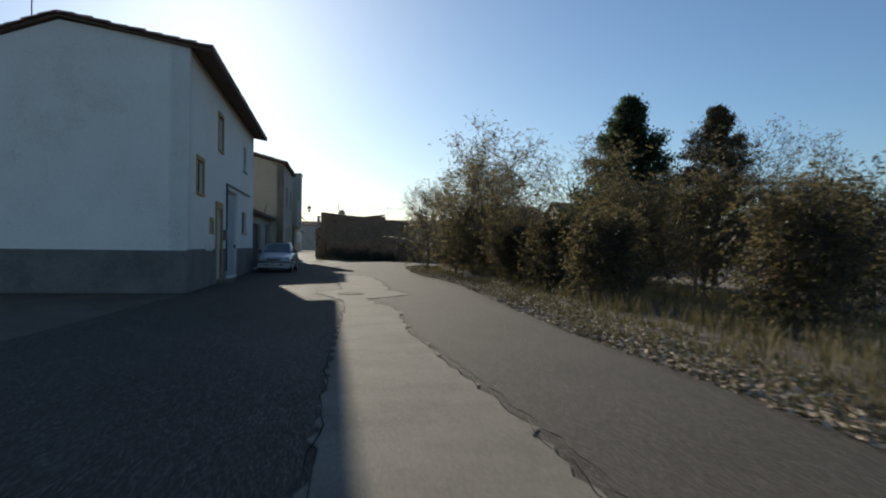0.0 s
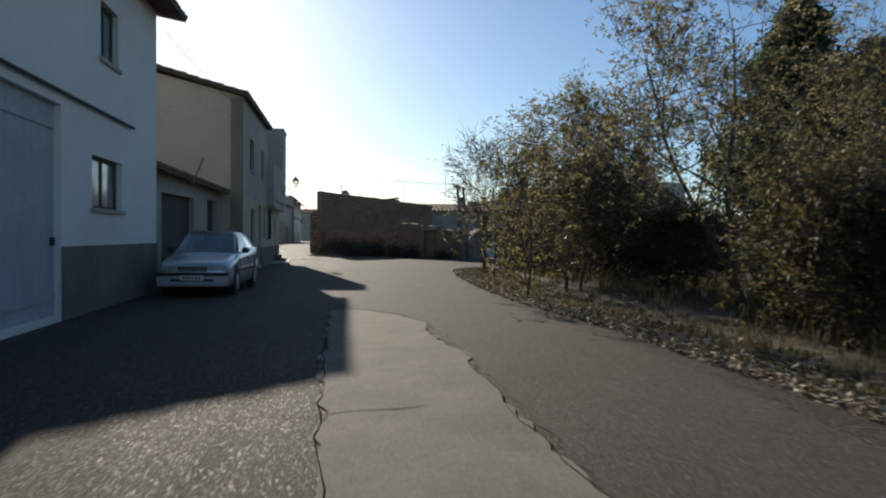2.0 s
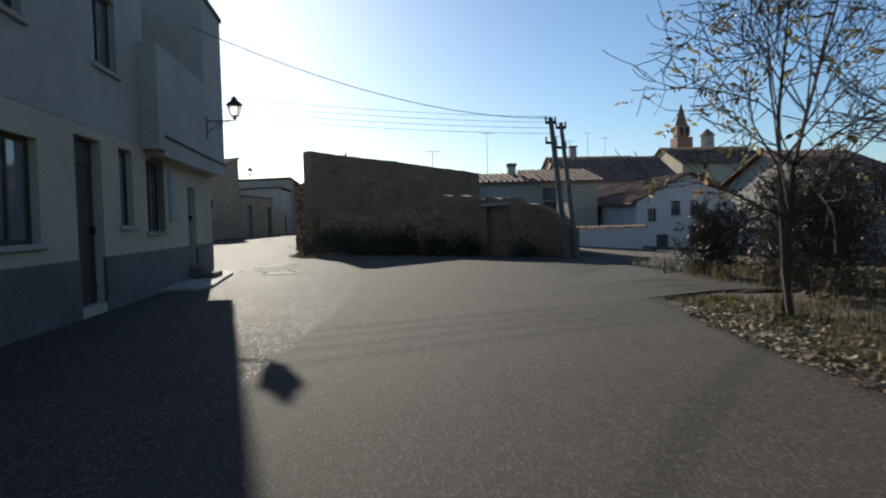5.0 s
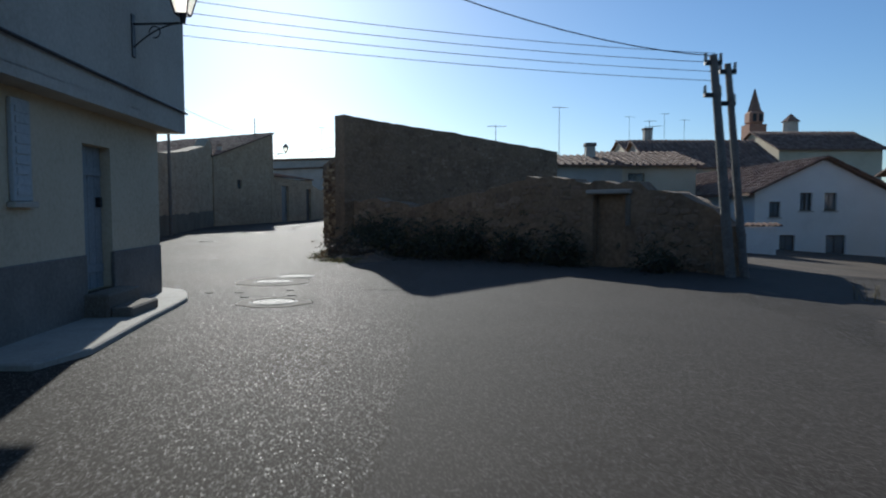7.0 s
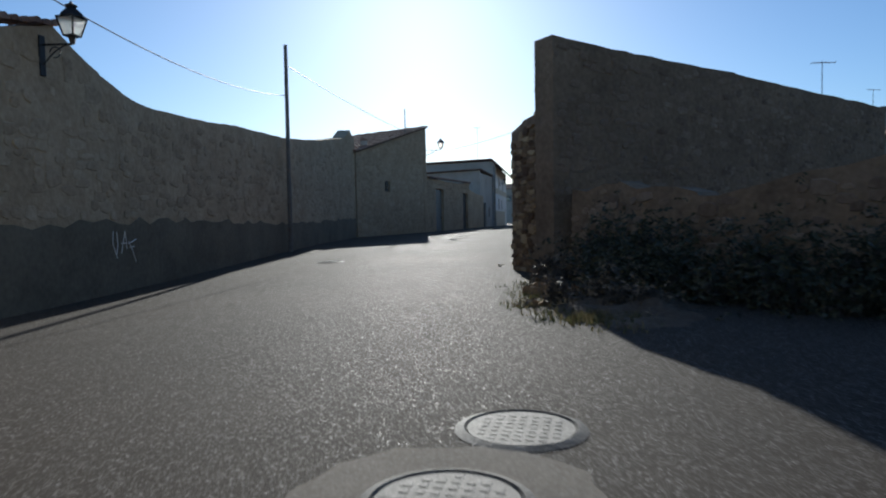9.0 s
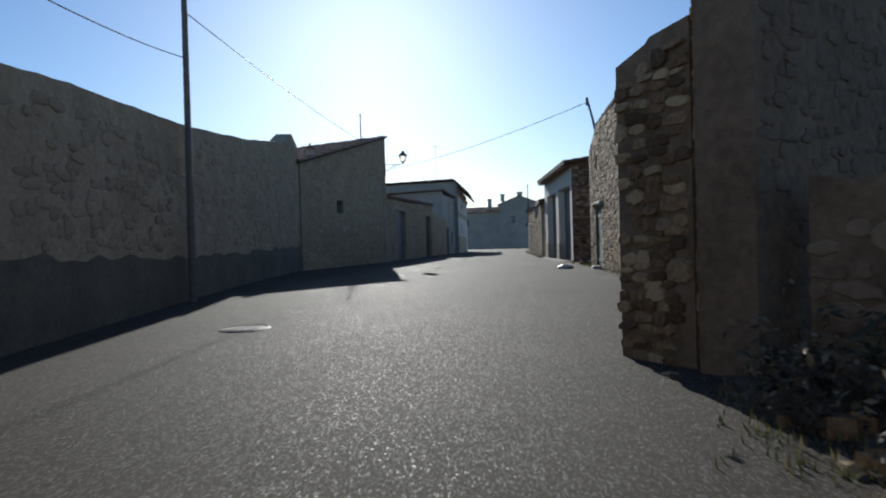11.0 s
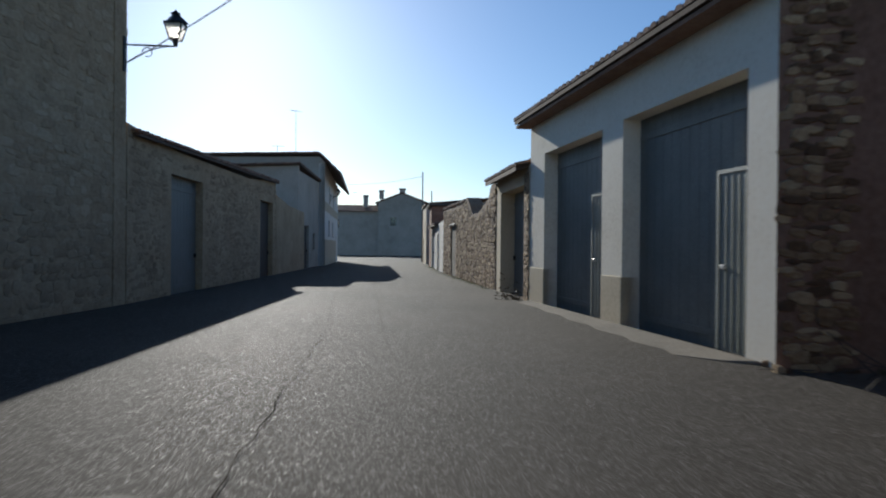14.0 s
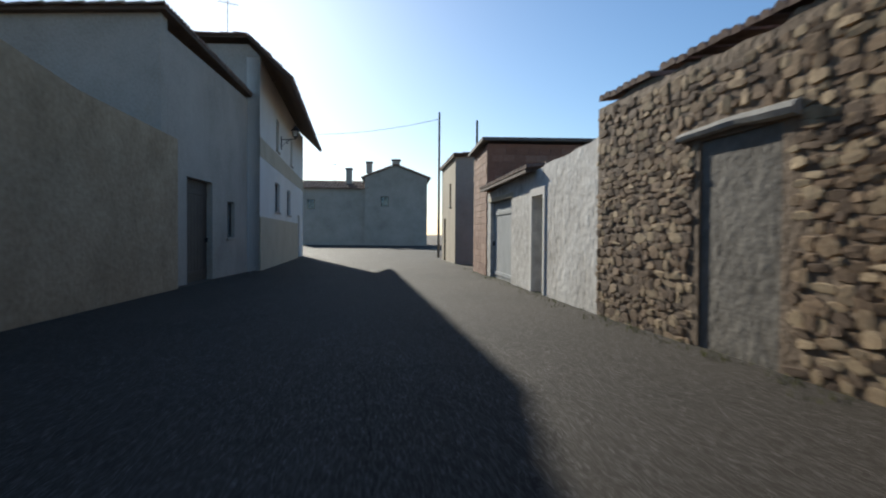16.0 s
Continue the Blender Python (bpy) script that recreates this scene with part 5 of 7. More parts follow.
rubble(long_barn, X0, X1, [(0, 3.9), (3, 3.7), (10, 3.75), (LX, 4.05)], [(2.3, 5.1, -1, 3.4), (11.5, 14.1, -1, 3.4)], -1, size=(0.14, 0.38), near=(4, 8, 1.5), seed=30, proud=0.009, drop=0.35, pale=True)
roof_slope(long_barn, (-10.14, 102.2, 3.82), (-9.98, 116.4, 4.12), (-15.0, 102.2, 4.6), (-15.0, 116.4, 4.9), seed=37, down=0.06)
part("back_wall", wall_mesh((-15.0, 116.3), (-15.0, 102.3), 4.5, 0.4), MUD, long_barn)
V0, V1 = (-12.7, 123.6), (-10.4, 123.6)
mV, LV = frame_of(V0, V1)
plain_house = thing("house", "plain grey-brown rendered house in shade with tiled eaves", "house")
part("near_wall", wall_mesh((-17.5, 123.6), V1, [(0, 5.5), (7.1, 5.8)], 0.4), GREY, plain_house, "stained grey-brown render")
part("street_wall", wall_mesh((-10.4, 124.01), (-10.3, 130.9), 5.5, 0.4, [(1.2, 3.2, 0.1, 2.6), (4.6, 5.4, 1.2, 2.2)]), GREY, plain_house)
plank_door(plain_house, frame_of((-10.4, 124.01), (-10.3, 130.9))[0], 1, 1.2, 3.2, 0.1, 2.6, 0.15, DARKWOOD, planks=8, name="gate", label="tall dark plank gate")
window(plain_house, frame_of((-10.4, 124.01), (-10.3, 130.9))[0], 1, 4.6, 5.4, 1.2, 2.2)
roof_slope(plain_house, (-10.25, 123.4, 5.82), (-10.15, 130.9, 5.62), (-17.5, 123.4, 5.55), (-17.5, 130.9, 5.5), seed=38, down=0.07)
yard_front = thing("stone_wall", "plain rendered yard wall between two houses in shade", "wall")
part("wall_core", wall_mesh((-10.12, 116.5), (-10.05, 123.55), [(0, 3.6), (3, 3.3), (7.05, 3.2)], 0.35), GLAREMUD, yard_front)

# ---- white house on the far corner ----
Z0, Z1 = (-9.93, 131.0), (-11.02, 148.5)
mZ, LZ = frame_of(Z0, Z1)
dZ = direction(Z0, Z1)
white_house = thing("house", "two-storey house with cream upper wall, white panel and stone foot", "house")
ZOPS = [(4.0, 5.6, 2.15, 3.25), (8.5, 10.1, 2.15, 3.25), (4.4, 5.4, 4.5, 5.7), (10.0, 11.0, 4.5, 5.7), (14.0, 15.2, 0.0, 2.3)]
part("street_wall", wall_mesh(Z0, Z1, 6.8, 0.4, ZOPS), WHITE, white_house, "white and cream painted street wall")
part("stone_foot", local_box(mZ, 0, 13.9, -0.04, 0.05, -0.3, 1.85, 0.01), CREAM, white_house, "ochre stone-clad foot")
part("upper_band", local_box(mZ, 0, LZ, -0.012, 0.01, 3.75, 4.35), CREAM, white_house, "cream painted band between the storeys")
for k, (a, b, c, d) in enumerate(ZOPS[:4]):
    window(white_house, mZ, 1, a, b, c, d, surround=None)
plank_door(white_house, mZ, 1, *ZOPS[4], 0.12, DARKWOOD)
ZG = [(0, 7.0), (8.65, 7.2), (9, 6.86)]
# Near gable in GREY for its shade; street and far walls are WHITE.
part("near_wall", wall_mesh(plus(Z0, dZ, 0, 9), Z0, ZG, 0.4), GREY, white_house, "gable wall in shade, the shade put into its grey colour")
part("far_wall", wall_mesh(Z1, plus(Z1, dZ, 0, 9), [(0, 6.86), (0.35, 7.2), (9, 7.0)], 0.4), WHITE, white_house)
roof_slope(white_house, (*plus(Z0, dZ, -0.3, -1.0), 6.1), (*plus(Z1, dZ, 0.3, -1.0), 6.1), (*plus(Z0, dZ, -0.3, 0.35), 7.4), (*plus(Z1, dZ, 0.3, 0.35), 7.4), seed=39, pitch=0.3)
roof_slope(white_house, (*plus(Z0, dZ, -0.3, 9.4), 7.1), (*plus(Z1, dZ, 0.3, 9.4), 7.1), (*plus(Z0, dZ, -0.3, 0.35), 7.4), (*plus(Z1, dZ, 0.3, 0.35), 7.4), seed=40, pitch=0.3)
lantern((-9.7, 136.8, 5.2), (-10.3, 137.0, 5.2))
antenna(-13.9, 143.0, 7.4, 5.2, 0.6)
antenna(-14.6, 139.0, 7.3, 1.8, 0.2)

# ---- houses closing the street ----
def far_house(name, label, x0, x1, y0, y1, eave, ridge, mat, windows=(), tiled=True, seed=1, base=-2.5, axis="x", group=""):
    """A plain distant house, ridge along x or y, with windows (x, z, w, h) on its near face."""
    h = thing(name, label, "house", group)
    ops = [(x - w / 2 - x0, x + w / 2 - x0, z, z + hh) for x, z, w, hh in windows]
    m_, l_ = frame_of((x0, y0), (x1, y0))
    if axis == "x":
        part("front_wall", wall_mesh((x0, y0), (x1, y0), eave, 0.35, ops, base=base), mat, h)
        part("back_wall", wall_mesh((x1, y1), (x0, y1), eave, 0.35, base=base), mat, h)
        prof = [(0, eave), ((y1 - y0) / 2, ridge), (y1 - y0, eave)]
        part("side_wall", wall_mesh((x1, y0 + 0.352), (x1, y1 - 0.352), [(0, top_at(prof, 0.352)), ((y1 - y0) / 2 - 0.352, ridge), (y1 - y0 - 0.704, top_at(prof, 0.352))], 0.35, base=base), mat, h)
        part("side_wall", wall_mesh((x0, y1 - 0.352), (x0, y0 + 0.352), [(0, top_at(prof, 0.352)), ((y1 - y0) / 2 - 0.352, ridge), (y1 - y0 - 0.704, top_at(prof, 0.352))], 0.35, base=base), mat, h)
        ym = (y0 + y1) / 2
        roof_slope(h, (x0 - 0.3, y0 - 0.4, eave), (x1 + 0.3, y0 - 0.4, eave), (x0 - 0.3, ym, ridge + 0.1), (x1 + 0.3, ym, ridge + 0.1), seed=seed, pitch=0.35, tiled=tiled, mat=TILE)
        roof_slope(h, (x0 - 0.3, y1 + 0.4, eave), (x1 + 0.3, y1 + 0.4, eave), (x0 - 0.3, ym, ridge + 0.1), (x1 + 0.3, ym, ridge + 0.1), tiled=False, mat=TILE)
    else:
        xm = (x0 + x1) / 2
        prof = [(0, eave), (xm - x0, ridge), (x1 - x0, eave)]
        part("front_wall", wall_mesh((x0, y0), (x1, y0), prof, 0.35, ops, base=base), mat, h)
        part("back_wall", wall_mesh((x1, y1), (x0, y1), prof, 0.35, base=base), mat, h)
        part("side_wall", wall_mesh((x1, y0 + 0.352), (x1, y1 - 0.352), eave, 0.35, base=base), mat, h)
        part("side_wall", wall_mesh((x0, y1 - 0.352), (x0, y0 + 0.352), eave, 0.35, base=base), mat, h)
        for xe, sd in ((x0 - 0.4, seed), (x1 + 0.4, seed + 50)):
            roof_slope(h, (xe, y0 - 0.3, eave - 0.05), (xe, y1 + 0.3, eave - 0.05), (xm, y0 - 0.3, ridge + 0.1), (xm, y1 + 0.3, ridge + 0.1), seed=sd, pitch=0.35, tiled=tiled, mat=TILE)
    for x, z, w, hh in windows:
        window(h, m_, 1, x - w / 2 - x0, x + w / 2 - x0, z, z + hh, depth=0.15)
    return h


def stack(x, y, z0, z1, w=0.7):
    c = thing("chimney", "plain grey rendered chimney stack on a far roof", "chimney", "far chimneys")
    bm = bmesh.new()
    box(bm, x - w / 2, x + w / 2, y - w / 2, y + w / 2, z0, z1 - 0.2)
    part("shaft", bm, GREY, c)
    bm = bmesh.new()
    box(bm, x - w * 0.62, x + w * 0.62, y - w * 0.62, y + w * 0.62, z1 - 0.2, z1)
    part("cap", bevelled(bm, 0.03), PLINTH, c)


far_house("house", "grey two-storey house closing the street, with a low tiled gable", -9.3, -2.1, 187, 197, 7.9, 9.3, GREY, [(-7.0, 4.5, 0.9, 1.2)], seed=41, axis="y")
far_house("house", "lower grey house beside the gabled one at the street's end", -17.5, -9.28, 187.4, 196, 6.6, 7.7, GREY, [(-15.5, 4.2, 0.9, 1.1)], seed=42)
stack(-11.3, 190, 7.0, 9.2)
stack(-5.7, 190, 8.2, 10.3, 0.9)
stack(-8.9, 190, 8.6, 10.0)
antenna(-13.0, 190, 7.5, 2.2, 0.8)
cable((-3.35, 145.9, 7.6), (-11.0, 148.3, 7.0), 0.25, 0.012)
cable((-0.1, 89.7, 5.95), (-10.28, 102.0, 5.3), 0.25, 0.012)

# ---- village beyond the ruined barn ----
far_house("house", "grey rendered house behind the ruined barn", 6.4, 12.0, 84, 92, 3.5, 4.2, GREY, seed=43)
far_house("house", "cream house with a small balcony beyond the low white wall", 12.4, 16.5, 86, 95, 3.6, 4.6, CREAM, [(13.3, 0.7, 0.9, 1.6), (13.3, 2.4, 0.9, 0.8)], seed=44)
far_house("house", "long white house with small dark windows below the road", 16.9, 23.0, 80, 94, 2.0, 3.5, WHITE, [(17.8, 0.9, 0.5, 0.7), (19.2, 1.2, 0.55, 0.8), (20.3, 1.2, 0.55, 0.8), (18.4, -0.9, 0.7, 1.0), (20.6, -0.9, 0.9, 1.0)], seed=45, axis="y")
far_house("house", "grey house with a broad tiled roof higher in the village", 18.0, 27.0, 98, 108, 4.2, 6.6, GREY, [(20, 2.4, 0.8, 1.0)], seed=46)
far_house("house", "house with a red tiled roof on the village slope", 20.5, 29.5, 112, 122, 6.0, 8.0, CREAM, [(23, 3.8, 0.9, 1.1), (26, 3.8, 0.9, 1.1)], seed=47)
far_house("house", "tall cream house on the village slope", 32, 41, 108, 118, 6.4, 8.4, CREAM, [(34, 3.6, 1, 1.3), (37, 3.6, 1, 1.3)], seed=48)
far_house("house", "white house among the trees beside the road", 20.2, 23.6, 69, 76, 2.6, 3.9, GREY, [(21, 1.4, 0.7, 1.0), (23, 1.4, 0.7, 1.0), (21, -0.9, 0.8, 1.2)], seed=49)
stack(23.0, 116, 6.5, 9.2)
stack(11.0, 87, 3.6, 4.9, 0.5)
low_wall = thing("low_wall", "low whitewashed wall with a tile coping beside the lower lane", "wall")
part("wall_core", wall_mesh((11.5, 75.2), (15.3, 74.8), 0.6, 0.25, base=-2.0), WHITE, low_wall)
bm = bmesh.new()
tiles(bm, (11.4, 75.1, 0.6), (15.4, 74.7, 0.6), (11.4, 75.5, 0.72), (15.4, 75.1, 0.72), seed=50)
tagged(part("coping_tiles", bm, TILE, low_wall), kind="stuff")
tower = thing("church_tower", "slim brick church tower with a pointed spire on the skyline", "tower")
bm = bmesh.new()
box(bm, 70.6, 74.4, 198, 202, -5, 20)
part("shaft", bm, BRICK, tower)
bm = bmesh.new()
box(bm, 70.9, 74.1, 198.3, 201.7, 20, 23)
bevelled(bm, 0.5)
part("belfry", bm, BRICK, tower)
# Black slabs on the belfry face stand in for shaded openings.
for dx in (-0.7, 0.7):
    bm = bmesh.new()
    box(bm, 72.5 + dx - 0.4, 72.5 + dx + 0.4, 198.15, 198.35, 20.6, 22.3)
    part("bell_opening_shade", bm, BLACKPLASTICVOIDS, tower)
bm = bmesh.new()
cyl(bm, (72.5, 200, 23), (72.5, 200, 28), 1.5, 0.12, 8)
part("spire", bm, TILE, tower)
cupola = thing("bell_gable", "stone bell turret above the village roofs", "turret")
bm = bmesh.new()
box(bm, 52, 62, 150, 160, -5, 12.2)
part("hall", bm, GREY, cupola)
bm = bmesh.new()
cyl(bm, (56.3, 153, 12.2), (56.3, 153, 14.6), 1.2, 1.1, 8)
part("drum", bm, GREY, cupola)
bm = bmesh.new()
cyl(bm, (56.3, 153, 14.6), (56.3, 153, 15.8), 1.4, 0.1, 8)
part("cap", bm, TILE, cupola)
for x, y, z, h in ((9.9, 90.5, 3.6, 3.85), (5.7, 85.8, 3.0, 2.75), (16.0, 92, 4.3, 2.2), (21.5, 117, 7.5, 3.0), (19.5, 104, 6.0, 2.4), (25.0, 117, 7.6, 3.2), (27.0, 117, 7.4, 2.8)):
    antenna(x, y, z, h, random.uniform(-0.6, 0.6))
utility_pole(8.42, 62.75, 4.2, 0.1, "weathered wooden utility pole with insulators by the ruined barn", True, (-0.45, 0.05), reach=0.16)
utility_pole(8.78, 62.95, 4.1, 0.085, "weathered wooden stay pole with insulators by the ruined barn", True, (-0.45, 0.05), reach=0.16)
for k in range(4):
    cable((8.0, 62.8, 4.2 - 0.17 * k), (-1.6 - 0.5 * k, 60.3, 4.5 - 0.12 * k), 0.12, 0.006)
cable((-0.95, 57.6, 5.4), (8.0, 62.8, 4.15), 0.5, 0.01)
# ---- manholes and road details ----
def manhole(x, y, r=0.36, label="round cast-iron manhole cover with a studded pattern in the road", patch=0.0, plain=None):
    z = ground_z(x, y) + (0.01 if plain else 0.0)
    mh = thing("manhole_cover", label, "manhole cover", "manhole covers", at=(x, y, z))
    bm = bmesh.new()
    n = 32
    for r0, r1, z0, z1 in ((r, r - 0.05, 0.004, 0.02), (r - 0.05, r - 0.06, 0.02, 0.008)):
        a = [bm.verts.new((math.cos(i * math.tau / n) * r0, math.sin(i * math.tau / n) * r0, z0)) for i in range(n)]
        b = [bm.verts.new((math.cos(i * math.tau / n) * r1, math.sin(i * math.tau / n) * r1, z1)) for i in range(n)]
        for i in range(n):
            bm.faces.new((a[i], a[(i + 1) % n], b[(i + 1) % n], b[i]))
    part("rim", bm, plain or WORNIRON, mh)
    bm = bmesh.new()
    cyl(bm, (0, 0, -0.02), (0, 0, 0.012), r - 0.065, n=28)
    lid = part("lid", bm, plain or WORNIRON, mh)
    bm = bmesh.new()
    for i in range(-4, 5):
        for j in range(-4, 5):
            if math.hypot(i, j) * 0.062 < r - 0.1:
                box(bm, i * 0.062 - 0.018, i * 0.062 + 0.018, j * 0.062 - 0.018, j * 0.062 + 0.018, 0.012, 0.0145)
    if not plain:
        tagged(part("stud_pattern", bm, WORNIRON, lid), kind="stuff")
    else:
        bm.free()
    if patch:
        bm = bmesh.new()
        rnd = random.Random(int(x * 100))
        ring = [(math.cos(i * math.tau / 26) * patch * rnd.uniform(0.92, 1.08), math.sin(i * math.tau / 26) * patch * rnd.uniform(0.9, 1.05), 0.006) for i in range(26)]
        slab(bm, ring, 0.02)
        part("collar", bm, CONCRETE, mh, "rough concrete collar around the cover")
    return mh


DULLIRON = material("dull_cast_iron", ((0.04, 0.036, 0.03), (0.08, 0.072, 0.06), (0.15, 0.135, 0.115)), grain=50, stain=6, rough=0.85, bump=0.8, specular=0.2)
WORNIRON = material("worn_cast_iron", ((0.05, 0.047, 0.042), (0.1, 0.094, 0.085), (0.2, 0.19, 0.175)), grain=50, stain=6, rough=0.7, bump=1.0, metal=0.15, specular=0.3)
manhole(4.01, 26.8, 0.34, label="round manhole cover with a concrete-filled lid in the patch", plain=CONCRETE)
manhole(0.57, 59.16, 0.34, patch=0.5)
manhole(-0.08, 61.72, 0.35, patch=0.65)
manhole(0.1, 62.65, 0.34)
manhole(-5.69, 74.17, 0.34)
manhole(-5.83, 90.63, 0.36, patch=0.45)
for x, y in ((-0.23, 60.23), (-0.68, 60.21), (0.49, 60.52), (0.65, 59.91), (0.0, 59.72)):
    bm = bmesh.new()
    cyl(bm, (x, y, -0.01), (x, y, 0.009), 0.065, n=14)
    tagged(link("valve_cover", bm, DULLIRON), "small round worn iron valve cover in the road", "valve cover", "valve covers")


def crack(points, width, seed, label):
    """A narrow dark seam in the asphalt."""
    rnd = random.Random(seed)
    pts = []
    for (x0, y0), (x1, y1) in zip(points, points[1:]):
        n = max(2, int(math.hypot(x1 - x0, y1 - y0) / 0.25))
        pts += [(x0 + (x1 - x0) * i / n + rnd.uniform(-0.04, 0.04), y0 + (y1 - y0) * i / n + rnd.uniform(-0.04, 0.04)) for i in range(n)]
    bm = bmesh.new()
    last = None
    for (x0, y0), (x1, y1) in zip(pts, pts[1:]):
        d = Vector((x1 - x0, y1 - y0)).normalized()
        w = width * rnd.uniform(0.3, 1.0)
        pair = [bm.verts.new((x0 - d.y * w, y0 + d.x * w, ground_z(x0, y0) + 0.016)), bm.verts.new((x0 + d.y * w, y0 - d.x * w, ground_z(x0, y0) + 0.016))]
        if last:
            bm.faces.new((last[0], last[1], pair[1], pair[0]))
        last = pair
    tagged(link("road_crack", bm, TAR), label, "road crack", kind="structure")


TAR = material("dark_tar", ((0.02, 0.017, 0.014), (0.032, 0.027, 0.022), (0.05, 0.043, 0.036)), grain=30, stain=3, rough=1.0, specular=0.0)
left_edge = [(a, y) for y, a, b in PATCH]
right_edge = [(b, y) for y, a, b in PATCH]
crack(left_edge, 0.006, 71, "dark broken joint along the concrete repair")
crack(right_edge, 0.004, 72, "dark broken joint along the concrete repair")
crack([(3.09, 39.9), (3.99, 39.9), (4.6, 40.1)], 0.012, 73, "thin crack across the asphalt")
crack([(3.23, 30.6), (4.24, 30.9), (4.74, 30.8)], 0.012, 74, "thin joint across the concrete repair")
crack([(-6.2, 80.5), (-5.2, 84.5), (-5.3, 91.0), (-5.6, 98.0), (-6.4, 106.0)], 0.006, 75, "long tarred seam along the street")
crack([(-4.6, 96.0), (-5.3, 106.0), (-6.0, 116.0)], 0.0035, 77, "thin seam along the street")

# ---- parked car ----
def car(at, turn):
    """A 1990s silver saloon, nose towards -y, 4.35 m long and 1.7 m wide."""
    c = thing("car", "silver 1990s saloon car with black trim parked by the wall", "car", at=at)
    c.rotation_euler = (0, 0, turn)
    c.scale = (0.84, 0.84, 0.94)
    # stations from nose to tail: y, half width, sill, shoulder
    st = [(-2.2, 0.62, 0.34, 0.60), (-2.16, 0.76, 0.24, 0.675), (-2.02, 0.82, 0.2, 0.725), (-1.75, 0.84, 0.19, 0.775), (-1.4, 0.845, 0.18, 0.825), (-0.98, 0.85, 0.18, 0.89), (-0.4, 0.85, 0.18, 0.915), (0.3, 0.85, 0.18, 0.93), (1.1, 0.85, 0.18, 0.955), (1.6, 0.845, 0.19, 0.985), (1.95, 0.83, 0.22, 1.0), (2.12, 0.8, 0.26, 0.99), (2.19, 0.74, 0.34, 0.9)]
    bm = bmesh.new()
    rings = []
    for y, w, z0, z1 in st:
        half = [(0.88, z0), (0.985, z0 + 0.07), (1.0, z0 + (z1 - z0) * 0.45), (0.99, z1 - 0.16), (0.955, z1 - 0.05), (0.9, z1 - 0.008), (0.78, z1 + 0.006), (0.4, z1 + 0.022)]
        prof = [(-w * a, b) for a, b in half] + [(0, z1 + 0.027)] + [(w * a, b) for a, b in half[::-1]] + [(0, z0)]
        rings.append([bm.verts.new((x, y, z)) for x, z in prof])
    k = len(rings[0])
    for a, b in zip(rings, rings[1:]):
        for i in range(k):
            bm.faces.new((a[i], a[(i + 1) % k], b[(i + 1) % k], b[i]))
    bm.faces.new(rings[0])
    bm.faces.new(rings[-1][::-1])
    bmesh.ops.recalc_face_normals(bm, faces=bm.faces[:])
    body = part("body", bm, CARPAINT, c, "silver painted body", smooth=True)
    # shut lines of the bonnet and doors, black discs for the shade in the wheel arches, lower intake
    for s in (-1, 1):
        for y in (-0.92, 0.36, 1.28):
            bm = bmesh.new()
            box(bm, min(s * 0.835, s * 0.853), max(s * 0.835, s * 0.853), y - 0.006, y + 0.006, 0.3, 0.8)
            part("door_gap", bm, BLACKPLASTICVOIDS, body)
        for y in (-1.33, 1.27):
            bm = bmesh.new()
            cyl(bm, (s * 0.7, y, 0.3), (s * 0.852, y, 0.3), 0.36, n=28)
            part("wheel_arch_shade", bm, BLACKPLASTICVOIDS, body, "black disc standing in for the shaded wheel arch gap")
    bm = bmesh.new()
    box(bm, -0.5, 0.5, -2.262, -2.2, 0.335, 0.385)
    part("air_intake", bevelled(bm, 0.01), BLACKPLASTICVOIDS, body)
    # roof and pillars
    bm = bmesh.new()
    rows = []
    for y, w, z in ((-0.2, 0.575, 1.352), (-0.05, 0.59, 1.378), (0.3, 0.6, 1.4), (0.7, 0.595, 1.395), (1.0, 0.575, 1.37), (1.14, 0.56, 1.338)):
        rows.append([bm.verts.new((x * w, y, z - d)) for x, d in ((-1.04, 0.05), (-0.98, 0.012), (-0.8, 0.0), (0, -0.012), (0.8, 0.0), (0.98, 0.012), (1.04, 0.05))])
    for a, b in zip(rows, rows[1:]):
        for i in range(6):
            bm.faces.new((a[i], a[i + 1], b[i + 1], b[i]))
    bmesh.ops.solidify(bm, geom=bm.faces[:], thickness=0.02)
    bmesh.ops.recalc_face_normals(bm, faces=bm.faces[:])
    part("roof_panel", bm, CARPAINT, c, smooth=True)
    for s in (-1, 1):
        for lo, hi, w0, w1 in (((s * 0.735, -0.93, 0.89), (s * 0.585, -0.18, 1.345), 0.045, 0.045), ((s * 0.8, 0.33, 0.92), (s * 0.612, 0.4, 1.375), 0.05, 0.045), ((s * 0.765, 1.5, 0.97), (s * 0.575, 1.08, 1.34), 0.15, 0.07)):
            bm = bmesh.new()
            x0, y0, z0 = lo
            x1, y1, z1 = hi
            t = s * 0.03
            hexa(bm, [(x0 - t, y0 - w0, z0), (x0 + t * 0.3, y0 - w0, z0), (x0 + t * 0.3, y0 + w0, z0), (x0 - t, y0 + w0, z0), (x1 - t, y1 - w1, z1), (x1 + t * 0.3, y1 - w1, z1), (x1 + t * 0.3, y1 + w1, z1), (x1 - t, y1 + w1, z1)])
            bmesh.ops.recalc_face_normals(bm, faces=bm.faces[:])
            part("pillar", bm, CARPAINT, c)

    def pane(name, ring):
        b2 = bmesh.new()
        v = [Vector(p) for p in ring]
        n = (v[1] - v[0]).cross(v[2] - v[0]).normalized() * 0.006
        lo, hi = [b2.verts.new(p) for p in v], [b2.verts.new(p + n) for p in v]
        b2.faces.new(lo[::-1])
        b2.faces.new(hi)
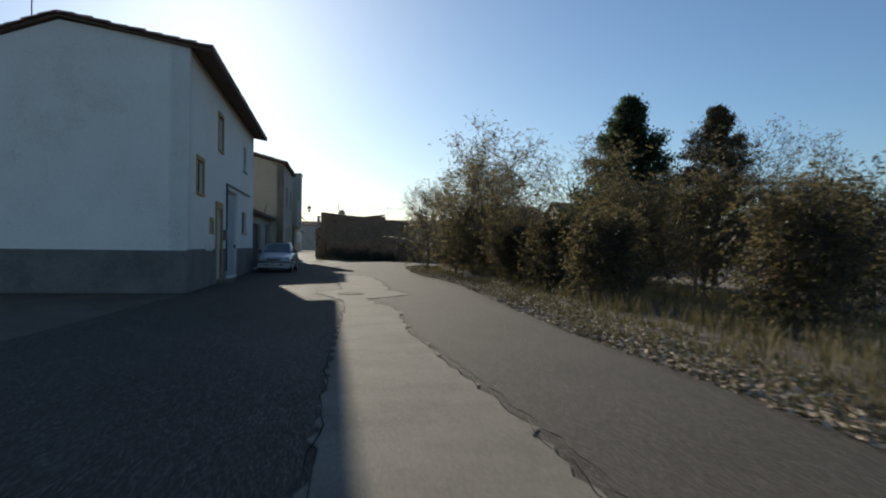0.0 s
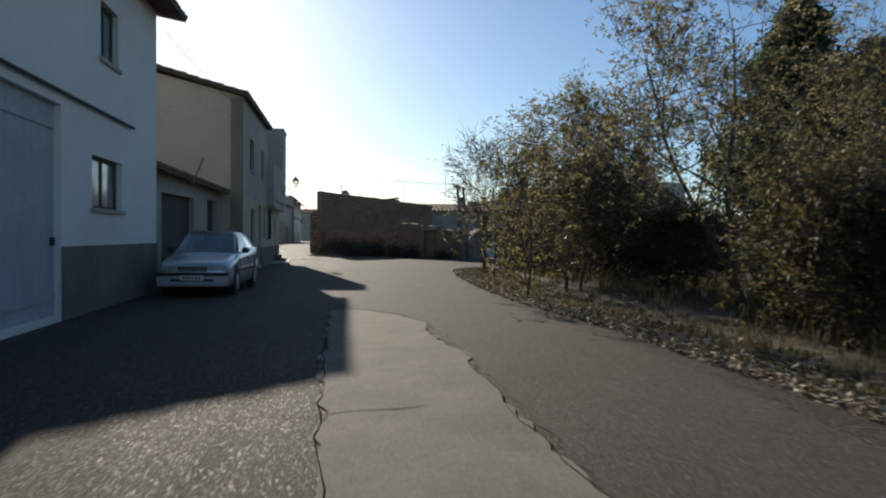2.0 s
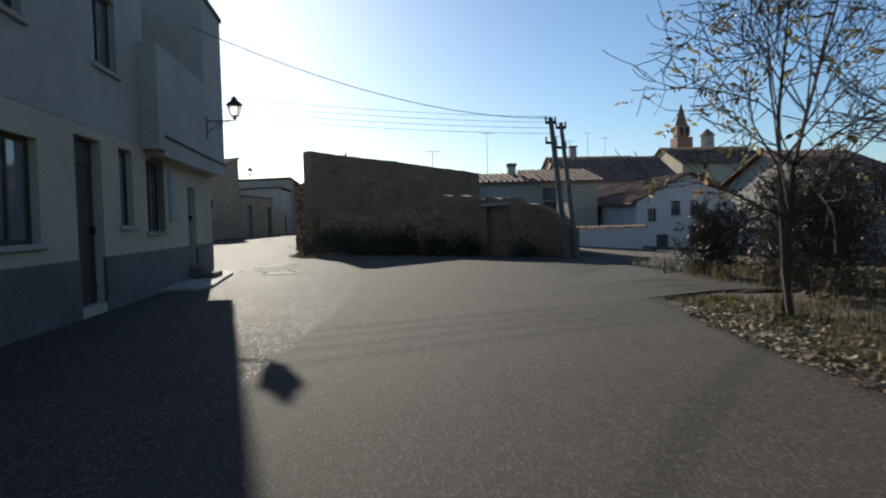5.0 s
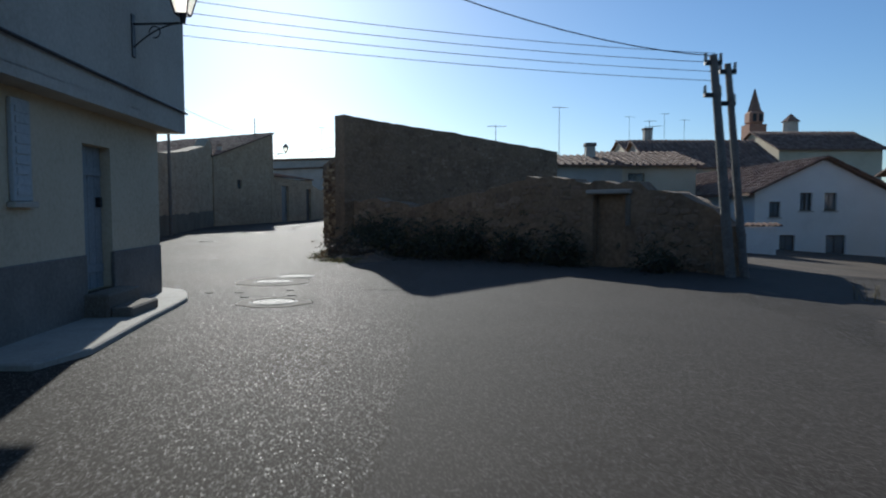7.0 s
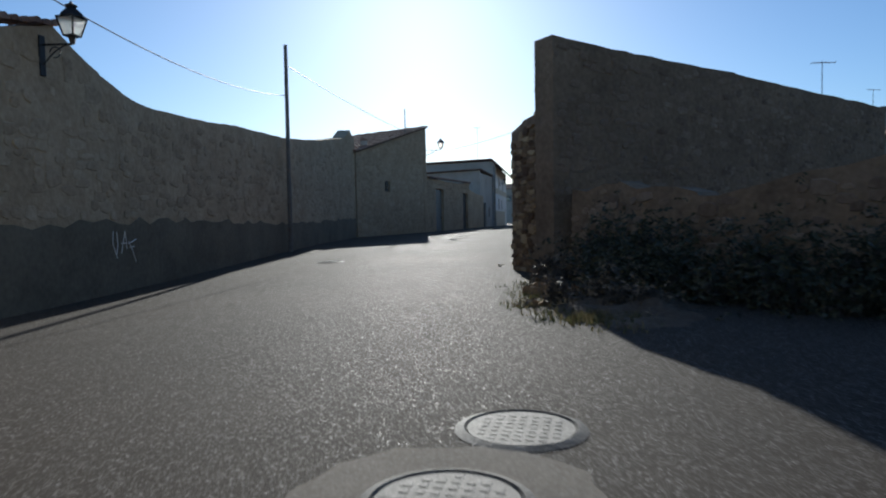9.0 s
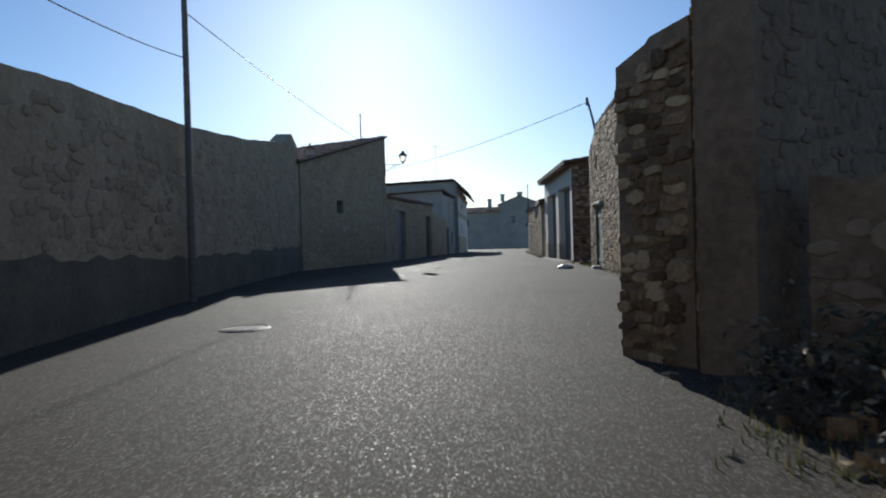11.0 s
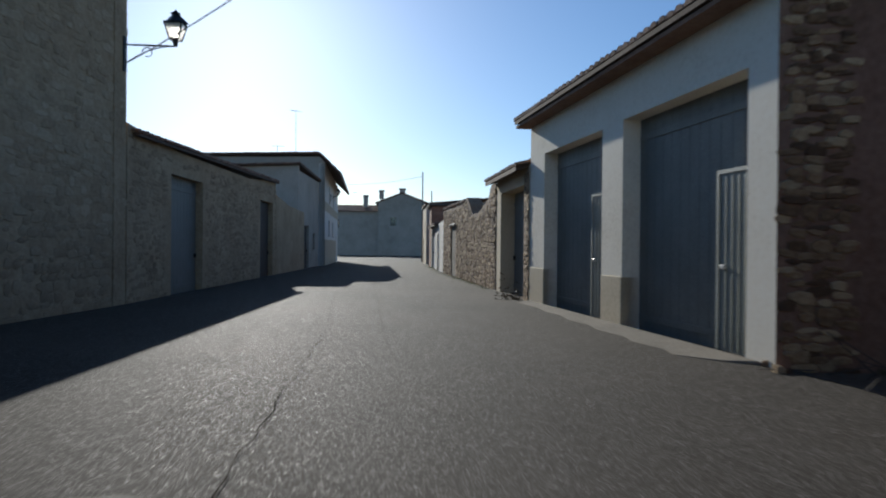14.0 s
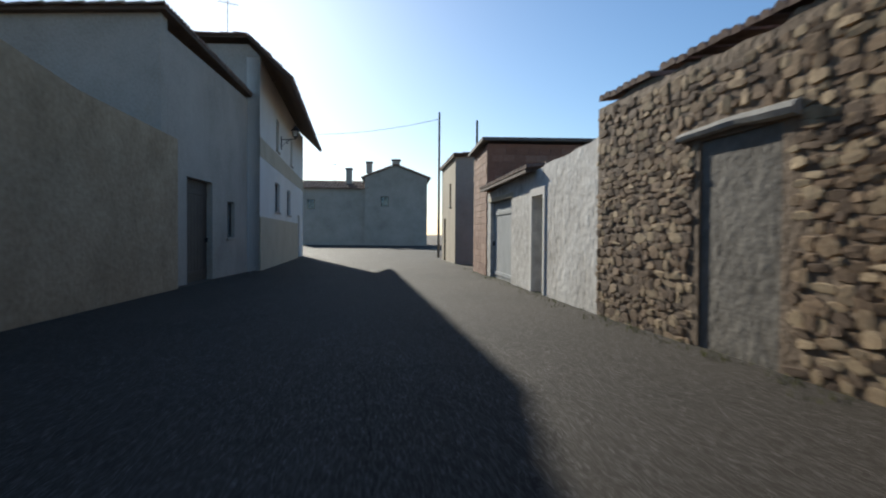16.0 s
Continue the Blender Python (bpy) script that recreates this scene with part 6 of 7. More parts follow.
        for i in range(len(v)):
            b2.faces.new((lo[i], lo[(i + 1) % len(v)], hi[(i + 1) % len(v)], hi[i]))
        bmesh.ops.recalc_face_normals(b2, faces=b2.faces[:])
        return part(name, b2, CARGLASS, c, "dark tinted car glass")
    pane("windscreen", [(-0.72, -0.95, 0.905), (0.72, -0.95, 0.905), (0.57, -0.2, 1.34), (-0.57, -0.2, 1.34)])
    pane("rear_window", [(0.68, 1.68, 1.0), (-0.68, 1.68, 1.0), (-0.55, 1.13, 1.33), (0.55, 1.13, 1.33)])
    for s in (-1, 1):
        pane("side_window", [(s * 0.785, -0.8, 0.92), (s * 0.8, 0.29, 0.93), (s * 0.618, 0.36, 1.36), (s * 0.605, -0.1, 1.345)])
        pane("side_window", [(s * 0.8, 0.38, 0.93), (s * 0.785, 1.36, 0.965), (s * 0.59, 1.03, 1.335), (s * 0.618, 0.44, 1.36)])
    # seats and dark interior
    bm = bmesh.new()
    box(bm, -0.72, 0.72, -0.8, 1.6, 0.55, 0.88)
    for x in (-0.36, 0.36):
        box(bm, x - 0.24, x + 0.24, 0.25, 0.4, 0.88, 1.22)
    part("interior", bm, BLACKPLASTICVOIDS, c)
    bm = bmesh.new()
    box(bm, -0.8, 0.8, -2.25, -2.05, 0.24, 0.47)
    part("front_bumper", bevelled(bm, 0.04, 2), CARPAINT, c)
    bm = bmesh.new()
    box(bm, -0.81, 0.81, -2.262, -2.1, 0.455, 0.52)
    part("bumper_strip", bevelled(bm, 0.012), BLACKPLASTICVOIDS, c, "black bumper strip")
    bm = bmesh.new()
    box(bm, -0.78, 0.78, 2.05, 2.25, 0.3, 0.54)
    part("rear_bumper", bevelled(bm, 0.04, 2), CARPAINT, c)
    bm = bmesh.new()
    box(bm, -0.33, 0.33, -2.215, -2.1, 0.545, 0.645)
    grille = part("grille", bevelled(bm, 0.012), BLACKPLASTICVOIDS, c, "black grille")
    for k in range(3):
        bm = bmesh.new()
        box(bm, -0.31, 0.31, -2.222, -2.213, 0.562 + k * 0.028, 0.57 + k * 0.028)
        part("slat", bm, STEEL, grille)
    for s in (-1, 1):
        bm = bmesh.new()
        box(bm, min(s * 0.36, s * 0.72), max(s * 0.36, s * 0.76), -2.2, -2.05, 0.545, 0.66)
        part("headlight", bevelled(bm, 0.02, 2), LAMPGLASS, c, "clear headlight glass")
        bm = bmesh.new()
        box(bm, min(s * 0.5, s * 0.78), max(s * 0.5, s * 0.78), 2.1, 2.19, 0.65, 0.85)
        part("tail_light", bevelled(bm, 0.015), REDLENS, c, "red tail light")
        bm = bmesh.new()
        box(bm, min(s * 0.84, s * 1.02), max(s * 0.84, s * 1.02), -0.66, -0.54, 0.9, 1.03)
        part("door_mirror", bevelled(bm, 0.03, 2), BLACKPLASTICVOIDS, c, "black door mirror")
        bm = bmesh.new()
        box(bm, min(s * 0.845, s * 0.87), max(s * 0.845, s * 0.87), -1.2, 1.4, 0.5, 0.56)
        part("side_moulding", bevelled(bm, 0.008), BLACKPLASTICVOIDS, c, "black side moulding")
        for y in (0.1, 1.02):
            bm = bmesh.new()
            box(bm, min(s * 0.84, s * 0.87), max(s * 0.84, s * 0.87), y, y + 0.16, 0.76, 0.8)
            part("door_handle", bevelled(bm, 0.008), BLACKPLASTICVOIDS, c)
        for y in (-1.33, 1.27):
            w = part("wheel", wheel_mesh(s, y, 0.29, 0.16), RUBBER, c, "black tyre on a steel wheel")
            bm = bmesh.new()
            cyl(bm, (s * 0.84, y, 0.29), (s * 0.872, y, 0.29), 0.2, 0.18, 18)
            part("rim", bm, STEEL, w)
    bm = bmesh.new()
    box(bm, -0.26, 0.26, -2.28, -2.265, 0.36, 0.46)
    plate = part("number_plate", bm, WHITE, c, "white number plate with dark bars")
    for k in range(6):
        bm = bmesh.new()
        box(bm, -0.2 + k * 0.07, -0.16 + k * 0.07, -2.285, -2.28, 0.38, 0.44)
        part("plate_bar", bm, BLACKPLASTICVOIDS, plate)
    return c


def wheel_mesh(s, y, r, w):
    bm = bmesh.new()
    x0, x1 = s * (0.862 - w), s * 0.862
    n = 24
    prof = [(x0, r * 0.7), (x0, r * 0.93), (x0 + s * 0.02, r), (x1 - s * 0.02, r), (x1, r * 0.93), (x1, r * 0.66)]
    rings = [[bm.verts.new((x, y + math.cos(i * math.tau / n) * q, 0.29 + math.sin(i * math.tau / n) * q)) for i in range(n)] for x, q in prof]
    for a, b in zip(rings, rings[1:]):
        for i in range(n):
            bm.faces.new((a[i], a[(i + 1) % n], b[(i + 1) % n], b[i]))
    bm.faces.new(rings[0])
    bm.faces.new(rings[-1])
    bmesh.ops.recalc_face_normals(bm, faces=bm.faces[:])
    return bm


CARGLASS = glass("car_glass", (0.5, 0.56, 0.58), 0.03)
REDLENS = glass("red_lens", (0.5, 0.03, 0.02), 0.2)
car((0.15, 41.4, ground_z(0.15, 41.4)), radians(1.5))


# ---- trees ----
def quads(name, centres, size, mat, parent, label, rnd, flat=1.0):
    """Many small leaf quads round the given points."""
    n = len(centres)
    c = np.array(centres)
    a = rnd.normal(size=(n, 3))
    a[:, 2] *= flat
    a /= np.linalg.norm(a, axis=1)[:, None]
    other = rnd.normal(size=(n, 3))
    other[:, 2] *= 1 / flat
    b = np.cross(a, other)
    b /= np.linalg.norm(b, axis=1)[:, None]
    s = size * rnd.uniform(0.6, 1.4, (n, 1))
    verts = np.stack([c - a * s, c + b * s * 0.45, c + a * s, c - b * s * 0.45], 1).reshape(-1, 3)
    faces = np.arange(n * 4).reshape(-1, 4)
    me = bpy.data.meshes.new(name)
    me.from_pydata(verts.tolist(), [], faces.tolist())
    me.materials.append(mat)
    ob = new(name, me)
    ob.parent = parent
    return tagged(ob, label, kind="stuff")


def sprigs(name, tips, leaves, size, scatter, mat, parent, label, rnd, per=7):
    """Leaflets set in two ranks along short drooping twigs that start near the given points."""
    n = max(1, leaves // per)
    base = tips[rnd.integers(0, len(tips), n)] + rnd.normal(size=(n, 3)) * scatter * rnd.uniform(0.2, 1.0, (n, 1))
    way = rnd.normal(size=(n, 3))
    way[:, 2] = way[:, 2] * 0.5 - 0.35
    way /= np.linalg.norm(way, axis=1)[:, None]
    reach = size * rnd.uniform(3.0, 6.5, (n, 1))
    side = np.cross(way, np.array([0.0, 0.0, 1.0]) + rnd.normal(size=(n, 3)) * 0.5)
    side /= np.linalg.norm(side, axis=1)[:, None] + 1e-9
    quad = []
    for k in range(per):
        f = (k + 0.6) / per
        root = base + way * reach * f
        root[:, 2] -= (reach[:, 0] * f) ** 2 * 0.5
        hand = 1 if k % 2 else -1
        axis = way * rnd.uniform(0.2, 0.9, (n, 1)) + side * hand + rnd.normal(size=(n, 3)) * 0.35
        axis[:, 2] -= 0.25
        axis /= np.linalg.norm(axis, axis=1)[:, None]
        flat = np.cross(axis, rnd.normal(size=(n, 3)))
        flat /= np.linalg.norm(flat, axis=1)[:, None] + 1e-9
        s = size * rnd.uniform(0.7, 1.4, (n, 1))
        quad.append(np.stack([root, root + axis * s * 0.9 + flat * s * 0.42, root + axis * s * 2.0, root + axis * s * 0.9 - flat * s * 0.42], 1))
    verts = np.concatenate(quad).reshape(-1, 3)
    me = bpy.data.meshes.new(name)
    me.from_pydata(verts.tolist(), [], np.arange(len(verts)).reshape(-1, 4).tolist())
    me.materials.append(mat)
    ob = new(name, me)
    ob.parent = parent
    return tagged(ob, label, kind="stuff")


def limbs(rnd, start, way, length, radius, depth, out, tips, spread=0.65, bend=0.16):
    p, d = Vector(start), Vector(way).normalized()
    n = 4
    for i in range(n):
        d = (d + Vector(rnd.normal(size=3)) * bend + Vector((0, 0, 0.06))).normalized()
        q = p + d * (length / n)
        r0, r1 = radius * (1 - 0.55 * i / n), radius * (1 - 0.55 * (i + 1) / n)
        out.append((p.copy(), q.copy(), r0, r1))
        if depth > 0 and i >= 1:
            for _ in range(2 if depth > 1 else 1 + int(rnd.random() < 0.6)):
                side = (d + Vector(rnd.normal(size=3)) * spread).normalized()
                limbs(rnd, q, side, length * rnd.uniform(0.45, 0.65), r1 * 0.6, depth - 1, out, tips, spread, bend)
        if depth <= 1:
            tips.append(q.copy())
        p = q
    tips.append(p.copy())


def tree(x, y, h, leaf_mat, leaves, label, seed, trunks=1, size=0.055, scatter=0.28, lean=(0, 0), low=0.28, name="tree", thick=0.011, group="roadside trees", spread=0.65):
    rnd = np.random.default_rng(seed)
    z = ground_z(x, y)
    t = thing(name, label, "tree", group, at=(x, y, z - 0.05))
    segs, tips = [], []
    for k in range(trunks):
        off = Vector((rnd.normal() * 0.18, rnd.normal() * 0.18, 0)) if trunks > 1 else Vector((0, 0, 0))
        way = Vector((lean[0] + rnd.normal() * 0.16 * (trunks > 1), lean[1] + rnd.normal() * 0.16 * (trunks > 1), 1))
        p, d, r = off, way.normalized(), h * thick
        n = 7
        for i in range(n):
            d = (d + Vector((rnd.normal() * 0.08, rnd.normal() * 0.08, 0.05))).normalized()
            q = p + d * (h * 0.8 / n)
            r1 = r * 0.82
            segs.append((p.copy(), q.copy(), r, r1))
            if (i + 1) / n > low:
                for _ in range(3):
                    side = Vector((rnd.normal(), rnd.normal(), 0.55)).normalized()
                    limbs(rnd, q, side, h * rnd.uniform(0.2, 0.34) * (1.15 - 0.5 * i / n), r1 * 0.55, 2, segs, tips, spread)
            p, r = q, r1
        tips.append(p)
    bm = bmesh.new()
    for a, b, r0, r1 in segs:
        cyl(bm, a, b, max(r0, 0.005), max(r1, 0.004), 6 if r0 > 0.03 else 4, cap=False)
    part("trunk", bm, BARK, t, "grey-brown trunk with thin forking limbs")
    tips = np.array([tuple(v) for v in tips])
    sprigs("crown", tips, leaves, size, scatter, leaf_mat, t, "", rnd)
    return t


def conifer(x, y, h, w, leaves, label, seed, mat=PINELEAF):
    rnd = np.random.default_rng(seed)
    z = ground_z(x, y)
    t = thing("conifer", label, "tree", "roadside conifers", at=(x, y, z - 0.05))
    bm = bmesh.new()
    cyl(bm, (0, 0, 0), (0, 0, h * 0.97), h * 0.02, 0.015, 8, cap=False)
    pts = []
    levels = 22
    for k in range(levels):
        zz = h * (0.1 + 0.9 * k / levels)
        reach = w * (1 - zz / h) ** 0.85 * rnd.uniform(0.7, 1.12) + 0.12
        for j in range(9):
            a = rnd.uniform(0, math.tau)
            rr = reach * rnd.uniform(0.7, 1.1)
            end = Vector((math.cos(a) * rr, math.sin(a) * rr, zz + rr * 0.12))
            cyl(bm, (0, 0, zz), end, 0.03 * (1 - k / levels) + 0.008, 0.006, 4, cap=False)
            for s in np.linspace(0.25, 1.0, 9):
                pts.append((end.x * s, end.y * s, zz + (end.z - zz) * s))
    part("trunk", bm, BARK, t)
    pts = np.array(pts)
    pick = pts[rnd.integers(0, len(pts), leaves)]
    quads("crown", pick + rnd.normal(size=(leaves, 3)) * 0.2, 0.1, mat, t, "dark needle foliage", rnd)
    return t


tree(7.72, 50.4, 5.0, LEAF, 2015, "young roadside tree with sparse yellow-green autumn leaves", 101, trunks=2, size=0.042, scatter=0.2, low=0.25, thick=0.009, lean=(-0.13, 0.0))
tree(7.34, 46.5, 4.5, LEAF, 200, "young roadside tree almost bare of leaves", 102, trunks=1, size=0.035, scatter=0.16, low=0.4, thick=0.008, spread=0.35)
tree(9.75, 45.7, 6.0, LEAF, 46500, "dense roadside tree with yellowing autumn leaves down to the ground", 103, trunks=3, size=0.036, scatter=0.3, low=0.1)
tree(8.26, 41.8, 3.6, LEAF, 17050, "bushy roadside tree with yellow-green leaves", 104, trunks=3, size=0.035, scatter=0.28, low=0.05)
tree(6.76, 39.1, 3.0, LEAF, 2480, "slender sapling with yellow-green leaves at the verge", 105, trunks=1, size=0.035, scatter=0.18, low=0.1)
tree(14.6, 41.6, 6.8, LEAF, 10850, "tall spreading tree with thinning brownish autumn leaves", 106, trunks=2, size=0.038, scatter=0.34, low=0.25)
tree(9.95, 37.0, 6.1, LEAF, 15000, "leaning tree with thinning yellow-brown autumn leaves", 107, trunks=2, size=0.034, scatter=0.28, low=0.2, lean=(-0.16, 0.0))
conifer(20.65, 51.8, 12.0, 6.0, 66000, "dark green pointed conifer behind the roadside trees", 108)
conifer(32.48, 63.1, 15.0, 9.0, 76000, "tall rust-brown conifer behind the roadside trees", 109, RUSTNEEDLE)
tree(22.91, 40.4, 8.8, LEAF, 7750, "tall wispy tree with few pale leaves on the slope", 128, trunks=2, size=0.038, scatter=0.35, low=0.3)
tree(15.59, 32.0, 4.4, DULLLEAF, 24800, "broad tree with dense dull brown autumn leaves", 110, trunks=3, size=0.038, scatter=0.36, low=0.05)
tree(12.73, 30.5, 3.4, DULLLEAF, 20150, "dense olive-brown thicket with foliage down to the ground", 111, trunks=3, size=0.035, scatter=0.34, low=0.02)
tree(18.83, 30.5, 4.4, DULLLEAF, 20150, "tree with dull olive autumn foliage", 112, trunks=2, size=0.038, scatter=0.38, low=0.05)
tree(9.89, 29.5, 2.2, DULLLEAF, 17050, "low thicket of dull green and brown leaves", 113, trunks=4, size=0.035, scatter=0.35, low=0.0)
tree(10.14, 25.5, 2.1, DULLLEAF, 13950, "low thicket of dry olive leaves", 114, trunks=4, size=0.035, scatter=0.35, low=0.0)
tree(11.34, 20.5, 2.3, DULLLEAF, 13950, "low thicket of dull green and brown leaves", 115, trunks=4, size=0.035, scatter=0.35, low=0.0)
tree(14.56, 23.5, 3.3, DULLLEAF, 15500, "tree with dull olive autumn foliage", 116, trunks=2, size=0.038, scatter=0.4, low=0.05)
tree(9.64, 33.4, 2.2, DULLLEAF, 17050, "low thicket of dull olive leaves beside the verge", 117, trunks=4, size=0.035, scatter=0.35, low=0.0)
tree(11.48, 47.5, 4.0, LEAF, 12000, "tree with yellowing leaves behind the verge", 118, trunks=2, size=0.038, scatter=0.34, low=0.08)
tree(23.46, 34.0, 4.6, DULLLEAF, 17050, "broad tree with dull olive leaves on the slope", 120, trunks=2, size=0.042, scatter=0.45, low=0.05)
tree(26.46, 60.0, 5.0, LEAF, 17050, "tree with olive leaves among the lower houses", 121, trunks=2, size=0.049, scatter=0.45, low=0.1)
tree(19.31, 56.0, 2.6, RUSTLEAF, 6200, "reddish bush beside the lower lane", 122, trunks=3, size=0.042, scatter=0.35, low=0.0)
tree(29.89, 45.0, 6.5, LEAF, 17050, "tree with olive leaves on the far slope", 123, trunks=2, size=0.049, scatter=0.5, low=0.05)
tree(16.81, 43.0, 4.6, DULLLEAF, 17050, "tree with olive leaves on the slope", 124, trunks=3, size=0.042, scatter=0.42, low=0.03)
tree(10.6, 41.2, 2.3, DULLLEAF, 15500, "low dark thicket under the roadside trees", 141, trunks=4, size=0.035, scatter=0.34, low=0.0)
tree(12.2, 38.2, 1.9, DULLLEAF, 15500, "low dark thicket under the roadside trees", 142, trunks=4, size=0.035, scatter=0.34, low=0.0)
tree(10.4, 35.2, 2.0, DULLLEAF, 15500, "low dark thicket under the roadside trees", 143, trunks=4, size=0.035, scatter=0.34, low=0.0)
tree(10.6, 44.6, 2.2, DULLLEAF, 15500, "low dark thicket under the roadside trees", 144, trunks=4, size=0.035, scatter=0.34, low=0.0)
tree(14.2, 46.5, 2.6, DULLLEAF, 15500, "low dark thicket under the roadside trees", 145, trunks=4, size=0.038, scatter=0.36, low=0.0)

for x, y, h, seed in ((9.7, 52.6, 1.9, 151), (11.2, 55.2, 2.3, 152), (9.6, 49.6, 1.4, 153), (12.6, 51.4, 2.4, 154), (9.7, 56.4, 1.5, 155), (12.9, 57.6, 2.2, 156)):
    tree(x, y, h, DRYBRUSH, 1500, "dry brown thicket of bare stems behind the verge", seed, trunks=5, size=0.045, scatter=0.28, low=0.0, group="dry thickets")


# ---- verge: grass, dry leaves, weeds ----
def verge_x(y):
    for (y0, _, b0), (y1, _, b1) in zip(ROAD, ROAD[1:]):
        if y0 <= y <= y1:
            return b0 + (b1 - b0) * (y - y0) / (y1 - y0)
    return 8.0


def grass(name, spots, mat, label, blade=0.16, seed=1, per=9):
    rnd = np.random.default_rng(seed)
    vs, fs = [], []
    for x, y in spots:
        z = ground_z(x, y) - 0.03
        for _ in range(per):
            a = rnd.uniform(0, math.tau)
            h = blade * rnd.uniform(0.5, 1.5)
            ox, oy = x + rnd.normal() * 0.08, y + rnd.normal() * 0.08
            dx, dy = math.cos(a), math.sin(a)
            w = 0.008
            lean_ = rnd.uniform(0.1, 0.7) * h
            o = len(vs)
            vs += [(ox - dy * w, oy + dx * w, z), (ox + dy * w, oy - dx * w, z), (ox + dx * lean_ * 0.4 + dy * w * 0.7, oy + dy * lean_ * 0.4 - dx * w * 0.7, z + h * 0.6), (ox + dx * lean_ * 0.4 - dy * w * 0.7, oy + dy * lean_ * 0.4 + dx * w * 0.7, z + h * 0.6), (ox + dx * lean_, oy + dy * lean_, z + h)]
            fs += [(o, o + 1, o + 2, o + 3), (o + 3, o + 2, o + 4)]
    me = bpy.data.meshes.new(name)
    me.from_pydata(vs, [], fs)
    me.materials.append(mat)
    tagged(new(name, me), label, "grass", kind="stuff")


DRYGRASS = material("dry_grass", ((0.07, 0.06, 0.025), (0.14, 0.115, 0.05), (0.24, 0.2, 0.1)), grain=4, stain=0.7, rough=0.8, bump=0, per_island=0.5)
GREENGRASS = material("green_grass", ((0.035, 0.045, 0.014), (0.075, 0.085, 0.028), (0.13, 0.13, 0.05)), grain=4, stain=0.7, rough=0.8, bump=0, per_island=0.5)
for m_ in (DRYGRASS, GREENGRASS):
    let_light_through(m_, 0.3)
rv = random.Random(8)
spots = [(verge_x(y) + 0.1 + abs(rv.gauss(0, 1.0)), y) for y in (rv.uniform(8, 52) for _ in range(3000))]
grass("verge_grass", [s for i, s in enumerate(spots) if i % 3], DRYGRASS, "dry straw-coloured grass along the verge", 0.1, 1)
grass("verge_grass", [s for i, s in enumerate(spots) if i % 3 == 0], GREENGRASS, "short green grass along the verge", 0.08, 2)
slope = [(rv.uniform(9, 26), rv.uniform(10, 60)) for _ in range(5000)]
grass("slope_grass", slope, DRYGRASS, "rough dry grass and scrub on the slope below the trees", 0.3, 3)
foot = [(0.5 + rv.gauss(0, 0.26), 66.7 + rv.gauss(0, 0.36)) for _ in range(520)] + [(-0.35 + rv.gauss(0, 0.16), rv.uniform(67, 71)) for _ in range(160)]
grass("wall_foot_grass", [v for i, v in enumerate(foot) if i % 2], GREENGRASS, "tuft of green weeds at the foot of the ruined wall", 0.07, 4, 7)
grass("wall_foot_grass", [v for i, v in enumerate(foot) if i % 2 == 0], DRYGRASS, "dry yellow grass at the foot of the ruined wall", 0.09, 6, 7)
street = []
for (x0, y0), (x1, y1), n in (((0.62, 79.7), (-0.2, 90.8), 110), ((-1.92, 107.0), (-2.85, 119.0), 110), ((-0.2, 91.0), (0.9, 94.9), 160), ((-2.85, 119.2), (-3.2, 134), 60)):
    for _ in range(n):
        t = rv.random()
        street.append((x0 + (x1 - x0) * t - abs(rv.gauss(0, 0.12)), y0 + (y1 - y0) * t))
grass("wall_foot_grass", street, GREENGRASS, "sparse weeds along the foot of the street walls", 0.07, 5, 6)
DEADLEAF = material("dead_leaf", ((0.15, 0.095, 0.055), (0.3, 0.22, 0.14), (0.55, 0.45, 0.33)), grain=5, stain=0.7, rough=0.8, bump=0, per_island=0.6)
rn = np.random.default_rng(77)
pts = []
for _ in range(15000):
    y = rn.uniform(8, 51)
    x = verge_x(y) + abs(rn.normal()) * 0.55 - 0.05
    pts.append((x, y, ground_z(x, y) + rn.uniform(0.0, 0.07)))
litter = thing("leaf_litter", "fallen pale brown leaves drifted along the road edge", "leaves", kind="stuff")
quads("fallen_leaves", pts, 0.036, DEADLEAF, litter, "", rn, 0.25)

BRAMBLE = material("bramble_leaf", ((0.02, 0.024, 0.012), (0.045, 0.048, 0.022), (0.09, 0.08, 0.04)), grain=3, stain=0.8, rough=0.7, bump=0, per_island=0.5)
for x, y, h, n, seed in ((1.3, 69.2, 0.75, 5000, 131), (2.4, 68.2, 0.6, 4500, 132), (3.5, 67.2, 0.7, 4500, 133), (4.6, 66.2, 0.55, 4000, 134), (5.6, 65.3, 0.5, 4000, 135), (0.8, 68.2, 0.5, 4000, 136), (7.3, 63.7, 0.3, 2500, 137), (1.5, 67.9, 0.45, 3500, 146), (2.7, 67.1, 0.4, 3500, 147), (0.75, 69.7, 0.8, 4000, 148)):
    tree(x, y, h, BRAMBLE, n, "dark bramble bush against the ruined wall", seed, trunks=5, size=0.035, scatter=0.4, low=0.0, name="bramble", group="brambles")
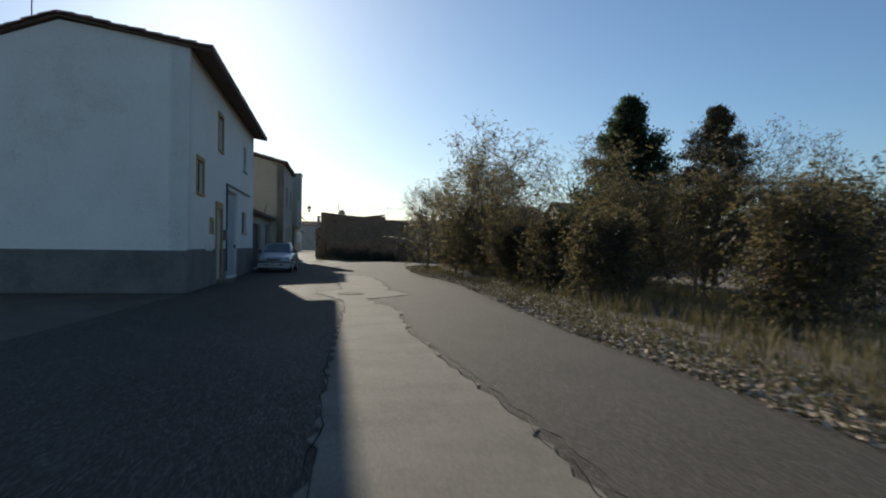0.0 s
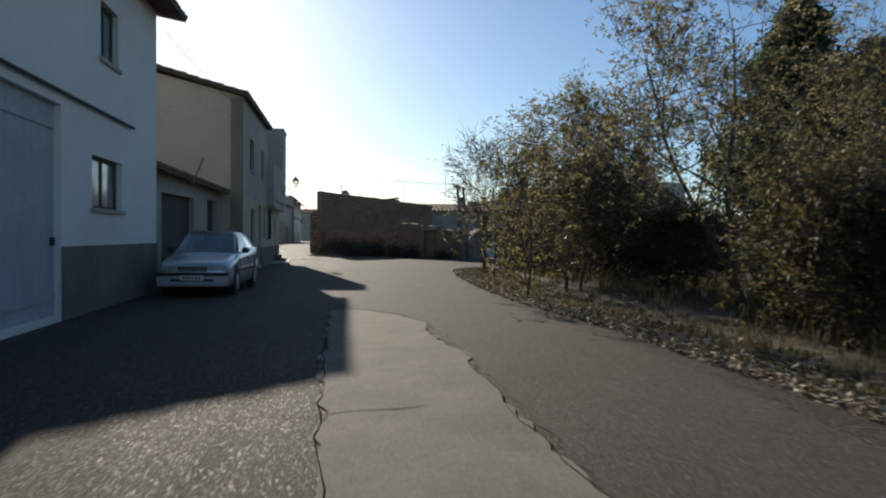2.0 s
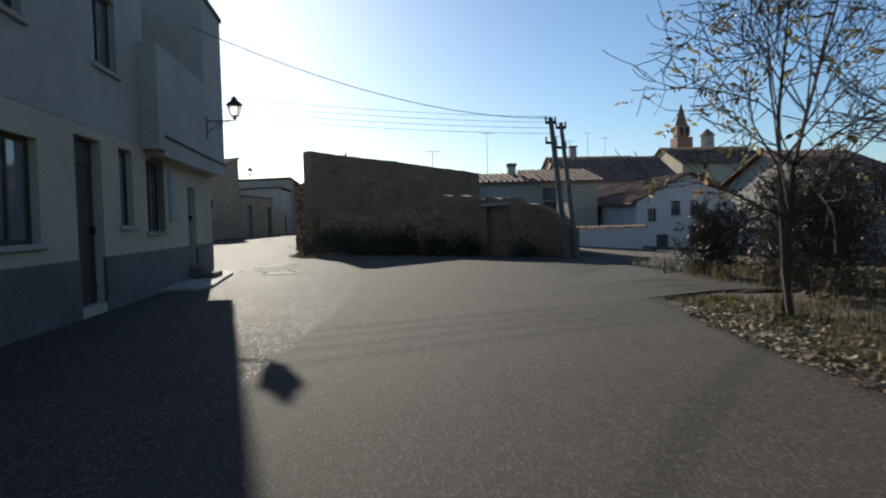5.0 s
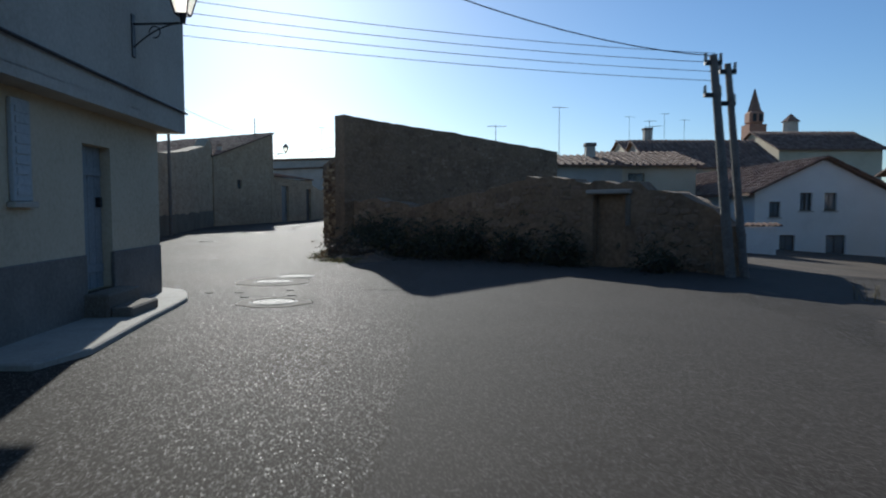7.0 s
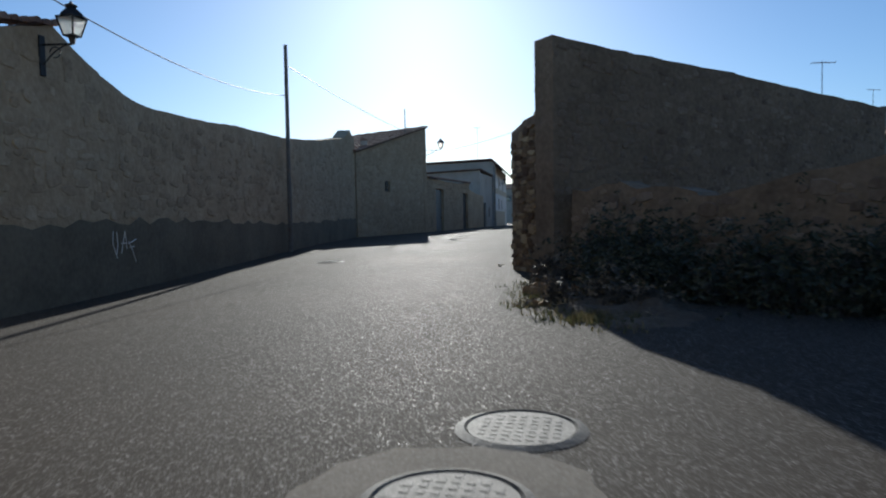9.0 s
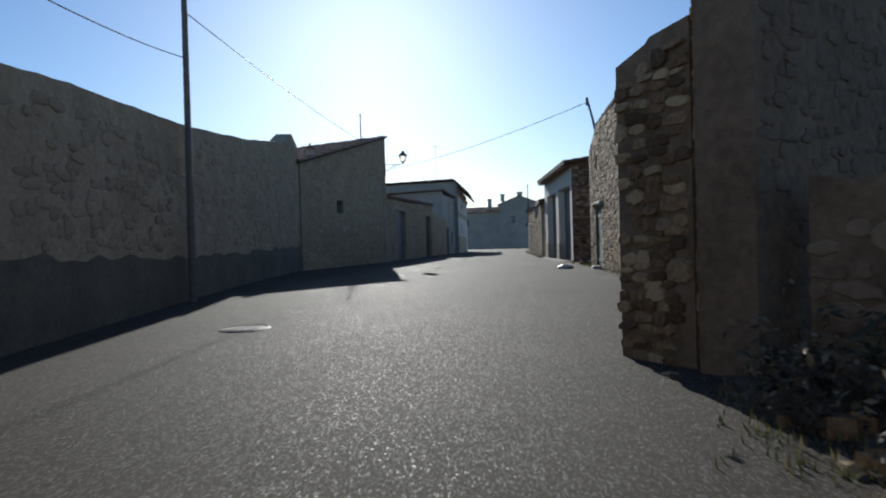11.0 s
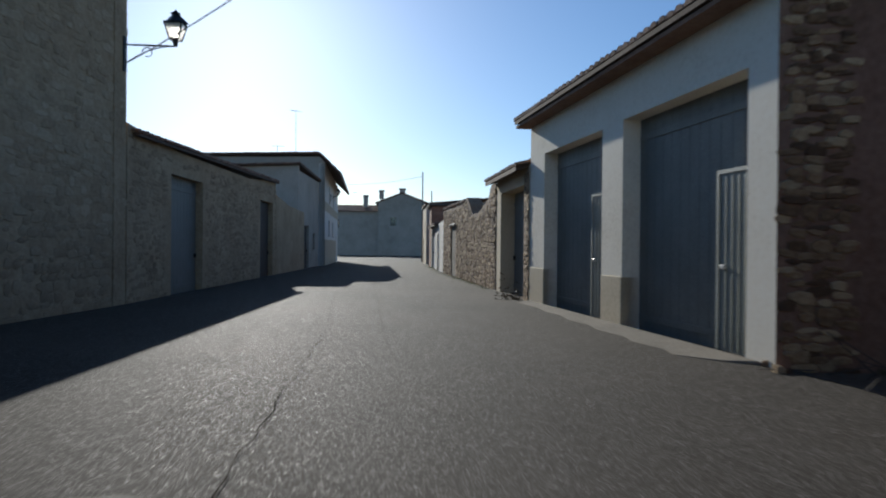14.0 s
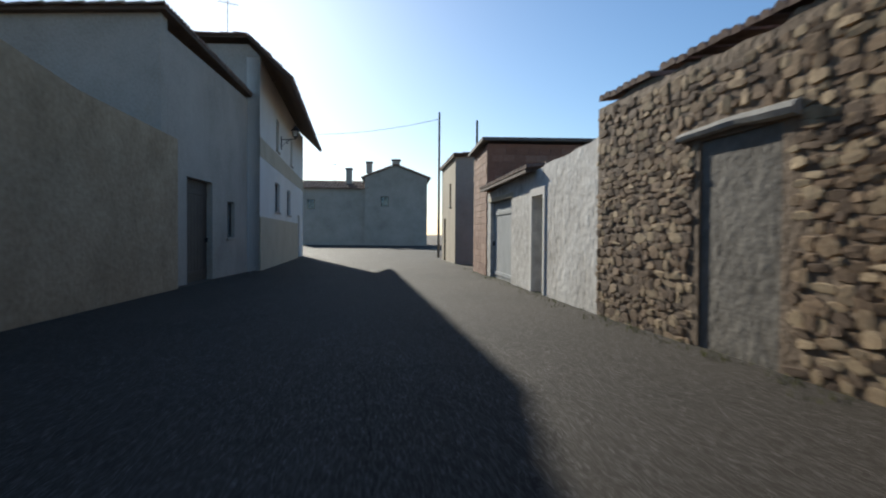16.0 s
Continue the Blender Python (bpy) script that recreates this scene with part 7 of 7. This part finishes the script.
for x, y, h, seed in ((0.35, 67.4, 0.35, 138), (0.1, 69.0, 0.4, 139), (0.0, 70.2, 0.4, 140), (0.7, 66.9, 0.3, 149), (-1.86, 103.6, 0.09, 157), (-1.9, 104.4, 0.08, 158)):
    tree(x, y, h, DRYBRUSH, int(3500 * h), "dry brown weeds at the foot of a wall", seed, trunks=6, size=0.03, scatter=0.25, low=0.0, name="weed", group="dry thickets")

# ---- plastic bag, rubble and dry twigs by the recess ----
bm = bmesh.new()
bmesh.ops.create_icosphere(bm, subdivisions=3, radius=1.0)
for v in bm.verts:
    n = noise.noise(v.co * 2.3) * 0.35 + noise.noise(v.co * 6) * 0.12
    v.co = Vector((v.co.x * 0.25 * (1 + n), v.co.y * 0.16 * (1 + n), max(-0.02, v.co.z * 0.09 * (1 + n) + 0.05)))
for v in bm.verts:
    v.co += Vector((-1.05, 88.0, ground_z(-1.05, 88.0)))
BAG = material("white_plastic_film", ((0.4, 0.39, 0.37), (0.62, 0.61, 0.59), (0.74, 0.73, 0.71)), grain=8, stain=3, rough=0.35, bump=0.5, depth=0.03)
tagged(link("plastic_bag", bm, BAG, smooth=True), "crumpled white plastic bag lying on the road edge", "bag")
rr = random.Random(12)
for k in range(60):
    x, y = (rr.uniform(-0.6, 1.4), rr.uniform(91.2, 95.0)) if k < 16 else (-0.45 + 1.1 * rr.random(), 71.2 - 4.2 * rr.random())
    ob = new("loose_stone", STONE_MESH[k % 8])
    s = rr.uniform(0.1, 0.24)
    ob.matrix_basis = Matrix.Translation((x, y, ground_z(x, y) - 0.04)) @ Matrix.Rotation(rr.uniform(0, 6.28), 4, 'Z') @ Matrix.Rotation(radians(90), 4, 'X') @ Matrix.Diagonal((s, s * 0.7, s * 0.8, 1))
    tagged(ob, "loose brown fieldstone lying in the dirt", "stone", "loose stones")
bm = bmesh.new()
rt = np.random.default_rng(5)
for k in range(60):
    a = Vector((rt.uniform(-0.3, 1.6), rt.uniform(92.0, 94.6), 0.2))
    b = a + Vector((rt.normal() * 0.35, rt.normal() * 0.35, abs(rt.normal()) * 0.35 + 0.05))
    cyl(bm, a, b, 0.008, 0.003, 4, cap=False)
tagged(link("dry_brushwood", bm, BARK), "heap of dry grey brushwood against the adobe wall", "brushwood", kind="stuff")
